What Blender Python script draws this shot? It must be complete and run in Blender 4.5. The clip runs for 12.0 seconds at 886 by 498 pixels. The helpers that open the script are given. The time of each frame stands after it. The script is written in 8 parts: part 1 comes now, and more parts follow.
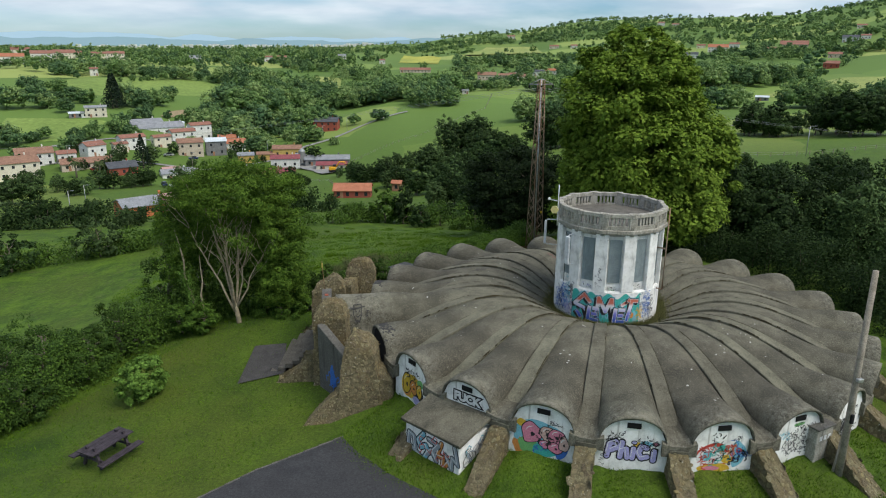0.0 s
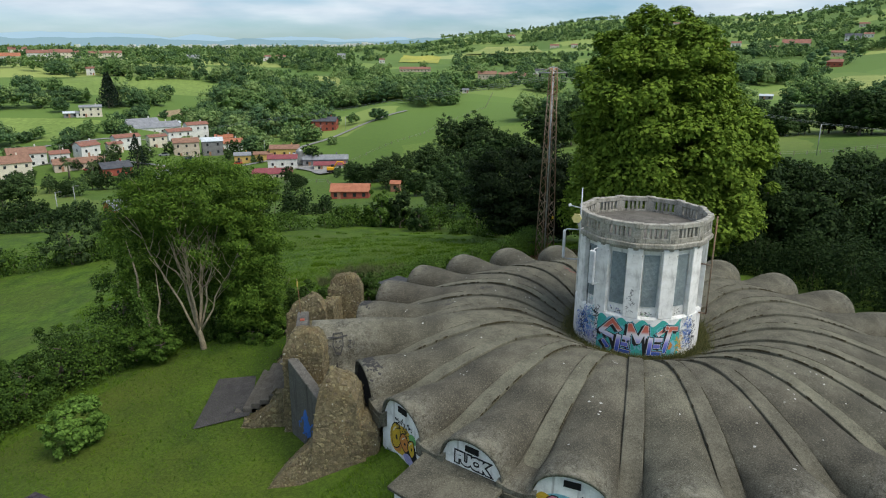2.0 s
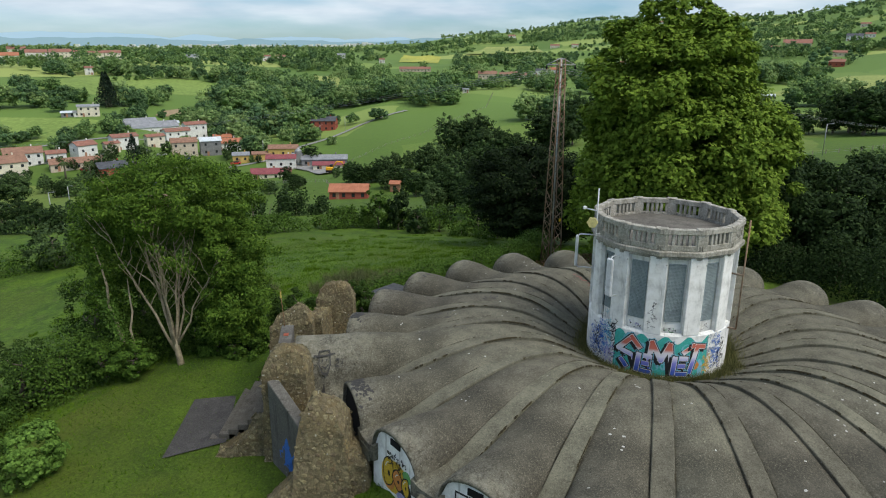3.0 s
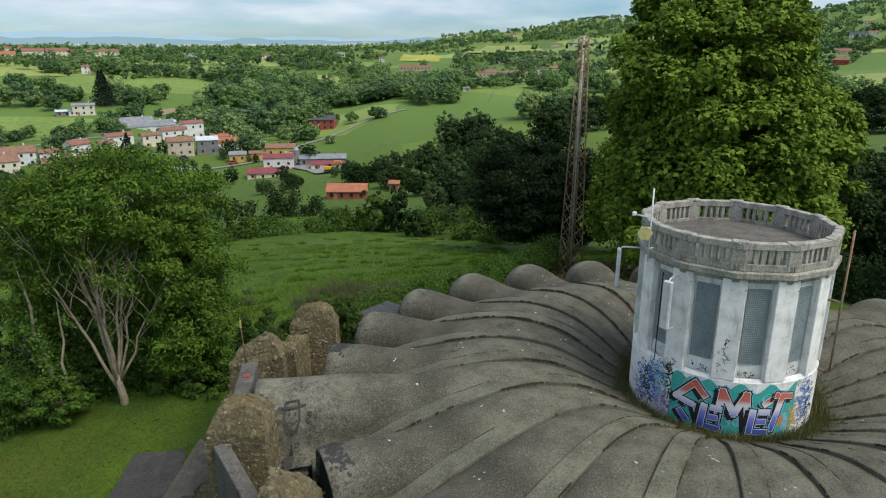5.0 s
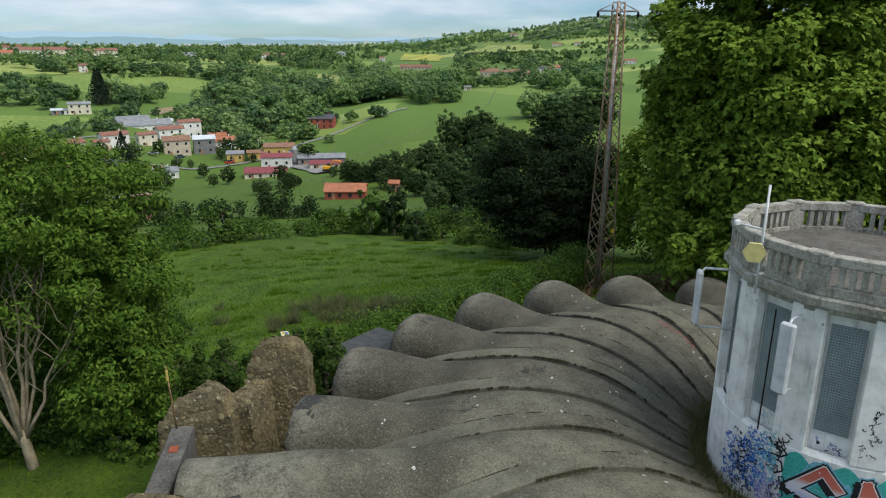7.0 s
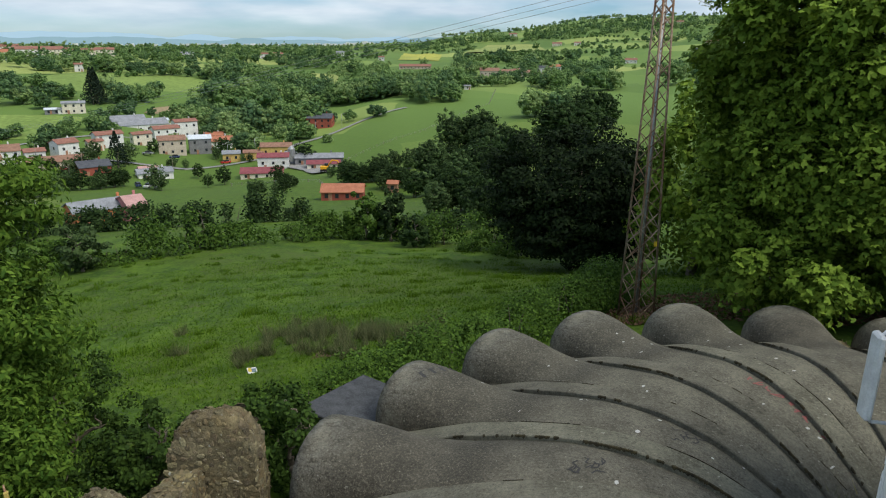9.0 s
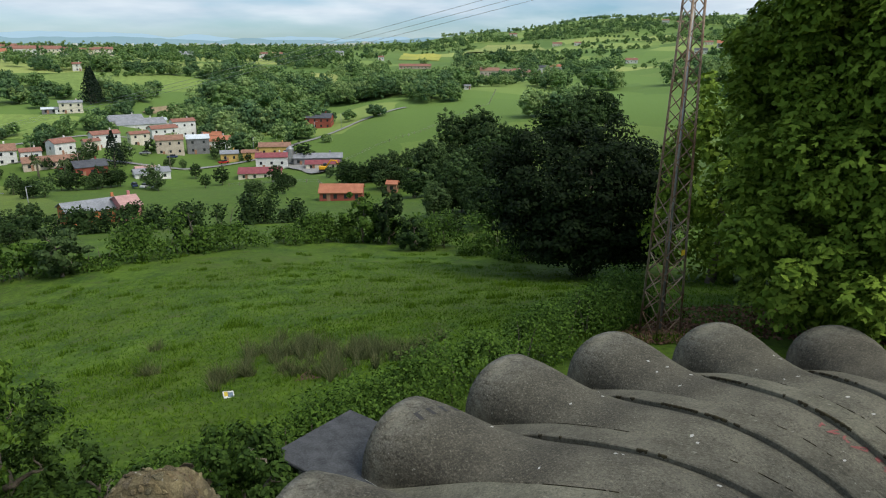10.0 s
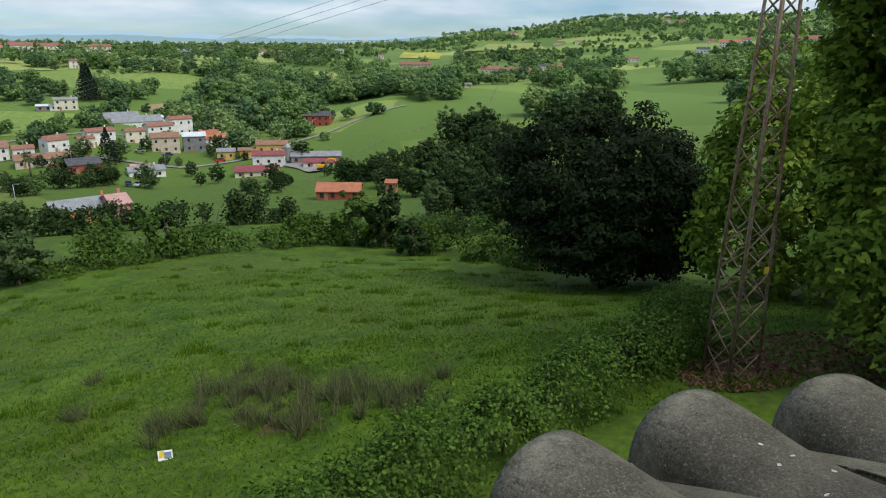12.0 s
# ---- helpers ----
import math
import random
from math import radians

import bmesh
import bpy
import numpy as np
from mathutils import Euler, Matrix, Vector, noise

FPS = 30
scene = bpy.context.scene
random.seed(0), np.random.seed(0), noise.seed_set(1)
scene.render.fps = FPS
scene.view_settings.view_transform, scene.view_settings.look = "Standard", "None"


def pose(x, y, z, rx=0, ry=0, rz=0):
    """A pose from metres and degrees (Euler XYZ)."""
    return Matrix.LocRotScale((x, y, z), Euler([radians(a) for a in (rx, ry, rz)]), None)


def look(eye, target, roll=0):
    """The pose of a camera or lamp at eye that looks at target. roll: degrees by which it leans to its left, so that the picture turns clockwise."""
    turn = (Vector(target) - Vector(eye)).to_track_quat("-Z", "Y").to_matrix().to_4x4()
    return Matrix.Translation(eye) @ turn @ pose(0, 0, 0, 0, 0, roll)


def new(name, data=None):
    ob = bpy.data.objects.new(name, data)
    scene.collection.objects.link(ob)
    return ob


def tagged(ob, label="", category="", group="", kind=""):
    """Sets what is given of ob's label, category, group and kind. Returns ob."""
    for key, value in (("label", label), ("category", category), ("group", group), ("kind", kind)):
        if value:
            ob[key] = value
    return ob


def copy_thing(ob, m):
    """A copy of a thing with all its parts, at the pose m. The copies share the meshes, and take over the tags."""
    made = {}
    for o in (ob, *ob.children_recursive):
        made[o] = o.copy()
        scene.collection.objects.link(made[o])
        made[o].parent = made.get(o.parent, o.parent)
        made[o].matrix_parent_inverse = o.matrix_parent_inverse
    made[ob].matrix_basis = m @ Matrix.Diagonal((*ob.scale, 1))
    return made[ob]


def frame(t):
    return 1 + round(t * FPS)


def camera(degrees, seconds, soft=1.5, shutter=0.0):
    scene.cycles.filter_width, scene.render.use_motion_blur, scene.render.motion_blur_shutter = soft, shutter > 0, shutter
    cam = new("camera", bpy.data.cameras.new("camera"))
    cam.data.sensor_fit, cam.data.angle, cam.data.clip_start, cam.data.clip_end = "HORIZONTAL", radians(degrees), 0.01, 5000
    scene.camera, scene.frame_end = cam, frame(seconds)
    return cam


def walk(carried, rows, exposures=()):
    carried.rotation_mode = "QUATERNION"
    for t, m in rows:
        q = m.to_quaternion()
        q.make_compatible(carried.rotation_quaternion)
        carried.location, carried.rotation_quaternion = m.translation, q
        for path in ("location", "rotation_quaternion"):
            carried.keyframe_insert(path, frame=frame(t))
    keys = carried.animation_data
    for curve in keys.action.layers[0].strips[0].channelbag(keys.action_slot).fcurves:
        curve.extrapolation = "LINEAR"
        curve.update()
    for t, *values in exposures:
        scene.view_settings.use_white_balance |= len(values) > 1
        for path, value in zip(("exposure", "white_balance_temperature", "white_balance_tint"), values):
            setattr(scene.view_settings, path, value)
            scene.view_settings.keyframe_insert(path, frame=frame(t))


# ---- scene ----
cam = camera(66.25, 12.0, soft=1.1)
PATH = [
    (0.0, 0.002, 0.000, 14.500, 73.326, -0.405, -0.054),
    (0.5, 0.029, 1.220, 14.330, 73.329, -0.358, -0.069),
    (1.0, 0.048, 2.452, 14.165, 73.341, -0.334, -0.066),
    (1.5, 0.060, 3.682, 13.935, 73.332, -0.324, -0.050),
    (2.0, 0.078, 4.938, 13.637, 73.323, -0.330, -0.058),
    (2.5, 0.103, 6.190, 13.361, 73.331, -0.347, -0.057),
    (3.0, 0.109, 7.421, 13.135, 73.346, -0.361, -0.042),
    (5.0, 0.019, 12.338, 12.141, 73.315, -0.304, -0.032),
    (5.5, -0.032, 13.606, 11.829, 73.307, -0.296, -0.005),
    (6.0, -0.054, 14.883, 11.540, 73.310, -0.312, 0.022),
    (6.5, -0.084, 16.154, 11.272, 73.316, -0.320, 0.037),
    (7.0, -0.102, 17.425, 11.040, 73.329, -0.323, 0.035),
    (9.0, -0.225, 22.332, 10.137, 73.345, -0.315, -0.009),
    (9.5, -0.216, 23.537, 9.892, 73.357, -0.333, -0.022),
    (10.0, -0.242, 24.712, 9.683, 73.366, -0.353, -0.016),
    (10.5, -0.298, 25.869, 9.436, 73.344, -0.362, -0.016),
    (11.0, -0.334, 26.997, 9.171, 73.311, -0.389, -0.005),
    (11.5, -0.364, 28.127, 8.923, 73.294, -0.430, 0.010),
    (12.0, -0.348, 29.234, 8.693, 73.305, -0.495, 0.010),
]
walk(cam, [(t, pose(x, y, z, rx, ry, rz)) for t, x, y, z, rx, ry, rz in PATH])

# ---- world, sun, exposure ----
SUN_AZ, SUN_EL = 122.0, 54.0   # bearing from +y towards +x, and height, in degrees
world = bpy.data.worlds.new("world")
scene.world = world
world.use_nodes = True
_t = world.node_tree
_t.nodes.clear()


def wnode(kind, **sets):
    n = _t.nodes.new(kind)
    for k, v in sets.items():
        n.inputs[k].default_value = v
    return n


_out = _t.nodes.new("ShaderNodeOutputWorld")
_sky = _t.nodes.new("ShaderNodeTexSky")
_sky.sky_type, _sky.sun_disc = "NISHITA", False
_sky.sun_elevation, _sky.sun_rotation = radians(SUN_EL), radians(SUN_AZ)
_sky.dust_density, _sky.altitude = 0.4, 200
_co = _t.nodes.new("ShaderNodeTexCoord")
_sep = _t.nodes.new("ShaderNodeSeparateXYZ")
_t.links.new(_co.outputs["Generated"], _sep.inputs[0])
_add = _t.nodes.new("ShaderNodeMath")
_add.operation = "ADD"
_add.inputs[1].default_value = 0.16
_abs = _t.nodes.new("ShaderNodeMath")
_abs.operation = "ABSOLUTE"
_t.links.new(_sep.outputs[2], _abs.inputs[0])
_t.links.new(_abs.outputs[0], _add.inputs[0])
_cmb = _t.nodes.new("ShaderNodeCombineXYZ")
for _i in range(2):
    _d = _t.nodes.new("ShaderNodeMath")
    _d.operation = "DIVIDE"
    _t.links.new(_sep.outputs[_i], _d.inputs[0])
    _t.links.new(_add.outputs[0], _d.inputs[1])
    _t.links.new(_d.outputs[0], _cmb.inputs[_i])
_no = _t.nodes.new("ShaderNodeTexNoise")
_no.inputs["Scale"].default_value, _no.inputs["Detail"].default_value, _no.inputs["Roughness"].default_value = 0.8, 5, 0.5
_t.links.new(_cmb.outputs[0], _no.inputs["Vector"])
_rmp = _t.nodes.new("ShaderNodeValToRGB")
_rmp.color_ramp.elements[0].position, _rmp.color_ramp.elements[1].position = 0.36, 0.58
_t.links.new(_no.outputs[0], _rmp.inputs[0])
_el = _t.nodes.new("ShaderNodeMapRange")   # clouds thin out into the haze over the horizon
_el.inputs["From Min"].default_value, _el.inputs["From Max"].default_value = 0.0, 0.045
_el.inputs["To Min"].default_value, _el.inputs["To Max"].default_value = 0.0, 0.92
_t.links.new(_abs.outputs[0], _el.inputs["Value"])
_mul = _t.nodes.new("ShaderNodeMath")
_mul.operation = "MULTIPLY"
_t.links.new(_rmp.outputs[0], _mul.inputs[0])
_t.links.new(_el.outputs[0], _mul.inputs[1])
_no2 = _t.nodes.new("ShaderNodeTexNoise")
_no2.inputs["Scale"].default_value, _no2.inputs["Detail"].default_value = 1.1, 5
_t.links.new(_cmb.outputs[0], _no2.inputs["Vector"])
_cr = _t.nodes.new("ShaderNodeValToRGB")
_cr.color_ramp.elements[0].position, _cr.color_ramp.elements[0].color = 0.35, (0.44, 0.54, 0.64, 1)
_cr.color_ramp.elements[1].position, _cr.color_ramp.elements[1].color = 0.68, (0.74, 0.80, 0.85, 1)
_t.links.new(_no2.outputs[0], _cr.inputs[0])
_bg1 = wnode("ShaderNodeBackground", Strength=0.095)
_bg2 = wnode("ShaderNodeBackground", Strength=1.22)
_tint = _t.nodes.new("ShaderNodeMix")
_tint.data_type, _tint.blend_type = "RGBA", "MULTIPLY"
_tint.inputs[0].default_value, _tint.inputs[7].default_value = 1.0, (0.62, 0.88, 1.20, 1)
_t.links.new(_sky.outputs[0], _tint.inputs[6])
_t.links.new(_tint.outputs[2], _bg1.inputs[0])
_t.links.new(_cr.outputs[0], _bg2.inputs[0])
_mx = _t.nodes.new("ShaderNodeMixShader")
_t.links.new(_mul.outputs[0], _mx.inputs[0])
_t.links.new(_bg1.outputs[0], _mx.inputs[1])
_t.links.new(_bg2.outputs[0], _mx.inputs[2])
_t.links.new(_mx.outputs[0], _out.inputs[0])

sun = new("sun", bpy.data.lights.new("sun", "SUN"))
sun.data.energy, sun.data.angle, sun.data.color = 3.05, radians(34), (1.0, 0.955, 0.87)
_dir = Vector((math.sin(radians(SUN_AZ)) * math.cos(radians(SUN_EL)), math.cos(radians(SUN_AZ)) * math.cos(radians(SUN_EL)), math.sin(radians(SUN_EL))))
sun.matrix_world = look(_dir * 200, (0, 0, 0))



# ---- the lie of the land ----
AZ = [-34, -26, -18, -10, -3, 4, 14, 24, 36]
DIST = [100, 150, 200, 280, 380, 480, 600, 800, 1200, 1900]
LAND = np.array([
    (-8, -9, -9, -8.5, -9, -7, -4, -2, 0), (-20, -22, -21, -19.5, -20, -16, -11, -7, -5),
    (-30, -29, -30, -28.5, -28, -24, -17, -13, -10), (-37, -36, -38, -36, -31, -28, -22, -18, -14),
    (-30, -25, -34, -31, -25, -22, -19, -15, -12), (-17, -15, -22, -28, -19, -17, -17, -13, -8),
    (-4, -6, -12, -20, -18, -14, -15, -7, 0), (0, -1, -4, -8, -9, -8, -6, 3, 14),
    (2, 0, 0, -2, -2, 4, 18, 28, 70), (0, 0, 2, 6, 18, 48, 84, 88, 140)], float)
NEAR = np.array([
    (-8, 28, .8), (-3, 21, .85), (6, 18.5, 1.15), (13, 19, 1.1), (-12, 25, .4), (-10.2, 32, 1.25), (-6, 25.5, .75), (-5.8, 42, 0), (8, 42, 2.2),
    (-7.4, 47.8, -.5), (-10, 52, -1.5), (8, 60, -2.4), (-26, 46, -4), (-39, 57, -6), (0, 78, -5.6), (-20, 72, -4.6), (20, 40, 1.4),
    (26, 58, -.5), (0, 2, 1.2), (20, 5, 1.5), (-17, 10, .4), (-20, 27, -1.6), (0, -60, 2), (60, 0, 2), (-60, 10, -8), (60, 40, 0),
    (-4, 62, -2.8)], float)


def far_land(x, y):
    """Height of the hills by bearing and distance, smoothly between the table's entries."""
    d, a = np.hypot(x, y), np.clip(np.degrees(np.arctan2(x, np.maximum(y, 1e-3))), -36, 36)
    a = np.where(y < 0, np.where(x < 0, -36, 36), a)
    ld = np.log(np.clip(d, 100, 1900))
    i = np.clip(np.searchsorted(np.log(DIST), ld, side="right") - 1, 0, len(DIST) - 2)
    j = np.clip(np.searchsorted(AZ, a, side="right") - 1, 0, len(AZ) - 2)
    lo, az = np.log(np.array(DIST, float)), np.array(AZ, float)
    u, v = (ld - lo[i]) / (lo[i + 1] - lo[i]), np.clip((a - az[j]) / (az[j + 1] - az[j]), 0, 1)
    v = v * v * (3 - 2 * v)
    z = (LAND[i, j] * (1 - v) + LAND[i, j + 1] * v) * (1 - u) + (LAND[i + 1, j] * (1 - v) + LAND[i + 1, j + 1] * v) * u
    sink = np.clip((d - 1900) / 2600, 0, 1)
    return z * (1 - sink) + 2 * sink


def _kernel(r):
    return r * r * np.log(r + 1e-6)


RING = np.array([(d * math.sin(math.radians(a)), d * math.cos(math.radians(a))) for d in (100, 128) for a in range(-180, 180, 20)])
KNOTS = np.vstack([NEAR, np.column_stack([RING, far_land(RING[:, 0], RING[:, 1])])])
_n = len(KNOTS)
_A = np.zeros((_n + 3, _n + 3))
_A[:_n, :_n] = _kernel(np.hypot(KNOTS[:, None, 0] - KNOTS[None, :, 0], KNOTS[:, None, 1] - KNOTS[None, :, 1])) + np.eye(_n) * 30
_A[:_n, _n:] = np.column_stack([np.ones(_n), KNOTS[:, :2]])
_A[_n:, :_n] = _A[:_n, _n:].T
_W = np.linalg.solve(_A, np.concatenate([KNOTS[:, 2], np.zeros(3)]))


def land(x, y):
    """Height of the ground at (x, y), for numbers or arrays."""
    x, y = np.atleast_1d(np.asarray(x, float)), np.atleast_1d(np.asarray(y, float))
    z = _W[_n] + _W[_n + 1] * x + _W[_n + 2] * y
    for k in range(_n):
        z = z + _W[k] * _kernel(np.hypot(x - KNOTS[k, 0], y - KNOTS[k, 1]))
    d = np.hypot(x, y)
    w = np.clip((d - 88) / 34, 0, 1)
    w = w * w * (3 - 2 * w)
    out = z * (1 - w) + far_land(x, y) * w
    out = out + np.clip(d / 400 - .2, 0, 1) * 1.4 * (np.sin(x * .021 + 1.3) * np.cos(y * .017) + .6 * np.sin(x * .047 - y * .039))
    return out


def ground(x, y):
    return float(land(x, y)[0])


# ---- materials ----
def mat(name, colours, scale=1.0, rough=0.9, bump=0.3, bump_scale=None, metal=0.0, detail_scale=None, vary=0.0, island=False, spots=None, streak=None, grain=1.0, speck=None):
    """A surface of two or three colours mixed by noise at two scales, with relief. vary: brightness spread from object to object (or island to island).
    spots: (colour, scale, amount) of lichen or dirt. streak: (colour, amount) of run-off marks down the surface."""
    m = bpy.data.materials.new(name)
    m.use_nodes = True
    nt = m.node_tree
    bsdf = nt.nodes["Principled BSDF"]
    bsdf.inputs["Roughness"].default_value, bsdf.inputs["Metallic"].default_value = rough, metal
    bsdf.inputs["Specular IOR Level"].default_value = 0.3
    co = nt.nodes.new("ShaderNodeTexCoord")

    def noise_tex(s, detail=6, rg=0.6):
        n = nt.nodes.new("ShaderNodeTexNoise")
        n.inputs["Scale"].default_value, n.inputs["Detail"].default_value, n.inputs["Roughness"].default_value = s, detail, rg
        nt.links.new(co.outputs["Object"], n.inputs["Vector"])
        return n

    def mix(a, b, fac, kind="MIX"):
        x = nt.nodes.new("ShaderNodeMix")
        x.data_type, x.blend_type = "RGBA", kind
        for sock, v in ((x.inputs[6], a), (x.inputs[7], b), (x.inputs[0], fac)):
            if isinstance(v, bpy.types.NodeSocket):
                nt.links.new(v, sock)
            else:
                sock.default_value = v if isinstance(v, float) else (*v, 1)
        return x.outputs[2]

    def ramp(src, lo, hi):
        r = nt.nodes.new("ShaderNodeMapRange")
        r.inputs["From Min"].default_value, r.inputs["From Max"].default_value = lo, hi
        nt.links.new(src, r.inputs["Value"])
        return r.outputs[0]
    c = mix(colours[0], colours[1], ramp(noise_tex(scale).outputs[0], 0.36, 0.64))
    if len(colours) > 2:
        c = mix(c, colours[2], ramp(noise_tex(scale * 0.23, 3).outputs[0], 0.45, 0.68))
    fine = noise_tex(detail_scale or scale * 9, 3, 0.7)
    c = mix(c, tuple(min(1, (1 + .5 * grain) * v) for v in colours[1]), ramp(fine.outputs[0], 0.52, 0.95))
    c = mix(c, tuple((1 - .55 * grain) * v for v in colours[0]), ramp(fine.outputs[0], 0.5, 0.1))
    if grain < 1:
        broad = noise_tex(scale * 0.35, 5, 0.7)
        c = mix(c, tuple(1.22 * v for v in colours[1]), ramp(broad.outputs[0], 0.52, 0.80))
        c = mix(c, tuple(0.72 * v for v in colours[0]), ramp(broad.outputs[0], 0.46, 0.22))
    if speck:
        sp = noise_tex(speck[0], 8, 0.8)
        c = mix(c, tuple((1 + speck[1]) * v for v in colours[1]), ramp(sp.outputs[0], 0.56, 0.74))
        c = mix(c, tuple((1 - speck[1]) * v for v in colours[0]), ramp(sp.outputs[0], 0.45, 0.30))
    if spots:
        vo = nt.nodes.new("ShaderNodeTexNoise")
        vo.inputs["Scale"].default_value, vo.inputs["Detail"].default_value = spots[1], 2
        nt.links.new(co.outputs["Object"], vo.inputs["Vector"])
        c = mix(c, spots[0], ramp(vo.outputs[0], 0.70 - spots[2], 0.74 - spots[2]))
    if streak:
        mp = nt.nodes.new("ShaderNodeMapping")
        mp.inputs["Scale"].default_value = (5, 5, 0.35)
        nt.links.new(co.outputs["Object"], mp.inputs[0])
        sn = noise_tex(1.6, 4)
        nt.links.new(mp.outputs[0], sn.inputs["Vector"])
        c = mix(c, streak[0], ramp(sn.outputs[0], 0.62 - streak[1], 0.80))
    if vary:
        if island:
            rnd = nt.nodes.new("ShaderNodeNewGeometry").outputs["Random Per Island"]
        else:
            rnd = nt.nodes.new("ShaderNodeObjectInfo").outputs["Random"]
        r = nt.nodes.new("ShaderNodeMapRange")
        r.inputs["To Min"].default_value, r.inputs["To Max"].default_value = 1 - vary, 1 + vary
        nt.links.new(rnd, r.inputs["Value"])
        hs = nt.nodes.new("ShaderNodeHueSaturation")
        nt.links.new(r.outputs[0], hs.inputs["Value"])
        hr = nt.nodes.new("ShaderNodeMapRange")
        hr.inputs["To Min"].default_value, hr.inputs["To Max"].default_value = 0.5 - vary * 0.06, 0.5 + vary * 0.06
        nt.links.new(rnd, hr.inputs["Value"])
        nt.links.new(hr.outputs[0], hs.inputs["Hue"])
        nt.links.new(c, hs.inputs["Color"])
        c = hs.outputs[0]
    nt.links.new(c, bsdf.inputs["Base Color"])
    if bump:
        b = nt.nodes.new("ShaderNodeBump")
        b.inputs["Strength"].default_value, b.inputs["Distance"].default_value = bump, 0.03
        nt.links.new(noise_tex(bump_scale or scale * 6, 5, 0.65).outputs[0], b.inputs["Height"])
        nt.links.new(b.outputs[0], bsdf.inputs["Normal"])
    return m


def leaf_mat(name, dark, light, vary=0.35):
    """Foliage: diffuse and see-through light, each leaf a little different."""
    m = bpy.data.materials.new(name)
    m.use_nodes = True
    nt = m.node_tree
    nt.nodes.clear()
    out = nt.nodes.new("ShaderNodeOutputMaterial")
    geo = nt.nodes.new("ShaderNodeNewGeometry")
    rp = nt.nodes.new("ShaderNodeMix")
    rp.data_type = "RGBA"
    rp.inputs[6].default_value, rp.inputs[7].default_value = (*dark, 1), (*light, 1)
    nt.links.new(geo.outputs["Random Per Island"], rp.inputs[0])
    info = nt.nodes.new("ShaderNodeObjectInfo")
    mr = nt.nodes.new("ShaderNodeMapRange")
    mr.inputs["To Min"].default_value, mr.inputs["To Max"].default_value = 1 - vary, 1 + vary
    nt.links.new(info.outputs["Random"], mr.inputs["Value"])
    hs = nt.nodes.new("ShaderNodeHueSaturation")
    nt.links.new(mr.outputs[0], hs.inputs["Value"])
    nt.links.new(rp.outputs[2], hs.inputs["Color"])
    d, tr = nt.nodes.new("ShaderNodeBsdfPrincipled"), nt.nodes.new("ShaderNodeBsdfTranslucent")
    d.inputs["Roughness"].default_value, d.inputs["Specular IOR Level"].default_value = 0.7, 0.12
    nt.links.new(hs.outputs[0], d.inputs["Base Color"])
    nt.links.new(hs.outputs[0], tr.inputs["Color"])
    mx = nt.nodes.new("ShaderNodeMixShader")
    mx.inputs[0].default_value = 0.20
    nt.links.new(d.outputs[0], mx.inputs[1])
    nt.links.new(tr.outputs[0], mx.inputs[2])
    nt.links.new(mx.outputs[0], out.inputs[0])
    return m


def plain(name, colour, rough=0.7, metal=0.0):
    """Small painted or metal parts, with slight unevenness."""
    return mat(name, (tuple(0.8 * v for v in colour), colour), scale=6, rough=rough, metal=metal, bump=0.08, grain=0.25)


CONCRETE = mat("weathered_concrete", ((0.064, 0.061, 0.046), (0.186, 0.174, 0.128), (0.060, 0.054, 0.039)), scale=0.95, rough=0.95, bump=1.0, bump_scale=17, speck=(22, 0.9),
               detail_scale=26, spots=((0.25, 0.245, 0.20), 13, -0.02), vary=0.10, grain=0.85)


def edge_lichen(m):
    """Pale lichen crusts along the exposed outer rim of the vaults, in broken patches."""
    nt = m.node_tree
    bsdf = nt.nodes["Principled BSDF"]
    src = bsdf.inputs["Base Color"].links[0].from_socket
    co, ln, no = nt.nodes.new("ShaderNodeTexCoord"), nt.nodes.new("ShaderNodeVectorMath"), nt.nodes.new("ShaderNodeTexNoise")
    ln.operation = "LENGTH"
    nt.links.new(co.outputs["Object"], ln.inputs[0])
    no.inputs["Scale"].default_value, no.inputs["Detail"].default_value, no.inputs["Roughness"].default_value = 5.5, 8, 0.75
    nt.links.new(co.outputs["Object"], no.inputs["Vector"])
    a, b, mu, mx = nt.nodes.new("ShaderNodeMapRange"), nt.nodes.new("ShaderNodeMapRange"), nt.nodes.new("ShaderNodeMath"), nt.nodes.new("ShaderNodeMix")
    a.inputs["From Min"].default_value, a.inputs["From Max"].default_value = 10.2, 11.2
    a.inputs["To Max"].default_value = 0.5
    b.inputs["From Min"].default_value, b.inputs["From Max"].default_value = 0.42, 0.66
    nt.links.new(ln.outputs["Value"], a.inputs["Value"])
    nt.links.new(no.outputs[0], b.inputs["Value"])
    mu.operation = "MULTIPLY"
    nt.links.new(a.outputs[0], mu.inputs[0])
    nt.links.new(b.outputs[0], mu.inputs[1])
    mx.data_type = "RGBA"
    mx.inputs[7].default_value = (0.33, 0.32, 0.26, 1)
    nt.links.new(mu.outputs[0], mx.inputs[0])
    nt.links.new(src, mx.inputs[6])
    nt.links.new(mx.outputs[2], bsdf.inputs["Base Color"])


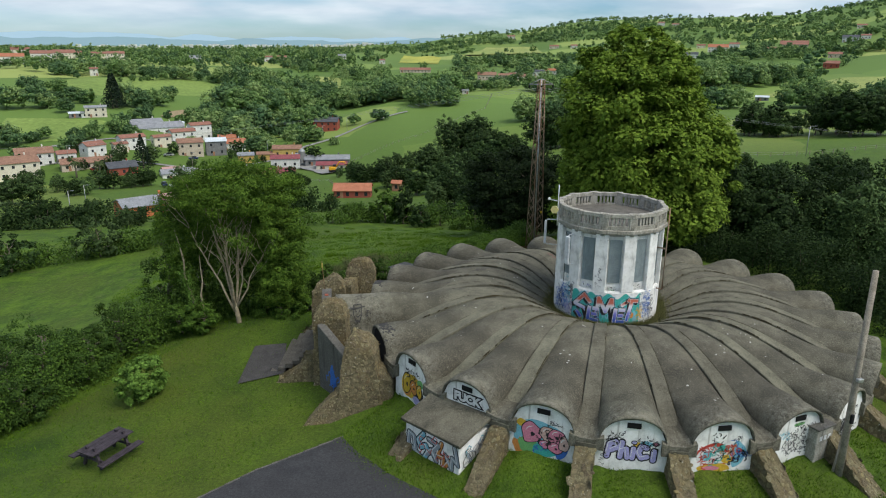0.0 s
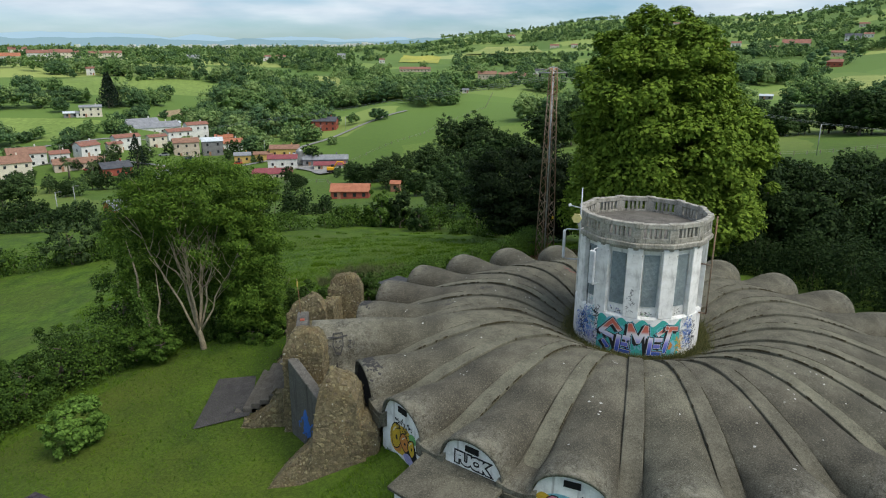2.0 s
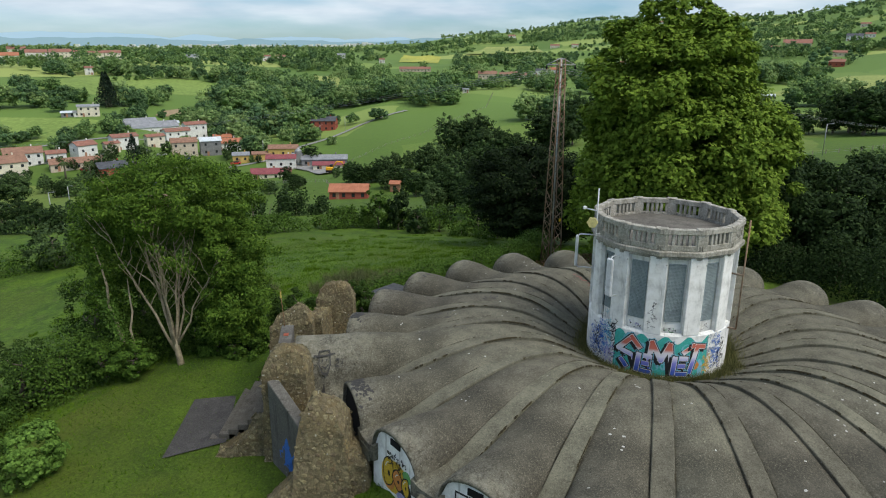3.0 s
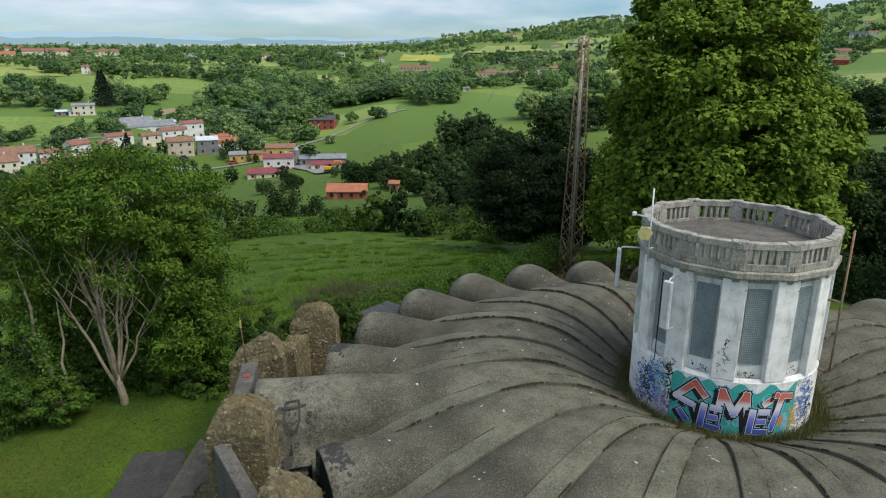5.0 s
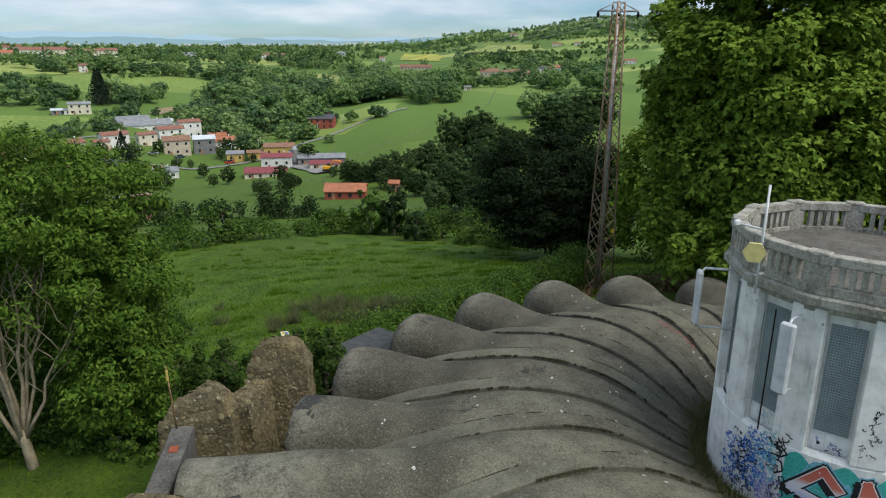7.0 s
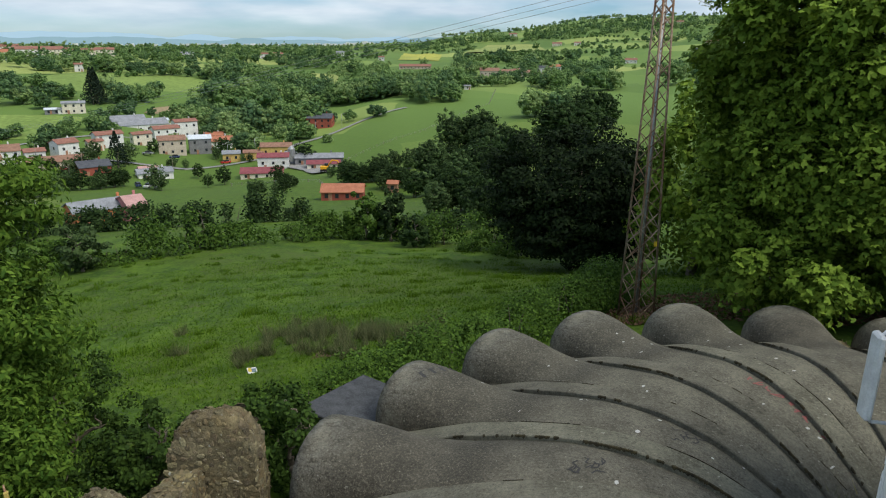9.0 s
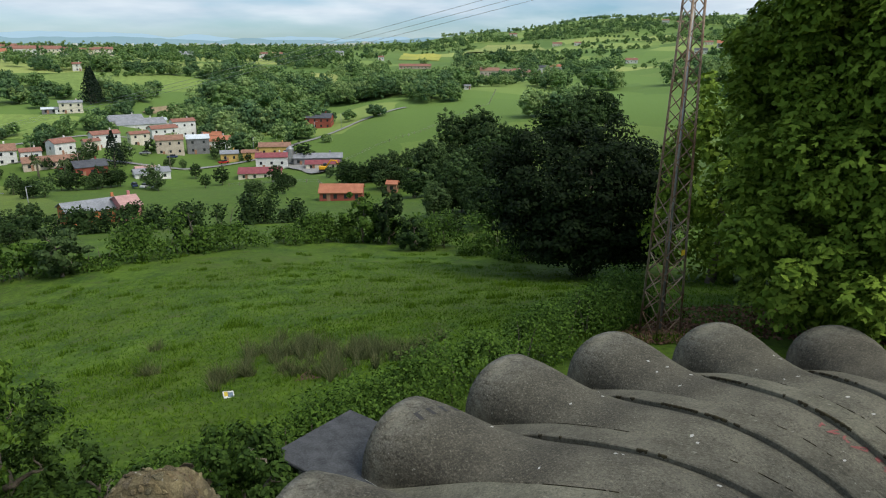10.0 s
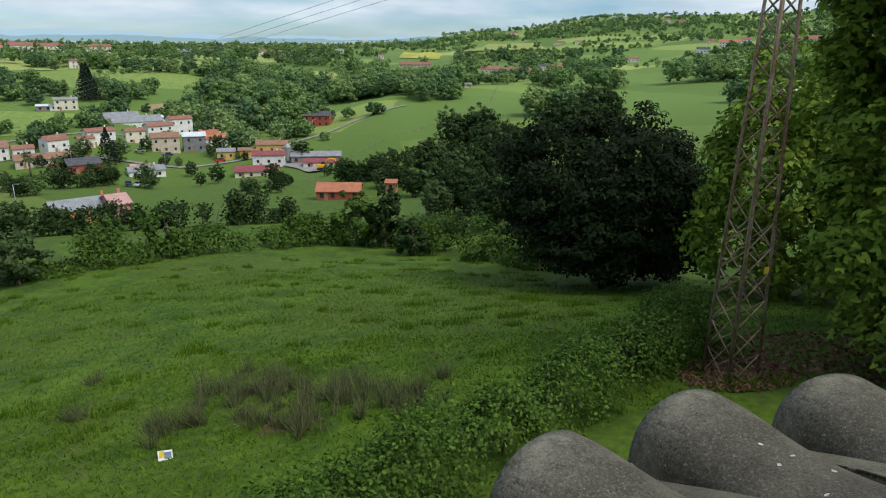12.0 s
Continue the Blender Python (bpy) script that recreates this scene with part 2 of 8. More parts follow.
edge_lichen(CONCRETE)
RIBCON = mat("rib_concrete", ((0.090, 0.085, 0.061), (0.168, 0.159, 0.116), (0.104, 0.098, 0.072)), scale=1.4, rough=0.95, bump=1.0, bump_scale=17, speck=(14, 0.75),
             detail_scale=26, spots=((0.27, 0.265, 0.21), 13, -0.01), vary=0.12, grain=0.9)
MOSS = mat("dark_moss", ((0.014, 0.012, 0.006), (0.070, 0.056, 0.024)), scale=12, bump=1.0, bump_scale=40)
TUFT = leaf_mat("dry_and_green_grass", (0.05, 0.075, 0.02), (0.20, 0.18, 0.075), 0.2)
WHITE = mat("dirty_white_paint", ((0.74, 0.735, 0.70), (0.86, 0.855, 0.82), (0.79, 0.785, 0.75)), scale=1.3, rough=0.8, bump=0.2, bump_scale=20, detail_scale=2.2,
            spots=((0.34, 0.32, 0.27), 6, -0.03), streak=((0.30, 0.285, 0.25), 0.055), speck=(5, 0.16))
PARAPET = mat("streaked_parapet_concrete", ((0.19, 0.178, 0.145), (0.46, 0.44, 0.385), (0.28, 0.262, 0.215)), scale=2.2, rough=0.9, bump=0.4, bump_scale=20,
              spots=((0.10, 0.09, 0.075), 5, -0.02), streak=((0.11, 0.10, 0.085), 0.08))
FLOORCON = mat("roof_floor", ((0.09, 0.082, 0.07), (0.16, 0.15, 0.13)), scale=2, bump=0.3)
STONE = mat("rubble_stone", ((0.100, 0.084, 0.050), (0.235, 0.198, 0.116), (0.200, 0.152, 0.072)), scale=6, rough=0.95, bump=1.0, bump_scale=22, vary=0.24,
            spots=((0.42, 0.41, 0.34), 9, 0.01))
RUBBLE = mat("small_rubble", ((0.100, 0.084, 0.050), (0.235, 0.198, 0.116), (0.200, 0.152, 0.072)), scale=6, rough=0.95, bump=1.0, bump_scale=22, vary=0.24, island=True, spots=((0.42, 0.41, 0.34), 9, 0.01))
MORTAR = mat("old_mortar", ((0.078, 0.066, 0.038), (0.185, 0.157, 0.088), (0.140, 0.106, 0.052)), scale=5, rough=0.97, bump=1.0, bump_scale=16, spots=((0.36, 0.35, 0.28), 10, 0.005))
GREYCON = mat("grey_concrete_wall", ((0.075, 0.071, 0.062), (0.155, 0.148, 0.132), (0.105, 0.098, 0.086)), scale=2.6, bump=0.6, bump_scale=16, streak=((0.035, 0.034, 0.03), 0.07), spots=((0.30, 0.29, 0.25), 9, -0.02))
ASPHALT = mat("asphalt", ((0.030, 0.031, 0.034), (0.052, 0.053, 0.056), (0.042, 0.042, 0.044)), scale=1.5, rough=0.85, bump=0.4, bump_scale=60)
MESHGREY = mat("steel_mesh", ((0.13, 0.17, 0.18), (0.22, 0.27, 0.28)), scale=4, rough=0.5, metal=0.4, bump=0.1)
MESHBAR = plain("mesh_bar_steel", (0.34, 0.40, 0.41), 0.6)
# near-black of black parts, and of shade painted into openings
DARK = plain("black_parts_and_opening_shade", (0.012, 0.012, 0.012), 0.9)
WOOD = mat("dark_stained_wood", ((0.028, 0.022, 0.026), (0.060, 0.048, 0.058)), scale=5, rough=0.7, bump=0.3)
POLEWOOD = mat("grey_pole_wood", ((0.19, 0.165, 0.13), (0.34, 0.30, 0.245)), scale=4, rough=0.9, bump=0.4)
RUST = mat("rusty_galvanised_steel", ((0.17, 0.085, 0.042), (0.34, 0.27, 0.20), (0.25, 0.135, 0.070)), scale=1.2, rough=0.7, metal=0.3, bump=0.2)
GALV = plain("galvanised_steel", (0.38, 0.39, 0.39), 0.45, 0.6)
ANTENNA = plain("white_plastic", (0.68, 0.69, 0.70), 0.5)
CREAM = plain("cream_plastic", (0.72, 0.62, 0.26), 0.5)
BARK = mat("bark", ((0.10, 0.082, 0.06), (0.21, 0.18, 0.14)), scale=5, bump=0.8, bump_scale=20)
PALEBARK = mat("pale_bark", ((0.21, 0.175, 0.115), (0.37, 0.31, 0.21)), scale=4, bump=0.6, bump_scale=18)
LEAF_BIG = leaf_mat("broad_leaf", (0.078, 0.142, 0.014), (0.205, 0.298, 0.036), 0.05)
LEAF_ASH = leaf_mat("ash_leaf", (0.040, 0.092, 0.010), (0.138, 0.228, 0.028), 0.05)
LEAF_DARK = leaf_mat("dark_leaf", (0.013, 0.030, 0.009), (0.044, 0.080, 0.020), 0.25)
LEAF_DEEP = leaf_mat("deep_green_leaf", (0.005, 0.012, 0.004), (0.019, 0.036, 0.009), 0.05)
LEAF_MID = leaf_mat("mid_leaf", (0.034, 0.064, 0.022), (0.095, 0.150, 0.048), 0.35)
LEAF_HEDGE = leaf_mat("hedge_leaf", (0.030, 0.068, 0.010), (0.105, 0.19, 0.026), 0.15)
LEAF_LAUREL = leaf_mat("laurel_leaf", (0.06, 0.12, 0.02), (0.16, 0.28, 0.05), 0.05)
LEAF_BUSH = leaf_mat("shrub_leaf", (0.020, 0.046, 0.008), (0.066, 0.122, 0.020), 0.2)
LEAF_DRY = leaf_mat("dry_leaf", (0.07, 0.035, 0.020), (0.26, 0.15, 0.095), 0.05)
LEAF_PINE = leaf_mat("conifer_leaf", (0.010, 0.020, 0.012), (0.025, 0.045, 0.024), 0.2)
RUSH = leaf_mat("rush_blade", (0.056, 0.088, 0.030), (0.200, 0.205, 0.096), 0.15)
BLADE = leaf_mat("grass_blade", (0.036, 0.090, 0.003), (0.108, 0.190, 0.008), 0.1)
EARTH = mat("bare_earth", ((0.22, 0.17, 0.10), (0.36, 0.27, 0.16)), scale=0.5, bump=0.4)
LITTER = mat("leaf_litter", ((0.07, 0.045, 0.028), (0.16, 0.10, 0.06)), scale=5, bump=0.9, bump_scale=30)
ROADM = mat("far_road", ((0.22, 0.22, 0.21), (0.30, 0.295, 0.28)), scale=0.4, bump=0.1)
YELLOWF = mat("yellow_flowering_field", ((0.34, 0.34, 0.05), (0.44, 0.42, 0.08), (0.28, 0.32, 0.07)), scale=0.06, bump=0)
HAYF = mat("hay_field", ((0.23, 0.28, 0.075), (0.31, 0.34, 0.10), (0.22, 0.275, 0.07)), scale=0.03, bump=0, detail_scale=0.4)
LUSHF = mat("lush_pasture", ((0.15, 0.225, 0.048), (0.21, 0.29, 0.066), (0.17, 0.246, 0.054)), scale=0.03, bump=0, detail_scale=0.4)


def meadow_mat():
    """Grassland: lush meadow close by, and farther off a patchwork of pastures and hayfields between hedges, lightened
    in colour as if sunlit.
    """
    m = mat("grassland", ((0.029, 0.069, 0.003), (0.083, 0.148, 0.007), (0.058, 0.096, 0.006)), scale=0.55, rough=0.95, bump=1.0, bump_scale=5, detail_scale=3.5)
    nt = m.node_tree
    bsdf = nt.nodes["Principled BSDF"]
    src = bsdf.inputs["Base Color"].links[0].from_socket
    co = nt.nodes.new("ShaderNodeTexCoord")
    warp = nt.nodes.new("ShaderNodeTexNoise")
    warp.inputs["Scale"].default_value = 0.011
    nt.links.new(co.outputs["Object"], warp.inputs["Vector"])
    ma = nt.nodes.new("ShaderNodeVectorMath")
    ma.operation = "MULTIPLY_ADD"
    ma.inputs[1].default_value = (60, 60, 0)
    nt.links.new(warp.outputs[1], ma.inputs[0])
    nt.links.new(co.outputs["Object"], ma.inputs[2])
    vo = nt.nodes.new("ShaderNodeTexVoronoi")
    vo.inputs["Scale"].default_value = 0.0105
    nt.links.new(ma.outputs[0], vo.inputs["Vector"])
    sp = nt.nodes.new("ShaderNodeSeparateColor")
    nt.links.new(vo.outputs["Color"], sp.inputs[0])
    rp = nt.nodes.new("ShaderNodeValToRGB")
    el = rp.color_ramp.elements
    el[0].position, el[0].color = 0.0, (0.090, 0.160, 0.032, 1)
    el[1].position, el[1].color = 1.0, (0.29, 0.345, 0.095, 1)
    for pos, col in ((0.3, (0.130, 0.212, 0.042, 1)), (0.55, (0.104, 0.176, 0.036, 1)), (0.8, (0.190, 0.270, 0.060, 1))):
        e = el.new(pos)
        e.color = col
    nt.links.new(sp.outputs[0], rp.inputs[0])
    ln = nt.nodes.new("ShaderNodeVectorMath")
    ln.operation = "LENGTH"
    nt.links.new(co.outputs["Object"], ln.inputs[0])
    # the lighter far colours also stand in for sun beyond the nearby cloud shade
    mr = nt.nodes.new("ShaderNodeMapRange")
    mr.inputs["From Min"].default_value, mr.inputs["From Max"].default_value = 170, 420
    nt.links.new(ln.outputs["Value"], mr.inputs["Value"])
    mx = nt.nodes.new("ShaderNodeMix")
    mx.data_type = "RGBA"
    nt.links.new(mr.outputs[0], mx.inputs[0])
    pn = nt.nodes.new("ShaderNodeTexNoise")
    pn.inputs["Scale"].default_value, pn.inputs["Detail"].default_value, pn.inputs["Roughness"].default_value = 0.9, 6, 0.65
    nt.links.new(co.outputs["Object"], pn.inputs["Vector"])
    pr = nt.nodes.new("ShaderNodeMapRange")
    pr.inputs["From Min"].default_value, pr.inputs["From Max"].default_value = 0.56, 0.70
    nt.links.new(pn.outputs[0], pr.inputs["Value"])
    pm = nt.nodes.new("ShaderNodeMix")
    pm.data_type = "RGBA"
    pm.inputs[7].default_value = (0.070, 0.092, 0.022, 1)
    nt.links.new(pr.outputs[0], pm.inputs[0])
    nt.links.new(src, pm.inputs[6])
    nt.links.new(pm.outputs[2], mx.inputs[6])
    nt.links.new(rp.outputs[0], mx.inputs[7])
    nt.links.new(mx.outputs[2], bsdf.inputs["Base Color"])
    return m


MEADOW = meadow_mat()
LAWN = mat("mown_lawn", ((0.024, 0.056, 0.003), (0.068, 0.118, 0.008), (0.076, 0.100, 0.010)), scale=0.55, rough=0.95, bump=0.9, bump_scale=14, detail_scale=9, speck=(14, 0.7))


# ---- mesh helpers ----
def mesh_of(name, verts, faces, material, smooth=False):
    me = bpy.data.meshes.new(name)
    me.from_pydata([tuple(v) for v in verts], [], [tuple(f) for f in faces])
    me.materials.append(material)
    if smooth:
        me.polygons.foreach_set("use_smooth", [True] * len(me.polygons))
    me.update()
    return me


def part(name, shape, material, parent=None, label="", m=None, smooth=False):
    """Links a bmesh (or a mesh) as one object under a thing or a part."""
    if isinstance(shape, bmesh.types.BMesh):
        me = bpy.data.meshes.new(name)
        bmesh.ops.recalc_face_normals(shape, faces=shape.faces)
        shape.to_mesh(me)
        shape.free()
        me.materials.append(material)
        if smooth:
            me.polygons.foreach_set("use_smooth", [True] * len(me.polygons))
    else:
        me = shape
    ob = new(name, me)
    if m is not None:
        ob.matrix_world = m
    if parent is not None:
        ob.parent = parent
    if label:
        ob["label"] = label
    return ob


def thing(name, label, category, m=None, group="", kind=""):
    ob = new(name)
    ob.empty_display_size = 0.2
    if m is not None:
        ob.matrix_world = m
    return tagged(ob, label, category, group, kind)


def add_box(bm, cx, cy, cz, sx, sy, sz, rz=0.0, bevel=0.0):
    r = bmesh.ops.create_cube(bm, size=1, matrix=pose(cx, cy, cz, 0, 0, rz) @ Matrix.Diagonal((sx, sy, sz, 1)))
    if bevel:
        es = list({e for v in r["verts"] for e in v.link_edges})
        bmesh.ops.bevel(bm, geom=es, offset=bevel, segments=1, affect="EDGES")
    return bm


def box(cx, cy, cz, sx, sy, sz, rz=0.0, bevel=0.01):
    return add_box(bmesh.new(), cx, cy, cz, sx, sy, sz, rz, bevel)


def tube_rings(points, radii, n=8):
    """Verts and faces of a tapered tube along points."""
    pts = [Vector(p) for p in points]
    verts, faces = [], []
    for i, p in enumerate(pts):
        d = (pts[min(i + 1, len(pts) - 1)] - pts[max(i - 1, 0)]).normalized()
        u = d.orthogonal().normalized() if i == 0 else (u - d * u.dot(d)).normalized()
        w = d.cross(u)
        for k in range(n):
            a = 2 * math.pi * k / n
            verts.append(p + (u * math.cos(a) + w * math.sin(a)) * radii[i])
    for i in range(len(pts) - 1):
        for k in range(n):
            faces.append((i * n + k, i * n + (k + 1) % n, (i + 1) * n + (k + 1) % n, (i + 1) * n + k))
    faces.append(tuple(range(n - 1, -1, -1)))
    faces.append(tuple((len(pts) - 1) * n + k for k in range(n)))
    return verts, faces


def tube_mesh(name, strokes, material, n=8):
    V, F = [], []
    for pts, rad in strokes:
        v, f = tube_rings(pts, rad, n)
        b = len(V)
        V += v
        F += [tuple(i + b for i in q) for q in f]
    return mesh_of(name, V, F, material, True)


def rod(p, q, r, n=6):
    return ([p, q], [r, r])


def leaf_mesh(name, centres, size, material, rng, out=None, up=0.35, shape=0.62):
    """Many single leaves (pointed four-corner blades) at the given places."""
    c = np.asarray(centres, float)
    n = len(c)
    nrm = rng.normal(size=(n, 3))
    if out is not None:
        nrm = nrm * 0.75 + out
    nrm[:, 2] += up
    nrm /= np.linalg.norm(nrm, axis=1)[:, None] + 1e-9
    t = np.cross(nrm, rng.normal(size=(n, 3)))
    t /= np.linalg.norm(t, axis=1)[:, None] + 1e-9
    b = np.cross(nrm, t)
    s = (size * rng.uniform(0.6, 1.35, n))[:, None]
    w = s * shape
    v = np.stack([c - t * s * .5, c + b * w * .5 + t * s * .08, c + t * s * .5 - nrm * s * .12, c - b * w * .5 + t * s * .08], 1).reshape(-1, 3)
    me = bpy.data.meshes.new(name)
    me.vertices.add(4 * n)
    me.vertices.foreach_set("co", v.ravel().astype(np.float32))
    me.loops.add(4 * n)
    me.loops.foreach_set("vertex_index", np.arange(4 * n, dtype=np.int32))
    me.polygons.add(n)
    me.polygons.foreach_set("loop_start", np.arange(0, 4 * n, 4, dtype=np.int32))
    me.polygons.foreach_set("loop_total", np.full(n, 4, dtype=np.int32))
    me.materials.append(material)
    me.update(calc_edges=True)
    me.validate()
    return me


def lobed_leaf_mesh(name, centres, size, material, rng, out):
    """Broad palmate leaves: three pointed lobes spread like a hand from one stalk, facing the light."""
    c = np.asarray(centres, float)
    n = len(c)
    nrm = rng.normal(size=(n, 3)) * .42 + out * .55
    nrm[:, 2] += .75
    nrm /= np.linalg.norm(nrm, axis=1)[:, None] + 1e-9
    t = np.cross(nrm, rng.normal(size=(n, 3)))
    t /= np.linalg.norm(t, axis=1)[:, None] + 1e-9
    b = np.cross(nrm, t)
    s = (size * rng.uniform(.65, 1.3, n))[:, None]
    base = c - t * s * .4
    quads = []
    for turn_a, ln in ((0, 1.0), (.95, .78), (-.95, .78)):
        d = t * math.cos(turn_a) + b * math.sin(turn_a)
        w = np.cross(nrm, d)
        mid = base + d * s * ln * .55
        quads.append(np.stack([base, mid + w * s * .24, base + d * s * ln - nrm * s * .14, mid - w * s * .24], 1))
    v = np.stack(quads, 1).reshape(-1, 3)
    idx = np.arange(12 * n, dtype=np.int32).reshape(n, 3, 4)
    idx[:, 1, 0] = idx[:, 2, 0] = idx[:, 0, 0]
    me = bpy.data.meshes.new(name)
    me.vertices.add(12 * n)
    me.vertices.foreach_set("co", v.ravel().astype(np.float32))
    me.loops.add(12 * n)
    me.loops.foreach_set("vertex_index", idx.ravel())
    me.polygons.add(3 * n)
    me.polygons.foreach_set("loop_start", np.arange(0, 12 * n, 4, dtype=np.int32))
    me.polygons.foreach_set("loop_total", np.full(3 * n, 4, dtype=np.int32))
    me.materials.append(material)
    me.update(calc_edges=True)
    me.validate()
    return me


def blade_mesh(name, bases, height, width, material, rng, lean=0.35):
    """Grass or rush blades: slender triangles rising from the given places."""
    c = np.asarray(bases, float)
    n = len(c)
    a = rng.uniform(0, 2 * np.pi, n)
    h = height * rng.uniform(0.5, 1.3, n)
    side = np.column_stack([np.cos(a), np.sin(a), np.zeros(n)]) * (width * rng.uniform(.6, 1.3, n))[:, None]
    tip = np.column_stack([rng.normal(0, lean, n) * h, rng.normal(0, lean, n) * h, h])
    v = np.stack([c - side, c + side, c + tip], 1).reshape(-1, 3)
    me = bpy.data.meshes.new(name)
    me.vertices.add(3 * n)
    me.vertices.foreach_set("co", v.ravel().astype(np.float32))
    me.loops.add(3 * n)
    me.loops.foreach_set("vertex_index", np.arange(3 * n, dtype=np.int32))
    me.polygons.add(n)
    me.polygons.foreach_set("loop_start", np.arange(0, 3 * n, 3, dtype=np.int32))
    me.polygons.foreach_set("loop_total", np.full(n, 3, dtype=np.int32))
    me.materials.append(material)
    me.update(calc_edges=True)
    me.validate()
    return me


def clumps(rng, n_clump, per, rad, centre, hollow=0.55, spread=0.2, lobes=5, wob=0.28, flat=0.0):
    """Leaf places of a crown: clumps on an uneven, lobed ellipsoid. Returns places and outward directions."""
    d = rng.normal(size=(n_clump, 3))
    d /= np.linalg.norm(d, axis=1)[:, None]
    k = rng.normal(size=(lobes, 3))
    k /= np.linalg.norm(k, axis=1)[:, None]
    f = 1 + wob * (np.max(d @ k.T, axis=1) - 0.75) * 1.6 + rng.normal(0, wob * 0.3, n_clump)
    r = f * (hollow + (1 - hollow) * rng.uniform(0, 1, n_clump) ** 0.5)
    cc = d * r[:, None] * np.array(rad)
    s = rng.normal(size=(n_clump * per, 3))
    s[:, 2] += .35
    s /= np.linalg.norm(s, axis=1)[:, None]
    size = np.repeat(rng.uniform(.65, 1.35, n_clump), per) * rng.uniform(.55, 1.12, n_clump * per)
    p = np.repeat(cc, per, axis=0) + s * size[:, None] * np.array(rad) * spread * 1.5 * np.array([1, 1, .8])
    o = p / np.array(rad)
    o /= np.linalg.norm(o, axis=1)[:, None] + 1e-9
    o = o * .7 + s * 1.6
    return p + np.array(centre), o


# ---- ground ----
def land_mesh():
    rr = [0.0] + list(np.exp(np.linspace(math.log(1.5), math.log(4900), 170)))
    az = list(np.radians(np.concatenate([np.arange(-46, 46, 0.5), np.arange(46, 314, 4)])))
    n = len(az)
    V = [(0, 0, ground(0, 0))]
    for r in rr[1:]:
        x, y = r * np.sin(az), r * np.cos(az)
        V += list(zip(x, y, land(x, y)))
    F = [(0, 1 + (k + 1) % n, 1 + k) for k in range(n)]
    for i in range(len(rr) - 2):
        b, c = 1 + i * n, 1 + (i + 1) * n
        F += [(b + k, b + (k + 1) % n, c + (k + 1) % n, c + k) for k in range(n)]
    return mesh_of("ground", V, F, MEADOW, True)


ground_ob = tagged(new("ground", land_mesh()), "lush green meadow and rolling pastures with hedges", "ground", kind="structure")


def draped(name, outline, material, lift, label, category, step=None, kind="structure"):
    """A patch of surface that follows the ground inside a polygon outline (convex), as a fine grid."""
    bm = bmesh.new()
    vs = [bm.verts.new((x, y, 0)) for x, y in outline]
    bm.faces.new(vs)
    xs, ys = [p[0] for p in outline], [p[1] for p in outline]
    step = step or max(max(xs) - min(xs), max(ys) - min(ys)) / 14
    for axis, lo, hi in ((0, min(xs), max(xs)), (1, min(ys), max(ys))):
        k = lo + step
        while k < hi:
            no, co = [0, 0, 0], [0, 0, 0]
            no[axis], co[axis] = 1, k
            bmesh.ops.bisect_plane(bm, geom=bm.verts[:] + bm.edges[:] + bm.faces[:], plane_co=co, plane_no=no)
            k += step
    z = land([v.co.x for v in bm.verts], [v.co.y for v in bm.verts])
    for v, h in zip(bm.verts, z):
        v.co.z = h + lift
    return tagged(part(name, bm, material, smooth=True), label, category, kind=kind)

draped("lawn", [(-16.6, 15), (-16.9, 22.5), (-16.2, 25.4), (-14.6, 27.6), (-12.9, 30.0), (-11.3, 32.2), (-8.2, 33.6), (-5.5, 33.2), (-3.0, 24), (0, 14)], LAWN, .018, "short yellowish mown lawn beside the reservoir", "lawn", 0.8)

# ---- the domed reservoir building ----
CX, CY = 7.40, 28.72
SEG = 24
STEP = 360 / SEG
PHASE = -0.7   # bearing of the first rib
CREST = ((2.2, 3.15), (2.9, 3.40), (3.6, 3.76), (4.4, 4.04), (5.4, 4.17), (6.4, 4.12), (7.3, 3.90), (8.2, 3.66), (9.0, 3.64), (9.8, 3.70), (10.7, 3.63), (13, 3.62))
VALLEY = ((2.2, 3.10), (2.9, 3.36), (3.6, 3.72), (4.4, 4.02), (5.4, 4.14), (6.4, 4.05), (7.3, 3.80), (8.4, 3.42), (9.3, 3.02), (10.3, 2.56), (13, 2.22))


def smooth_curve(table):
    r = np.linspace(2.0, 13.2, 600)
    z = np.interp(r, [p[0] for p in table], [p[1] for p in table])
    k = np.hanning(61)
    z = np.convolve(np.pad(z, 30, mode="edge"), k / k.sum(), mode="valid")
    return lambda q: np.interp(q, r, z)


crest, valley = smooth_curve(CREST), smooth_curve(VALLEY)


def vault_z(r, s):
    """Height of one vault at radius r; s runs from -1 to 1 between its two ribs."""
    p = np.interp(r, (5, 8, 9, 10.3), (1.0, 0.85, 0.62, 0.34))
    edge = 1 - (0.21 + 0.012 * (r - 2.5)) / (np.minimum(r, 10.2) * math.sin(radians(STEP / 2)))
    e = np.clip(np.abs(s) / edge, 0, 1)
    return valley(r) + (crest(r) - valley(r) + 0.02) * (1 - e ** 2) ** p


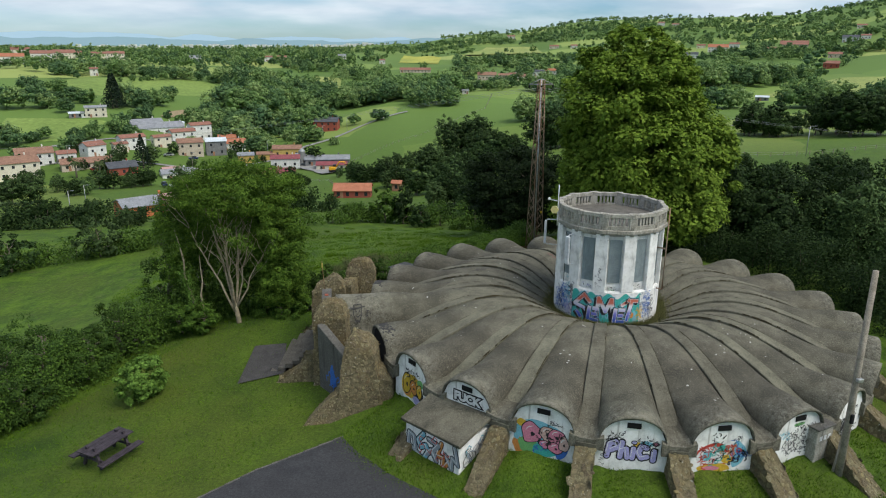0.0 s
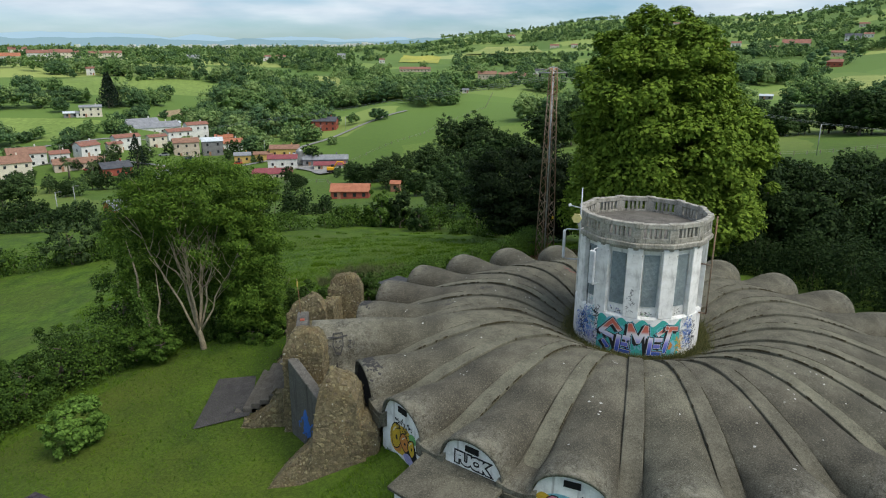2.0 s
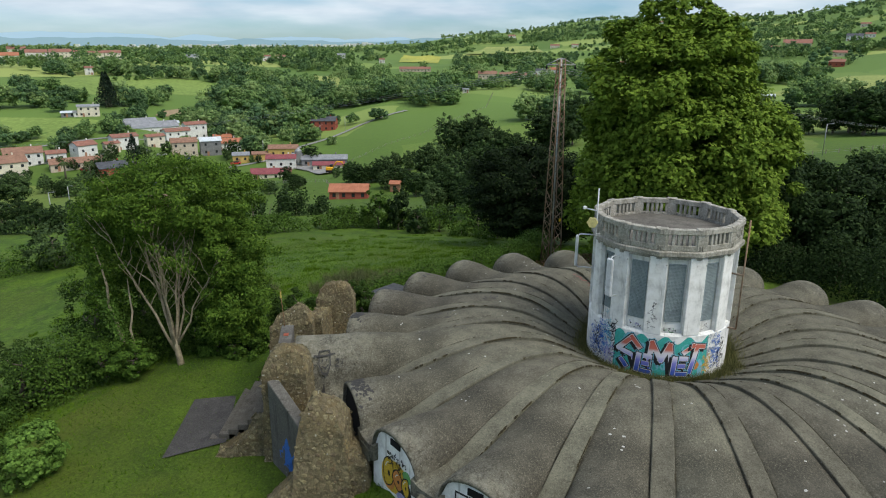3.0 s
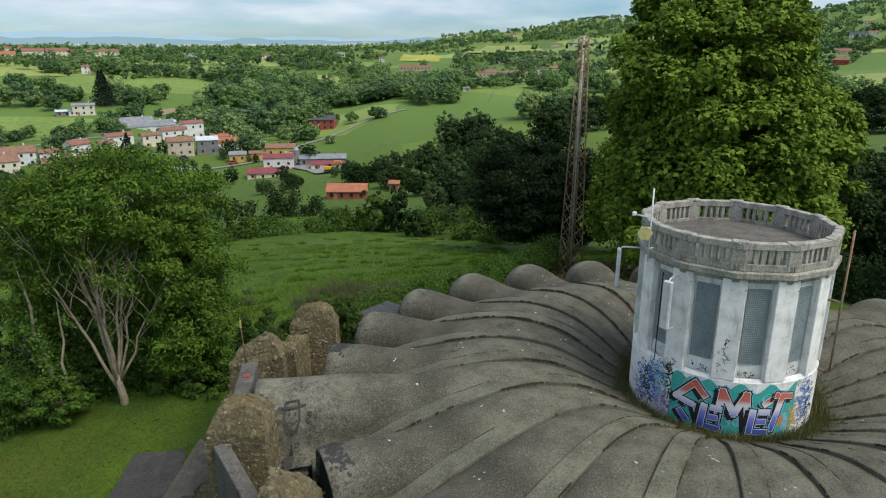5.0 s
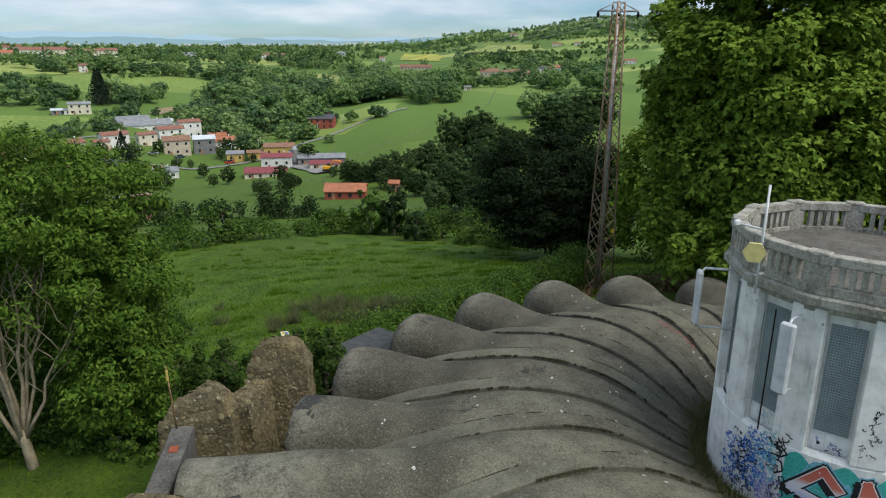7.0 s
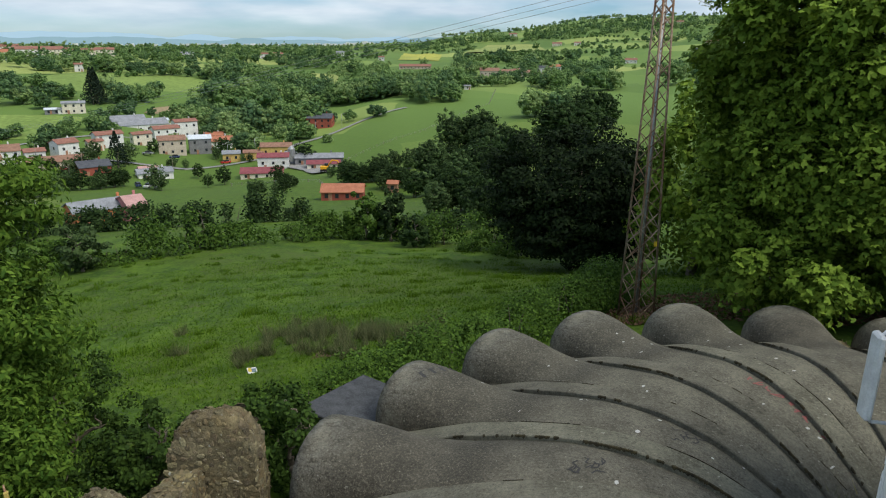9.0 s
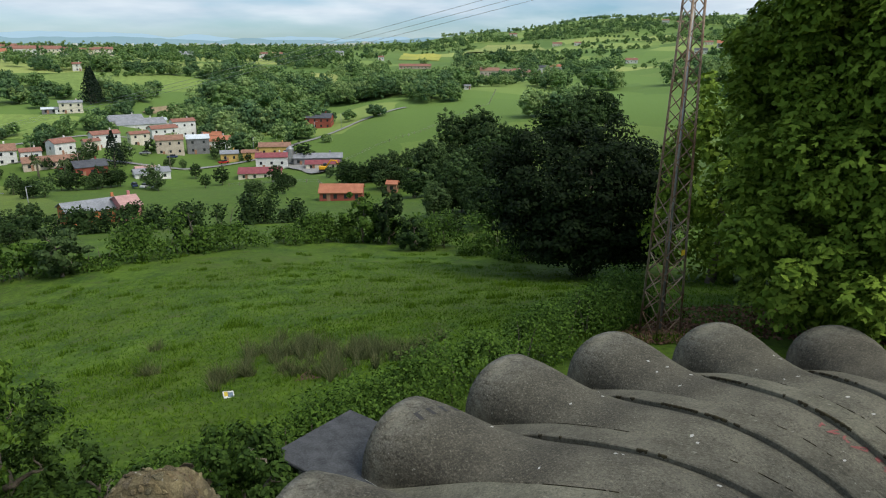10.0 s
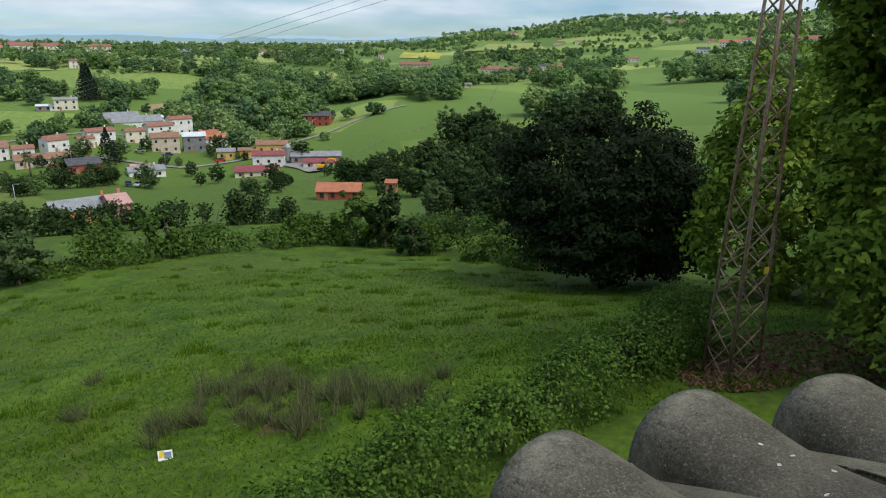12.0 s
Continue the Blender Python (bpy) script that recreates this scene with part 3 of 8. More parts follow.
def vault_mesh(end, name, up=0.0):
    rr = np.concatenate([np.linspace(2.2, 6, 14), np.linspace(6.25, end, 26)])
    V, F = [], []

    def row(r, drop, back=0.0):
        edge = 1 - (0.21 + 0.012 * (r - 2.5)) / (min(r, 10.2) * math.sin(radians(STEP / 2)))
        ss = np.concatenate([[-1], edge * np.sin(np.linspace(-math.pi / 2, math.pi / 2, 33)), [1]])
        a = np.radians(STEP / 2) * ss
        rc = min(r, 10.2)
        y = rc * np.sin(a)
        x = rc * np.cos(a) + (r - rc) - back
        return list(zip(x, y, vault_z(r, ss) - drop + up * (1 - np.abs(ss) ** 3) * np.clip((r - 6) / 3, 0, 1)))
    rows = [row(r, 0) for r in rr] + [row(end, 0.09), row(end, 0.10, 1.2)]
    m = 35
    for w in rows:
        V += w
    for i in range(len(rows) - 1):
        F += [(i * m + k, i * m + k + 1, (i + 1) * m + k + 1, (i + 1) * m + k) for k in range(m - 1)]
    return mesh_of(name, V, F, CONCRETE, True)


def rib_mesh():
    """A flat-topped radial rib, proud of the valley between two vaults."""
    rr = np.linspace(2.55, 10.75, 42)
    V, F = [], []
    for r in rr:
        w = 0.20 + 0.012 * (r - 2.5)
        top = valley(r) + 0.095 + 0.012 * math.sin(r * 1.7)
        z0 = valley(r) - 0.25
        V += [(r, -w, z0), (r, -w, top - 0.015), (r, -w + 0.02, top), (r, w - 0.02, top), (r, w, top - 0.015), (r, w, z0)]
    for i in range(len(rr) - 1):
        F += [(i * 6 + k, i * 6 + k + 1, i * 6 + k + 7, i * 6 + k + 6) for k in range(5)]
    b = (len(rr) - 1) * 6
    F += [tuple(b + k for k in range(6)), tuple(range(5, -1, -1))]
    return mesh_of("rib", V, F, RIBCON)


def end_wall_mesh(half=1.1, z0=0.3):
    """A rendered wall that closes the arch under a vault's rim."""
    out = [(-half, z0), (half, z0)]
    for k in range(17):
        s = 1 - 2 * k / 16
        y = half * s
        out.append((y, float(vault_z(10.56, np.array(1.03 * y / (10.2 * math.sin(radians(STEP / 2)))))) - 0.10))
    n = len(out)
    V = [(10.56, y, z) for y, z in out] + [(10.2, y, z) for y, z in out]
    F = [tuple(range(n)), tuple(range(2 * n - 1, n - 1, -1))] + [(k, n + k, n + (k + 1) % n, (k + 1) % n) for k in range(n)]
    return mesh_of("end_wall", V, F, WHITE)


def turn(deg, x=CX, y=CY):
    return pose(x, y, 0, 0, 0, deg)


building = thing("reservoir_building", "round grey concrete reservoir with scalloped vaulted roof and ribs", "building", pose(CX, CY, 0, -0.6, 0.8, 0))
_vm, _vl, _rm, _wm = vault_mesh(10.7, "roof_vault"), vault_mesh(12.05, "long_roof_vault", 0.36), rib_mesh(), end_wall_mesh()
end_walls = {}
for k in range(SEG):
    mid = PHASE + 7.5 + k * STEP
    part("roof_vault", _vl if k == 12 else _vm, None, building, m=pose(0, 0, 0, 0, 0, mid))
    part("rib", _rm, None, building, m=pose(0, 0, 0, 0, 0, PHASE + k * STEP))
    if k == 13:
        # a wall panel coloured near-black stands for the shade in this open arch
        _dark = _wm.copy()
        _dark.materials[0] = DARK
        part("dark_arch", _dark, None, building, m=pose(0, 0, 0, 0, 0, mid), label="near-black panel for the shade inside an open arch")
    elif k != 12:
        end_walls[k] = part("end_wall", _wm, None, building, m=pose(0, 0, 0, 0, 0, mid), label="white rendered arch wall with graffiti" if 14 <= k <= 21 else "")
# broad rib ends that fill the valleys between the front arches
for k in range(14, 24):
    V = []
    for r_, w_, zc, ze, zb in ((8.9, .26, valley(8.9) + .03, valley(8.9) + .03, valley(8.9) - .2), (9.7, .36, valley(9.7) + .07, valley(9.7) + .12, 2.5), (10.45, .50, 2.84, 2.95, 2.4), (10.72, .54, 2.74, 2.84, 2.4)):
        V += [(r_, -w_, zb), (r_, -w_, ze), (r_, -w_ * .4, zc), (r_, w_ * .4, zc), (r_, w_, ze), (r_, w_, zb)]
    F = [(i * 6 + j, i * 6 + (j + 1) % 6, i * 6 + 6 + (j + 1) % 6, i * 6 + 6 + j) for i in range(3) for j in range(6)] + [tuple(range(5, -1, -1)), tuple(range(18, 24))]
    part("rib_end", mesh_of("rib_end", V, F, CONCRETE), None, building, m=pose(0, 0, 0, 0, 0, PHASE + k * STEP))
# mossy joint along each rib, broken here and there
for k in range(SEG):
    rng = np.random.default_rng(100 + k)
    V, F = [], []
    side = 1 if rng.random() < 0.5 else -1
    for side in (side, -side):
        r = 3.0
        while r < 9.6:
            ln = rng.uniform(0.03, 0.17)
            if noise.noise((r * .8, k * 3.7 + side, 0)) + .22 * rng.normal() > (.10 if side > 0 else .26) + .18 * math.sin(k * 2.3):
                n0, m = len(V), 7
                for c, q in enumerate(np.linspace(r, r + ln, m)):
                    w = 0.20 + 0.012 * (q - 2.5)
                    fat = math.sin(math.pi * (c + .4) / m) * rng.uniform(.25, 1.15)
                    top = valley(q) + 0.1 + 0.012 * math.sin(q * 1.7)
                    V += [(q, side * (w - .003 - .016 * fat), top + .004), (q, side * (w + .004), top - .002 - .008 * (1 - fat)), (q, side * (w + .004 + .012 * fat), top - .025 - .035 * fat)]
                for i in range(m - 1):
                    F += [(n0 + 3 * i + c, n0 + 3 * i + c + 1, n0 + 3 * i + c + 4, n0 + 3 * i + c + 3) for c in range(2)]
            r += ln
    if V:
        part("moss_joint", mesh_of("moss_joint", V, F, MOSS), None, building, m=pose(0, 0, 0, 0, 0, PHASE + k * STEP), label="dark mossy joint")["kind"] = "stuff"

# a core with a floor is added to close the space under the vaults, so that no light leaks in
_bm = bmesh.new()
bmesh.ops.create_cone(_bm, cap_ends=True, segments=48, radius1=9.9, radius2=9.9, depth=2.3, matrix=Matrix.Translation((0, 0, 1.15)))
part("drum", _bm, GREYCON, building)


# ---- rubble masonry ----
def stone_meshes():
    out = []
    for k in range(7):
        rng = random.Random(40 + k)
        n = 7
        V, F = [], []
        for ring, (sc, h) in enumerate(((1.0, 0.0), (0.93, 0.6), (0.62, 1.0))):
            for i in range(n):
                a = 2 * math.pi * (i + 0.3 * math.sin(k + i)) / n
                q = (1 + 0.18 * math.sin(3 * a + k) + 0.10 * rng.uniform(-1, 1)) * 0.5 * sc
                V.append((q * math.cos(a), q * math.sin(a), h + rng.uniform(-.08, .08) * (ring > 0)))
        for ring in range(2):
            F += [(ring * n + i, ring * n + (i + 1) % n, (ring + 1) * n + (i + 1) % n, (ring + 1) * n + i) for i in range(n)]
        F.append(tuple(2 * n + i for i in range(n)))
        out.append(mesh_of("stone", V, F, STONE))
    return out


STONES = stone_meshes()
stone_jobs = []


def hull_block(corners_bottom, corners_top, z_top, z_bottom=None, cap=0.12, seed=0):
    """A battered masonry core from a foot outline to a head outline, edges worn."""
    bm = bmesh.new()
    rng = random.Random(seed)
    layers = []
    n = len(corners_bottom)
    for t in (0, .2, .4, .6, .8, .93, 1.0):
        ring = []
        for i in range(n):
            for u in (0, .25, .5, .75):
                j = (i + 1) % n
                bx = corners_bottom[i][0] * (1 - u) + corners_bottom[j][0] * u
                by = corners_bottom[i][1] * (1 - u) + corners_bottom[j][1] * u
                tx = corners_top[i][0] * (1 - u) + corners_top[j][0] * u
                ty = corners_top[i][1] * (1 - u) + corners_top[j][1] * u
                zb = z_bottom if z_bottom is not None else ground(bx, by) - .15
                zt = z_top[i] * (1 - u) + z_top[j] * u if isinstance(z_top, (list, tuple)) else z_top
                shrink = 1 - 0.10 * (t > .95)
                cx, cy = sum(c[0] for c in corners_top) / n, sum(c[1] for c in corners_top) / n
                x, y = bx * (1 - t) + tx * t, by * (1 - t) + ty * t
                x, y = cx + (x - cx) * shrink, cy + (y - cy) * shrink
                j2 = 0.03 * (0 < t)
                ring.append(bm.verts.new((x + rng.uniform(-j2, j2), y + rng.uniform(-j2, j2), zb * (1 - t) + zt * t + rng.uniform(-j2, j2))))
        layers.append(ring)
    m = n * 4
    for a, b in zip(layers, layers[1:]):
        for k in range(m):
            bm.faces.new((a[k], a[(k + 1) % m], b[(k + 1) % m], b[k]))
    cx, cy = sum(v.co.x for v in layers[-1]) / m, sum(v.co.y for v in layers[-1]) / m
    for shrink, lift in ((.84, .45), (.62, .78), (.34, .94)):
        ring = [bm.verts.new((cx + (v.co.x - cx) * shrink + rng.uniform(-.02, .02), cy + (v.co.y - cy) * shrink + rng.uniform(-.02, .02), v.co.z + cap * lift + rng.uniform(-.03, .03) * (cap > .1))) for v in layers[6]]
        for k in range(m):
            bm.faces.new((layers[-1][k], layers[-1][(k + 1) % m], ring[(k + 1) % m], ring[k]))
        layers.append(ring)
    zt = sum(v.co.z for v in layers[6]) / m + cap
    top = bm.verts.new((cx, cy, zt))
    for k in range(m):
        bm.faces.new((layers[-1][k], layers[-1][(k + 1) % m], top))
    bmesh.ops.recalc_face_normals(bm, faces=bm.faces)
    return bm


def stones_on(body, size, limit, seed):
    """Scatter rubble stones over the outer faces of a masonry body; laid later, as its pieces."""
    rng = random.Random(seed)
    me = body.data
    faces = [p for p in me.polygons if p.normal.z > -0.3 and p.area > 1e-5]
    cum = np.cumsum([p.area for p in faces])
    want = min(900, int(cum[-1] / (size * size * 0.52)))
    at, sizes, spots = np.zeros((want, 3)), np.zeros(want), []
    for _ in range(want * 12):
        n = len(spots)
        if n >= want:
            break
        p = faces[int(np.searchsorted(cum, rng.uniform(0, cum[-1] * .9999)))]
        vs = [me.vertices[i].co for i in p.vertices]
        u, v = rng.random(), rng.random()
        if len(vs) == 4:
            q = vs[0].lerp(vs[1], u).lerp(vs[3].lerp(vs[2], u), v)
        else:
            if u + v > 1:
                u, v = 1 - u, 1 - v
            q = vs[0] + (vs[1] - vs[0]) * u + (vs[2] - vs[0]) * v
        sz = size * rng.uniform(0.5, 1.5)
        if n and np.any(np.sum((at[:n] - np.array(q)) ** 2, axis=1) < (0.43 * (sz + sizes[:n])) ** 2):
            continue
        at[n], sizes[n] = q, sz
        spots.append((q, sz, p.normal.copy()))
    stone_jobs.append((body, spots, limit, rng))


def lay_stones():
    for body, spots, limit, rng in stone_jobs:
        V, F = [], []
        for k, (q, sz, nrm) in enumerate(spots):
            m = Matrix.Translation(q - nrm * 0.012) @ nrm.to_track_quat("Z", "Y").to_matrix().to_4x4() @ pose(0, 0, 0, 0, 0, rng.choice((0, 90, 180, 270)) + rng.uniform(-28, 28)) @ Matrix.Diagonal(
                (sz * rng.uniform(1.0, 1.35), sz * rng.uniform(.72, 1.0), rng.uniform(.016, .034), 1))
            shape = rng.choice(STONES)
            if k < limit:
                ob = new("stone", shape)
                ob.parent = body
                ob.matrix_basis = m
            else:
                b = len(V)
                V += [m @ v.co for v in shape.vertices]
                F += [tuple(b + i for i in p.vertices) for p in shape.polygons]
        if V:
            part("rubble", mesh_of("rubble", V, F, RUBBLE), None, body)["kind"] = "stuff"


def masonry(name, foot, head, z_top, label, seed, size=0.2, limit=220, cap=0.12, z_bottom=None):
    root = thing(name, label, "stone pillar" if "pillar" in name else "buttress")
    body = part("masonry", hull_block(foot, head, z_top, z_bottom, cap, seed), MORTAR, root)
    stones_on(body, size, limit, seed)
    return root


def radial(r, deg, off=0.0):
    a = radians(deg)
    return (CX + r * math.cos(a) - off * math.sin(a), CY + r * math.sin(a) + off * math.cos(a))


# low sloping buttresses under the ribs
for k, deg in enumerate(PHASE + q for q in (225, 240, 255, 270, 285, 300, 315, 330)):
    w = 0.33
    foot = [radial(10.2, deg, -w), radial(12.9, deg, -w), radial(12.9, deg, w), radial(10.2, deg, w)]
    head = [radial(10.1, deg, -w * .9), radial(10.75, deg, -w * .9), radial(10.75, deg, w * .9), radial(10.1, deg, w * .9)]
    masonry("buttress", foot, head, 2.62, "sloping rubble-stone buttress with lichen under a roof rib", 200 + k, 0.2, 130, 0.05)
for k, deg in enumerate(PHASE + q for q in (15, 30, 45, 60, 75, 90, 105, 120, 135, 150)):
    w = 0.33
    foot = [radial(10.2, deg, -w), radial(12.0, deg, -w), radial(12.0, deg, w), radial(10.2, deg, w)]
    head = [radial(10.1, deg, -w * .9), radial(10.75, deg, -w * .9), radial(10.75, deg, w * .9), radial(10.1, deg, w * .9)]
    masonry("buttress", foot, head, 2.62, "sloping rubble-stone buttress under a roof rib", 230 + k, 0.25, 20, 0.05)

# grass bank against the front walls
_V, _F = [], []
_aa = np.radians(np.linspace(PHASE + 209, PHASE + 345, 80))
for _i, _rad in enumerate(np.linspace(9.9, 13.4, 12)):
    _x, _y = CX + _rad * np.cos(_aa), CY + _rad * np.sin(_aa)
    _t2 = _i / 11
    _bump = .07 * np.sin(_aa * 37) + .05 * np.sin(_aa * 61 + 1 + _rad)
    _h = (2.12 + _bump) * (1 - _t2) ** 1.25 + (land(_x, _y) - .04) * (1 - (1 - _t2) ** 1.25)
    _V += list(zip(_x, _y, _h))
for _i in range(11):
    _F += [(_i * 80 + k, _i * 80 + k + 1, (_i + 1) * 80 + k + 1, (_i + 1) * 80 + k) for k in range(79)]
tagged(new("grass_bank", mesh_of("grass_bank", _V, _F, LAWN, True)), "rough grass bank against the reservoir walls", "ground", kind="structure")

# the entrance pillars and the large buttress
big = masonry("large_buttress", [(-3.95, 22.55), (-2.15, 22.75), (-2.05, 24.7), (-3.7, 24.6)], [(-3.55, 23.1), (-2.5, 23.1), (-2.45, 24.1), (-3.45, 24.1)],
              (3.92, 3.6, 3.7, 3.95), "tall battered rubble-stone buttress with lichen beside the entrance", 1, 0.125, 260, 0.34)
for seed, foot, head, top in ((11, [(-5.35, 22.35), (-3.6, 22.6), (-3.5, 23.9), (-5.0, 23.6)], [(-3.95, 22.95), (-3.45, 22.95), (-3.45, 23.8), (-3.85, 23.75)], (1.95, 2.5, 2.5, 1.95)),
                              (12, [(-2.5, 22.75), (-1.7, 23.0), (-1.55, 24.3), (-2.4, 24.4)], [(-2.5, 23.05), (-1.85, 23.15), (-1.75, 24.2), (-2.4, 24.3)], (2.62, 2.45, 2.5, 2.65))):
    wing = part("masonry", hull_block(foot, head, top, None, 0.06, seed), MORTAR, big)
    stones_on(wing, 0.125, 120, seed)
masonry("stone_pillar", [(-5.25, 25.45), (-3.8, 25.4), (-3.75, 26.45), (-5.2, 26.5)], [(-5.15, 25.5), (-3.85, 25.5), (-3.8, 26.4), (-5.1, 26.45)],
        4.12, "yellowish rubble-stone pillar with rounded top", 2, 0.125, 260, 0.46)
masonry("stone_pillar", [(-6.15, 29.95), (-4.5, 30.05), (-4.5, 30.75), (-6.1, 30.65)], [(-6.05, 30.0), (-4.55, 30.1), (-4.55, 30.7), (-6.0, 30.6)],
        (3.45, 3.75, 3.75, 3.45), "weathered rubble-stone pillar with rounded top", 3, 0.125, 220, 0.44)
masonry("stone_pillar", [(-4.8, 32.0), (-3.25, 32.1), (-3.25, 32.75), (-4.75, 32.65)], [(-4.72, 32.05), (-3.3, 32.12), (-3.3, 32.7), (-4.68, 32.6)],
        3.86, "tall rubble-stone slab pillar with rounded top", 4, 0.125, 220, 0.48)
gate_wall = masonry("stone_wall", [(-4.95, 30.6), (-4.2, 30.65), (-4.1, 32.1), (-4.7, 32.1)], [(-4.85, 30.65), (-4.3, 30.65), (-4.15, 32.08), (-4.6, 32.08)],
                    (3.6, 3.6, 3.42, 3.42), "rubble-stone wall between two pillars with slate coping", 5, 0.12, 140, 0.02)


def slab_wall(name, a, b, za, zb, thick, label, material=GREYCON, z0=None):
    root = thing(name, label, "wall")
    d = Vector((b[0] - a[0], b[1] - a[1], 0)).normalized()
    n = Vector((-d.y, d.x, 0)) * thick / 2
    zlo = min(ground(*a), ground(*b)) - .2 if z0 is None else z0
    bm = bmesh.new()
    vs = []
    for p, zt in ((a, za), (b, zb)):
        for sgn in (-1, 1):
            for z in (zlo, zt):
                vs.append(bm.verts.new((p[0] + sgn * n.x, p[1] + sgn * n.y, z)))
    for f in ((0, 1, 3, 2), (4, 6, 7, 5), (0, 4, 5, 1), (2, 3, 7, 6), (1, 5, 7, 3), (0, 2, 6, 4)):
        bm.faces.new([vs[i] for i in f])
    bmesh.ops.bevel(bm, geom=bm.edges[:], offset=0.02, segments=1, affect="EDGES")
    part("wall_slab", bm, material, root)
    return root


wing_wall = slab_wall("wing_wall", (-4.85, 25.5), (-3.6, 23.95), 3.68, 3.02, 0.34, "grey concrete wing wall with blue paint between stone pillars")
porch_wall = slab_wall("porch_wall", (-4.8, 26.4), (-5.22, 29.3), 3.74, 3.8, 0.42, "grey painted concrete parapet over the entrance with red mark")
_rd = part("red_patch", box(-5.1, 28.5, 3.79, 0.2, 0.16, 0.03, 98, 0.005), plain("red_oxide", (0.35, 0.09, 0.05)), porch_wall)
iron_rod = thing("iron_rod", "thin rusty iron rod standing on the parapet", "rod")
part("rod", tube_mesh("rod", [([(-5.3, 29.2, 3.75), (-5.34, 29.2, 4.5), (-5.38, 29.2, 5.15)], [.018, .016, .012])], RUST, 6), None, iron_rod)
part("rag", box(-5.37, 29.2, 4.95, 0.05, 0.05, 0.22, 20), plain("yellowed_tape", (0.5, 0.38, 0.10)), iron_rod)

# stairs up to the entrance, with a landing slab
stair = thing("entrance_stairs", "worn grey concrete steps between stone stringers", "stairs")
for k in range(7):
    x0 = -7.35 + 0.32 * k
    part("step", box(x0 + .16 + .1, 28.35, 0.76 + 0.17 * k - .25 + .085, 0.54, 3.3, 0.5 + 0.17, 0, 0.015), GREYCON, stair)
_sw = part("stringer", hull_block([(-6.95, 25.75), (-5.0, 25.75), (-5.0, 26.5), (-7.0, 26.4)], [(-6.8, 25.85), (-5.0, 25.85), (-5.0, 26.4), (-6.85, 26.3)],
                                  (0.95, 2.15, 2.15, 0.95), None, 0.02, 9), MORTAR, stair)
stones_on(_sw, 0.17, 120, 9)
_sw2 = part("stringer", hull_block([(-7.3, 30.1), (-5.3, 30.1), (-5.3, 30.55), (-7.3, 30.5)], [(-7.1, 30.1), (-5.4, 30.1), (-5.4, 30.5), (-7.1, 30.45)],
                                   (0.9, 2.0, 2.0, 0.9), None, 0.02, 10), MORTAR, stair)
stones_on(_sw2, 0.17, 60, 10)
STEPCON = mat("worn_step_concrete", ((0.075, 0.068, 0.056), (0.135, 0.124, 0.104), (0.100, 0.090, 0.072)), scale=3, rough=0.95, bump=0.6, bump_scale=18)
for _st in stair.children:
    if _st.name.startswith("step"):
        _st.data.materials[0] = STEPCON
draped("landing_slab", [(-8.65, 29.1), (-7.2, 29.2), (-6.75, 26.5), (-8.55, 25.8)], mat("landing_asphalt", ((0.040, 0.038, 0.037), (0.078, 0.074, 0.070), (0.056, 0.053, 0.050)), scale=2.5, rough=0.9, bump=0.5, bump_scale=30), 0.07, "grey concrete landing slab on the lawn", "slab", 0.6)

# box-shaped annex with a flat slab roof
annex = thing("annex", "low concrete annex with sloped slab roof and painted walls", "annex")
_A, _B, _C, _D = Vector((-1.12, 20.3)), Vector((.35, 22.05)), Vector((2.12, 20.45)), Vector((.65, 18.7))
_ctr = (_A + _B + _C + _D) / 4
_ang = math.degrees(math.atan2((_C - _B).y, (_C - _B).x))
part("annex_wall", box(_ctr.x, _ctr.y, 1.45, 2.38, 2.28, 1.9, _ang, 0.02), WHITE, annex)
_bm = box(0, 0, 0, 2.62, 2.6, 0.13, 0, 0.02)
part("slab_roof", _bm, CONCRETE, annex, m=Matrix.Translation((_ctr.x, _ctr.y, 2.72)) @ pose(0, 0, 0, 0, 0, _ang) @ pose(0, 0, 0, 13, 0, 0))
rear_annex = thing("rear_annex", "small concrete annex with slate-grey slab roof", "annex")
part("annex_wall", box(-1.75, 35.35, 1.85, 1.7, 1.5, 1.4, 57, 0.02), WHITE, rear_annex)
part("slab_roof", box(0, 0, 0, 2.1, 2.1, 0.07, 0, 0.015), mat("slate_slab", ((0.040, 0.043, 0.046), (0.078, 0.082, 0.086)), scale=4, bump=0.3), rear_annex, m=pose(-1.75, 35.35, 2.7, 3, 4, 57))

# ---- the tower ----
tower = thing("ventilation_tower", "white twelve-sided ventilation tower with balustrade, grilles and graffiti", "tower", pose(CX, CY, 0))
FACE0 = 233.5 - 180


def ngon_ring(rad, z, n=12, phase=0.0):
    return [(rad * math.cos(radians(phase + 360 * k / n)), rad * math.sin(radians(phase + 360 * k / n)), z) for k in range(n)]


def lathe12(profile, n=12, phase=FACE0 + 15, close=True):
    """A twelve-sided body from (radius, height) pairs."""
    V, F = [], []
    for rad, z in profile:
        V += ngon_ring(rad, z, n, phase)
    for i in range(len(profile) - 1):
        F += [(i * n + k, i * n + (k + 1) % n, (i + 1) * n + (k + 1) % n, (i + 1) * n + k) for k in range(n)]
    return V, F


def prism_part(name, profile, material, n=12, label="", phase=FACE0 + 15, closed=False):
    prof = profile + [profile[0]] if closed else profile
    V, F = lathe12(prof, n, phase)
    return part(name, mesh_of(name, V, F, material), None, tower, label)


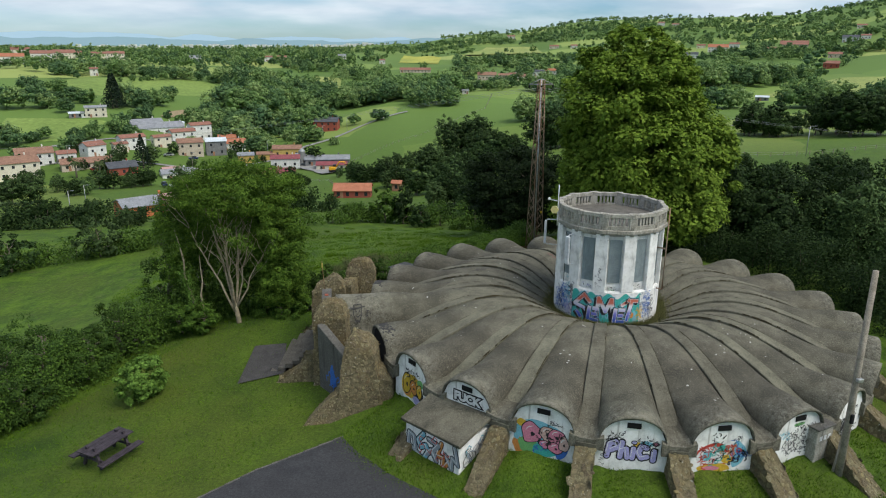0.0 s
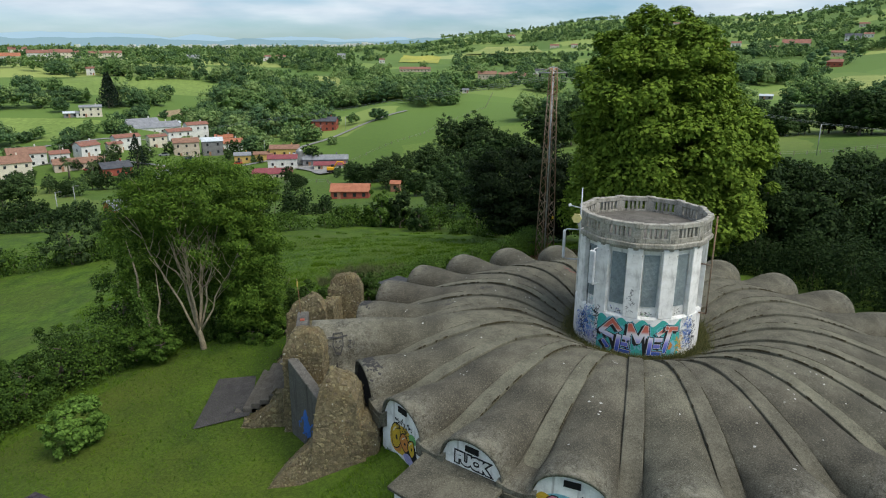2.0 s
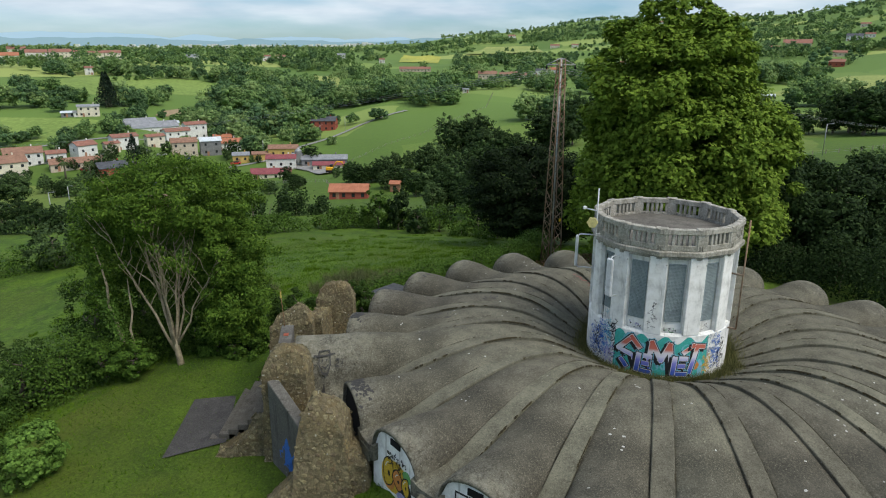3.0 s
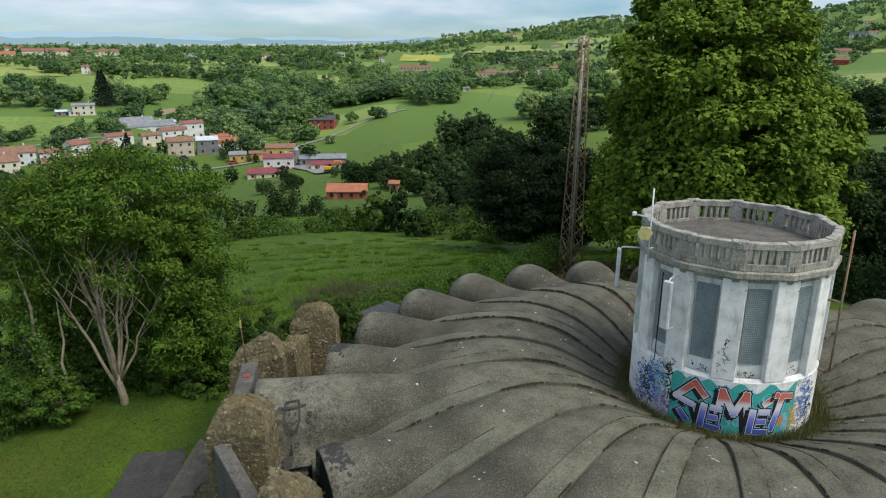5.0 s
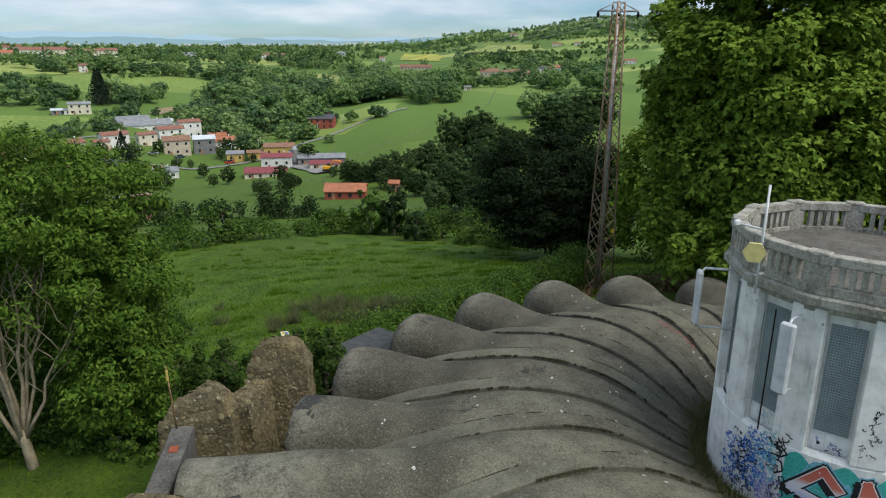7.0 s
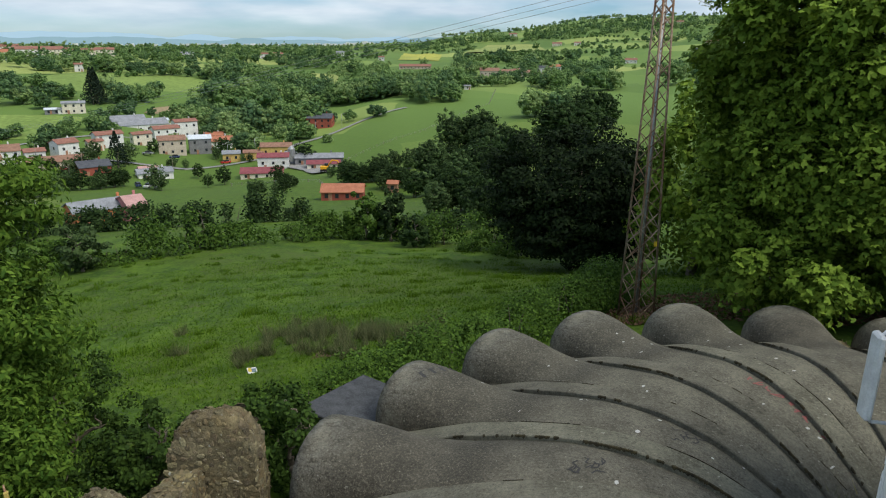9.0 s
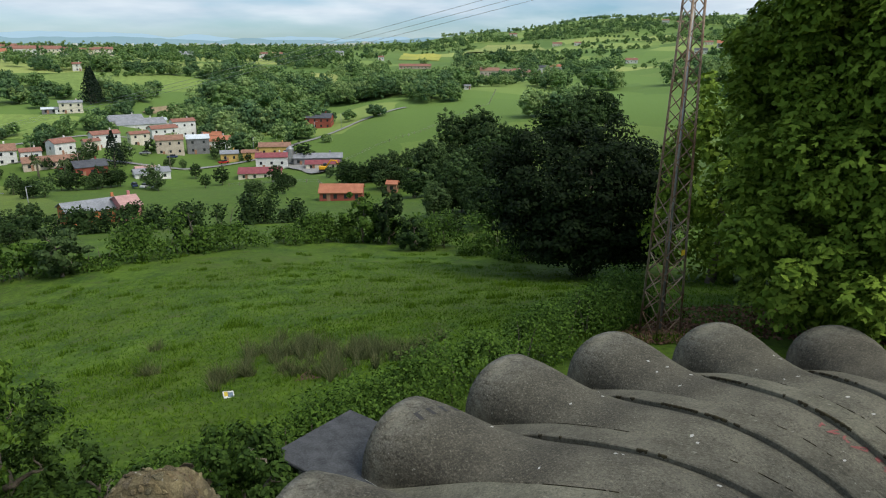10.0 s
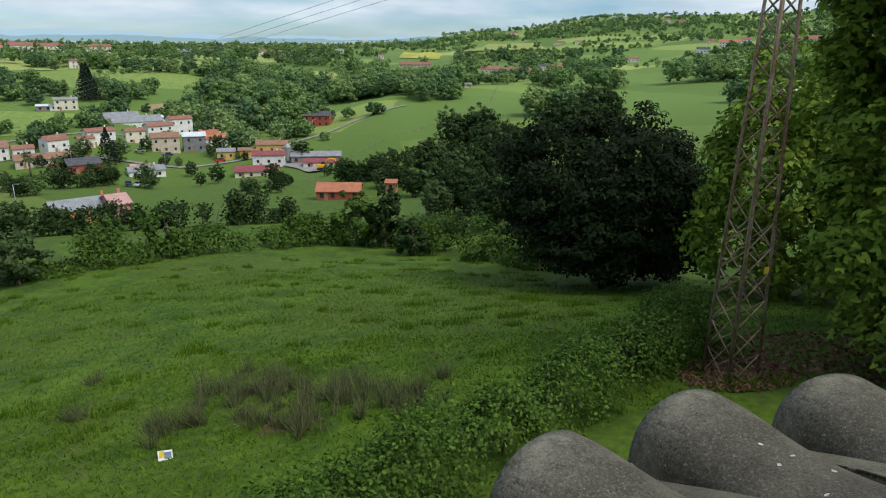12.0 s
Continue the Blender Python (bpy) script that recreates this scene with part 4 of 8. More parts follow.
K = 1 / math.cos(radians(15))
prism_part("plinth", [(2.26, 2.7), (2.26, 4.68), (2.2, 4.74), (2.06 * K, 4.75)], WHITE, 36)
prism_part("shaft", [(2.06 * K, 4.7), (2.06 * K, 7.2), (1.9, 7.2)], WHITE)
prism_part("cornice", [(2.05 * K, 7.08), (2.2 * K, 7.12), (2.2 * K, 7.2), (2.3 * K, 7.24), (2.3 * K, 7.36), (2.18 * K, 7.42), (2.0 * K, 7.42)], PARAPET, label="stained moulded cornice")
prism_part("roof_deck", [(2.02 * K, 7.5), (0.02, 7.52)], FLOORCON)
for k in range(12):
    a = FACE0 + 30 * k
    # pilaster at each corner
    bm = bmesh.new()
    add_box(bm, 2.17, 0, 5.95, 0.17, 0.52, 2.46, 0, 0.012)
    part("pilaster", bm, WHITE, tower, m=pose(0, 0, 0, 0, 0, a + 15))
    grille = part("window_grille", box(2.075, 0, 6.02, 0.03, 0.50, 1.84, 0, 0.004), MESHGREY, tower, m=pose(0, 0, 0, 0, 0, a), label="grey steel mesh grille")
    if k % 12 in (10, 11, 0, 1, 2, 5, 6, 7, 8):
        V, F = [], []

        def bar(y0, z0, y1, z1):
            b0 = len(V)
            for x in (2.083, 2.103):
                V.extend([(x, y0, z0), (x, y1, z0), (x, y1, z1), (x, y0, z1)])
            F.extend([(b0 + 4, b0 + 5, b0 + 6, b0 + 7), (b0, b0 + 1, b0 + 5, b0 + 4), (b0 + 1, b0 + 2, b0 + 6, b0 + 5), (b0 + 2, b0 + 3, b0 + 7, b0 + 6), (b0 + 3, b0, b0 + 4, b0 + 7)])
        for i in range(13):
            bar(-.25 + i * .0405, 5.1, -.25 + i * .0405 + .014, 6.94)
        for i in range(42):
            bar(-.25, 5.1 + i * .0445, .25, 5.1 + i * .0445 + .014)
        part("wire_mesh", mesh_of("wire_mesh", V, F, MESHBAR), None, grille)["kind"] = "stuff"
    # parapet: bottom rail, top rail, balusters and corner posts
    half = 2.22 * math.tan(radians(15))
    part("parapet_rail", box(2.16, 0, 7.48, 0.16, 2 * half - .02, 0.16, 0, 0.01), PARAPET, tower, m=pose(0, 0, 0, 0, 0, a))
    part("parapet_rail", box(2.16, 0, 7.97, 0.20, 2 * half + .02, 0.16, 0, 0.015), PARAPET, tower, m=pose(0, 0, 0, 0, 0, a), label="weathered coping")
    part("parapet_post", box(2.21, 0, 7.73, 0.17, 0.31, 0.66, 0, 0.02), PARAPET, tower, m=pose(0, 0, 0, 0, 0, a + 15))
    part("parapet_cap", box(2.21, 0, 8.05, 0.21, 0.35, 0.06, 0, 0.02), PARAPET, tower, m=pose(0, 0, 0, 0, 0, a + 15))
    for sgn in (-1, 1):
        part("parapet_panel", box(2.16, sgn * .47, 7.725, 0.14, 0.17, 0.34, 0, 0.006), PARAPET, tower, m=pose(0, 0, 0, 0, 0, a))
    for i in range(4):
        part("baluster", box(2.16, -.2325 + .155 * i, 7.725, 0.13, 0.085, 0.34, 0, 0.006), PARAPET, tower, m=pose(0, 0, 0, 0, 0, a))

# aerials fixed to the tower
whip = thing("aerial_mast", "thin white aerial mast with cream hexagonal antenna panel", "antenna")
part("pole", tube_mesh("pole", [rod((4.86, 27.55, 7.3), (4.86, 27.55, 9.05), .02)], ANTENNA), None, whip)
_bm = bmesh.new()
bmesh.ops.create_cone(_bm, cap_ends=True, segments=6, radius1=.17, radius2=.17, depth=.07, matrix=pose(4.7, 27.42, 8.02) @ pose(0, 0, 0, 90, 0, -22) @ pose(0, 0, 0, 0, 0, 30))
_hx = part("hexagon_panel", _bm, CREAM, whip, "cream hexagonal panel")
part("clamp", box(4.80, 27.5, 8.02, .16, .05, .05, 30), GALV, whip)
part("clamp", box(4.90, 27.6, 7.6, .24, .05, .05, 30), GALV, whip)
cam_arm = part("side_arm", tube_mesh("side_arm", [rod((4.86, 27.55, 8.35), (4.55, 27.7, 8.4), .018)], ANTENNA), None, whip)
part("small_dish", box(4.5, 27.7, 8.42, .12, .06, .1, 20, .02), ANTENNA, whip)


def panel_antenna(deg, r, z0, z1, label):
    root = thing("panel_antenna", label, "antenna", turn(deg))
    part("panel", box(r, 0, (z0 + z1) / 2, .10, .24, z1 - z0, 0, .03), ANTENNA, root)
    part("bracket", tube_mesh("bracket", [rod((2.0, 0, z1 + .05), (r - .08, 0, z1 + .05), .022), rod((r - .08, 0, z1 + .05), (r, 0, z1 - .06), .02)], ANTENNA), None, root)
    part("bracket", tube_mesh("bracket", [rod((2.0, 0, z0 - .05), (r - .08, 0, z0 - .05), .022), rod((r - .08, 0, z0 - .05), (r, 0, z0 + .06), .02)], ANTENNA), None, root)
    return root


panel_antenna(216, 2.62, 5.75, 6.95, "white sector antenna panel bracketed to the tower wall")
panel_antenna(168, 2.80, 6.05, 7.1, "white sector antenna panel on a tubular frame")
pipe = thing("rusty_pipe", "rusty vertical pipe beside the tower wall", "pipe")
part("pipe", tube_mesh("pipe", [rod((CX + 2.5 * math.cos(radians(325)), CY + 2.5 * math.sin(radians(325)), 4.6), (CX + 2.5 * math.cos(radians(325)), CY + 2.5 * math.sin(radians(325)), 8.15), .028)], RUST), None, pipe)
for _z in (4.6, 6.4):
    part("bracket", tube_mesh("bracket", [rod((CX + 2.1 * math.cos(radians(325)), CY + 2.1 * math.sin(radians(325)), _z), (CX + 2.5 * math.cos(radians(325)), CY + 2.5 * math.sin(radians(325)), _z), .03)], RUST), None, pipe)
cable = thing("cable_run", "dark cable running down the tower wall", "cable")
part("cable", tube_mesh("cable", [([(CX + 2.36 * math.cos(radians(207)), CY + 2.36 * math.sin(radians(207)), z) for z in (7.0, 6.2, 5.5, 4.8)], [.014] * 4)], DARK, 5), None, cable)

# ---- paint on the walls ----
def paint(name, colour):
    return mat("paint_" + name, (tuple(.86 * c for c in colour), colour), scale=3, rough=.75, bump=.05)


P_BLACK, P_WHITE, P_TEAL, P_PINK = paint("black", (.02, .02, .022)), paint("white", (.72, .72, .70)), paint("teal", (.06, .42, .36)), paint("pink", (.62, .22, .30))
P_BLUE, P_LILAC, P_RED, P_YELLOW = paint("blue", (.05, .16, .50)), paint("lilac", (.38, .36, .62)), paint("red", (.50, .06, .04)), paint("yellow", (.62, .40, .04))
P_SKIN = paint("peach", (.60, .40, .34))
P_ORANGE, P_GREY, P_CYAN, P_GREEN = paint("orange", (.60, .24, .06)), paint("grey", (.30, .33, .36)), paint("cyan", (.20, .48, .58)), paint("green", (.16, .40, .14))
DULLRED, DULLBLACK = paint("faded_red", (.26, .09, .08)), paint("faded_black", (.05, .048, .045))


def sheet(name, polys, material, parent, to3d, label=""):
    """Flat painted shapes, carried onto a surface by to3d(u, v)."""
    V, F = [], []
    for pts in polys:
        b = len(V)
        V += [to3d(u, v) for u, v in pts]
        F.append(tuple(range(b, b + len(pts))))
    bm = bmesh.new()
    bm.from_mesh(mesh_of(name, V, F, material))
    bmesh.ops.remove_doubles(bm, verts=bm.verts, dist=1e-5)
    return part(name, bm, material, parent, label)


def blob(rng, cu, cv, w, h, n=16, wob=.16):
    ph = rng.uniform(0, 6.28)
    k = rng.choice((2, 3))
    return [(cu + w / 2 * math.cos(a) * (1 + wob * math.sin(k * a + ph)), cv + h / 2 * math.sin(a) * (1 + wob * math.cos(k * a + ph))) for a in (2 * math.pi * i / n for i in range(n))]


def strokes(rng, cu, cv, w, h, n, width):
    """A quick scrawl: broken lines of a marker, as thin strips."""
    out = []
    for i in range(n):
        u, v = cu + rng.uniform(-.5, .5) * w, cv + rng.uniform(-.5, .5) * h
        a = rng.uniform(0, 6.28)
        for j in range(rng.randint(2, 4)):
            ln = rng.uniform(.12, .30) * h
            u2, v2 = u + ln * math.cos(a), v + ln * math.sin(a)
            nu, nv = -math.sin(a) * width / 2, math.cos(a) * width / 2
            out.append([(u + nu, v + nv), (u2 + nu, v2 + nv), (u2 - nu, v2 - nv), (u - nu, v - nv)])
            u, v = u2, v2
            a += rng.choice((-1, 1)) * rng.uniform(.9, 1.9)
    return out


def thick(pts, w):
    """A broad brush line with round ends, as pieces: a quad for each stretch and a disc at each joint."""
    out = []
    for (a, b), (c, d) in zip(pts, pts[1:]):
        ln = math.hypot(c - a, d - b) or 1e-6
        nu, nv = -(d - b) / ln * w / 2, (c - a) / ln * w / 2
        out.append([(a + nu, b + nv), (c + nu, d + nv), (c - nu, d - nv), (a - nu, b - nv)])
    for a, b in pts:
        out.append([(a + w / 2 * math.cos(q), b + w / 2 * math.sin(q)) for q in (2 * math.pi * k / 9 for k in range(9))])
    return out


GLYPHS = (((-.4, -.5), (-.3, .5), (.3, .4), (.25, 0), (-.3, -.05)), ((-.35, .5), (-.4, -.45), (.1, -.5), (.4, -.1), (.35, .5)), ((.35, .45), (-.3, .4), (-.35, .05), (.3, -.05), (.3, -.45), (-.4, -.5)),
          ((-.4, -.5), (-.1, .5), (.05, -.1), (.3, .5), (.4, -.5)), ((-.4, .45), (.35, .5), (-.1, .1), (.4, -.2), (-.35, -.5)), ((-.35, -.5), (-.35, .5), (.0, .05), (.4, .5), (.1, -.1), (.4, -.5)))


def lettering(parent, to, rng, cu, cv, w, h, n, fill, edge, light, layer=0):
    """A row of swollen, interlocked painted shapes of broad strokes, with outline and highlight."""
    step = w / n
    for i in range(n):
        u, v = cu - w / 2 + step * (i + .5), cv + rng.uniform(-.06, .06) * h
        hh, ww = h * rng.uniform(.9, 1.12) * .82, step * rng.uniform(1.05, 1.3)
        tilt = rng.uniform(-.25, .25)
        turn_a = rng.uniform(0, 6.28)
        glyph = [(a * math.cos(turn_a) - b * math.sin(turn_a), a * math.sin(turn_a) + b * math.cos(turn_a)) for a, b in rng.choice(GLYPHS)]
        pts = [(u + a * ww + tilt * b * hh + rng.uniform(-.04, .04) * ww, v + b * hh + rng.uniform(-.05, .05) * hh) for a, b in glyph]
        lay, br = layer + .0016 * (i % 3), step * rng.uniform(.50, .62)
        for name, scale, m_, up in (("painted_outline", 1.0, edge, .0015), ("painted_letter", .68, fill[i % len(fill)], .005), ("painted_highlight", .13, light, .0075)):
            ps = thick(pts if scale > .2 else [(a - br * .16, b + br * .12) for a, b in pts], br * scale)
            sheet(name, ps, m_, parent, lambda a, b, q=lay + up: to(a, b, q + .0004 * math.sin(40 * a + 23 * b)))["kind"] = "stuff"


def on_wall(u, v, q):
    return (10.562 + q, u, v)


def handwriting(rng, cu, cv, w, h, rows, width):
    """Rows of small crooked marks, like hurried writing."""
    out = []
    rh = h / rows
    for i in range(rows):
        u = cu - w / 2 * rng.uniform(.6, 1)
        while u < cu + w / 2 * rng.uniform(.5, 1):
            out += strokes(rng, u, cv + h / 2 - (i + .5) * rh, rh * .25, rh * 1.3, 2, width)
            u += rh * rng.uniform(.35, .65)
    return out


def bubbles(parent, to, rng, shapes, fill, edge, layer, rim=.05, mark=None):
    """Swollen overlapping painted shapes with dark rims and pale glints."""
    for i, (u, v, w, h) in enumerate(shapes):
        seed, q = rng.random(), layer + .0016 * i
        for name, grow, m_, up in (("painted_outline", rim, edge, 0), ("painted_shape", 0, fill[i % len(fill)], .0008)):
            sheet(name, [blob(random.Random(seed), u, v, w + grow, h + grow, 20, .14)], m_, parent, lambda a, b, z=q + up: to(a, b, z))
        sheet("painted_highlight", thick([(u - w * .28, v + h * .12), (u - w * .16, v + h * .28), (u + w * .02, v + h * .34)], .025), P_WHITE, parent, lambda a, b, z=q + .0012: to(a, b, z))
        if mark:
            sheet("painted_spot", [blob(rng, u + w * .06, v - h * .05, w * .22, h * .22, 10, .2)], mark, parent, lambda a, b, z=q + .0012: to(a, b, z))


def scribble(parent, to, polys, material, layer):
    sheet("scrawl", polys, material, parent, lambda u, v: to(u, v, layer))["kind"] = "stuff"


def wash(parent, to, rng, spots, layer):
    for i, (m_, u, v, w, h) in enumerate(spots):
        sheet("painted_ground", [blob(rng, u, v, w, h, 22, .13)], m_, parent, lambda a, b, z=layer + .0005 * i: to(a, b, z))


rr = random.Random(816)
W = end_walls[16]
wash(W, on_wall, rr, ((P_CYAN, -.1, 2.5, 1.5, .95), (P_ORANGE, -.74, 1.95, .45, .6), (P_GREEN, -.45, 2.0, .7, .55), (P_TEAL, .1, 1.95, .9, .5), (P_BLUE, .62, 2.15, .5, .8), (P_YELLOW, -.68, 2.75, .35, .3), (P_CYAN, -.85, 2.3, .2, .4)), .0005)
bubbles(W, on_wall, rr, ((-.36, 2.46, .66, .72), (.14, 2.55, .42, .5), (.45, 2.5, .5, .55), (.12, 2.16, .4, .26), (.44, 2.1, .42, .36), (.7, 2.3, .3, .5)), [P_PINK, P_SKIN, P_PINK, P_PINK], P_BLACK, .004, .06, P_BLACK)
scribble(W, on_wall, handwriting(rr, .3, 2.42, 1.0, .5, 2, .028) + handwriting(rr, .45, 2.95, .5, .16, 1, .02), P_BLACK, .016)
scribble(W, on_wall, handwriting(rr, 0, 1.98, .6, .2, 1, .02), P_BLUE, .016)
W = end_walls[17]
wash(W, on_wall, rr, ((P_YELLOW, .15, 2.62, .25, .3), (P_CYAN, .45, 2.7, .4, .2)), .0005)
_lines = (((-.74, 2.18), (-.68, 2.62), (-.50, 2.70), (-.42, 2.52), (-.62, 2.40)), ((-.34, 2.18), (-.31, 2.70)), ((-.32, 2.42), (-.17, 2.48), (-.12, 2.18)), ((.03, 2.18), (.05, 2.50)), ((.44, 2.56), (.28, 2.60), (.20, 2.38), (.30, 2.20), (.47, 2.26)), ((.66, 2.16), (.67, 2.48)))
for _i, (_m, _w) in enumerate(((P_BLACK, .25), (P_LILAC, .165), (P_WHITE, .02))):
    for _lk, _ln in enumerate(_lines):
        sheet("painted_letter", thick([(a - .045 * (_i == 2), b + .04 * (_i == 2)) for a, b in _ln], _w), _m, W, lambda u, v, q=.002 + .003 * _i + .0002 * _lk: on_wall(u, v, q + .0001 * math.sin(53 * u + 31 * v)))["kind"] = "stuff"
for _u, _m in ((.06, P_LILAC), (.70, P_PINK)):
    sheet("painted_spot", [blob(rr, _u, 2.72, .2, .16, 12, .1)], P_BLACK, W, lambda u, v: on_wall(u, v, .0065))
    sheet("painted_spot", [blob(rr, _u, 2.72, .14, .10, 12, .1)], _m, W, lambda u, v: on_wall(u, v, .0075))
scribble(W, on_wall, handwriting(rr, -.5, 2.85, .6, .3, 2, .02) + handwriting(rr, .5, 2.72, .6, .3, 2, .02) + handwriting(rr, -.85, 2.3, .14, .8, 6, .014), P_BLACK, .019)
W = end_walls[18]
wash(W, on_wall, rr, ((P_CYAN, .55, 2.35, .5, .9), (P_RED, -.2, 2.35, 1.2, .78), (P_WHITE, -.2, 2.35, 1.12, .70), (P_YELLOW, -.2, 1.9, 1.2, .3), (P_PINK, -.3, 1.9, .55, .18), (P_TEAL, .1, 2.6, .4, .2), (P_CYAN, -.45, 2.35, .3, .4), (P_YELLOW, .2, 2.2, .35, .3)), .0005)
for m_, u, v, w, h, n, t in ((P_RED, -.5, 2.4, .5, .7, 12, .03), (P_TEAL, -.1, 2.4, .8, .6, 12, .03), (P_BLUE, .55, 2.45, .4, .6, 12, .02), (P_ORANGE, .2, 2.45, .4, .4, 7, .03), (P_RED, .35, 2.5, .4, .4, 8, .045), (P_BLACK, .55, 2.3, .6, .45, 14, .04), (P_BLACK, -.15, 2.5, .9, .3, 12, .025)):
    scribble(W, on_wall, strokes(rr, u, v, w, h, n, t), m_, .006)
scribble(W, on_wall, handwriting(rr, -.1, 2.95, .5, .2, 1, .024) + handwriting(rr, .55, 2.85, .35, .15, 1, .02) + handwriting(rr, .0, 2.28, .6, .24, 1, .03), P_BLACK, .008)
W = end_walls[19]
scribble(W, on_wall, handwriting(rr, .1, 2.5, 1.4, 1.0, 5, .022) + thick([(-.3, 2.2), (-.35, 2.45), (-.15, 2.5), (-.1, 2.3), (-.3, 2.2)], .025), P_BLACK, .002)
scribble(W, on_wall, handwriting(rr, -.5, 2.75, .6, .3, 2, .02), P_CYAN, .003)
wash(W, on_wall, rr, ((P_GREEN, .0, 3.08, .5, .12),), .0005)
W = end_walls[20]
bubbles(W, on_wall, rr, ((-.3, 2.3, .4, .8), (-.15, 2.0, .45, .4)), [P_BLACK], P_WHITE, .002)
scribble(W, on_wall, handwriting(rr, .3, 2.4, .7, 1.0, 6, .022), P_BLACK, .008)
W = end_walls[21]
wash(W, on_wall, rr, ((P_CYAN, 0, 2.2, .9, .5), (P_PINK, .4, 2.3, .4, .5)), .0005)
scribble(W, on_wall, handwriting(rr, 0, 2.5, 1.2, .8, 4, .025), P_BLACK, .006)
W = end_walls[14]
wash(W, on_wall, rr, ((P_YELLOW, -.1, 2.3, 1.3, 1.0), (P_ORANGE, -.3, 2.2, .5, .8), (P_BLACK, .45, 2.1, .6, .7), (P_LILAC, .3, 1.85, .5, .3), (P_GREEN, .5, 2.6, .4, .3)), .0005)
bubbles(W, on_wall, rr, ((-.35, 2.35, .5, .8), (.1, 2.3, .4, .5), (.45, 2.3, .3, .5)), [P_YELLOW, P_ORANGE], P_BLACK, .004, .08, P_BLACK)
scribble(W, on_wall, handwriting(rr, .1, 2.8, 1.0, .3, 2, .025), P_BLACK, .012)
# vent slots as solid blocks, the shade inside put into their black colour
for k in range(13, 23):
    if k in end_walls:
        part("vent_opening", box(10.57, 0, 3.30, .05, .42, .17, 0, 0), DARK, end_walls[k], "near-black block for the shade in a vent slot")


def text_mesh(body, size, offset=0.0, shear=0.0):
    cu = bpy.data.curves.new("lettering", "FONT")
    cu.body, cu.size, cu.offset, cu.shear, cu.space_character, cu.align_x = body, size, offset, shear, 0.92, "CENTER"
    cu.resolution_u = 3
    ob = bpy.data.objects.new("lettering", cu)
    scene.collection.objects.link(ob)
    bpy.context.view_layer.update()
    me = bpy.data.meshes.new_from_object(ob.evaluated_get(bpy.context.evaluated_depsgraph_get()))
    bpy.data.objects.remove(ob)
    bm = bmesh.new()
    bm.from_mesh(me)
    bmesh.ops.triangulate(bm, faces=bm.faces)
    for _ in range(2):
        long = [e for e in bm.edges if e.calc_length() > size * .12]
        bmesh.ops.subdivide_edges(bm, edges=long, cuts=1)
        bmesh.ops.triangulate(bm, faces=bm.faces)
    return bm


def bent_text(name, body, size, mid_deg, z, rad, material, parent, offset=0.0, squash=1.0, tilt=0.0):
    """Lettering that follows the round plinth."""
    bm = text_mesh(body, size, offset)
    for v in bm.verts:
        a = radians(mid_deg) + v.co.x * squash / rad
        v.co = Vector((rad * math.cos(a), rad * math.sin(a), z + v.co.y + tilt * v.co.x))
    return part(name, bm, material, parent)


def fade_paint():
    """Sprayed letters that fade from blue at the foot over white to red at the head."""
    m = mat("paint_fade", ((.7, .7, .7), (.7, .7, .7)), bump=0)
    nt = m.node_tree
    co, sp, rp = nt.nodes.new("ShaderNodeTexCoord"), nt.nodes.new("ShaderNodeSeparateXYZ"), nt.nodes.new("ShaderNodeValToRGB")
    mr = nt.nodes.new("ShaderNodeMapRange")
    mr.inputs["From Min"].default_value, mr.inputs["From Max"].default_value = 3.45, 4.55
    nt.links.new(co.outputs["Object"], sp.inputs[0])
    nt.links.new(sp.outputs[2], mr.inputs["Value"])
    nt.links.new(mr.outputs[0], rp.inputs[0])
    el = rp.color_ramp.elements
    el[0].position, el[0].color = 0.05, (.04, .10, .45, 1)
    el[1].position, el[1].color = 0.95, (.52, .12, .08, 1)
    for pos, col in ((.32, (.22, .22, .60, 1)), (.5, (.68, .66, .74, 1)), (.62, (.70, .66, .66, 1)), (.72, (.55, .16, .11, 1))):
        el.new(pos).color = col
    nt.links.new(rp.outputs[0], nt.nodes["Principled BSDF"].inputs["Base Color"])
    return m


def on_plinth(u, v, q):
    a = radians(u)
    return ((2.266 + q) * math.cos(a), (2.266 + q) * math.sin(a), v)


rr = random.Random(31)
_pts = [[(219 + i * 2.0, 3.30 + .06 * math.sin(i)), (221 + i * 2.0, 3.30 + .06 * math.sin(i + 1)), (221 + i * 2.0, 4.55 + .12 * math.sin(.7 * i + .7)), (219 + i * 2.0, 4.55 + .12 * math.sin(.7 * i))] for i in range(38)]
sheet("painted_ground", _pts, P_TEAL, tower, lambda u, v: on_plinth(u, v, 0), "teal painted ground")
for i in range(8):
    sheet("painted_ground", [blob(rr, 224 + 9 * i, rr.uniform(3.5, 4.4), rr.uniform(8, 15), rr.uniform(.3, .7), 14, .2)], P_CYAN, tower, lambda u, v, q=.0008 + .0002 * i: on_plinth(u, v, q))
fade = fade_paint()


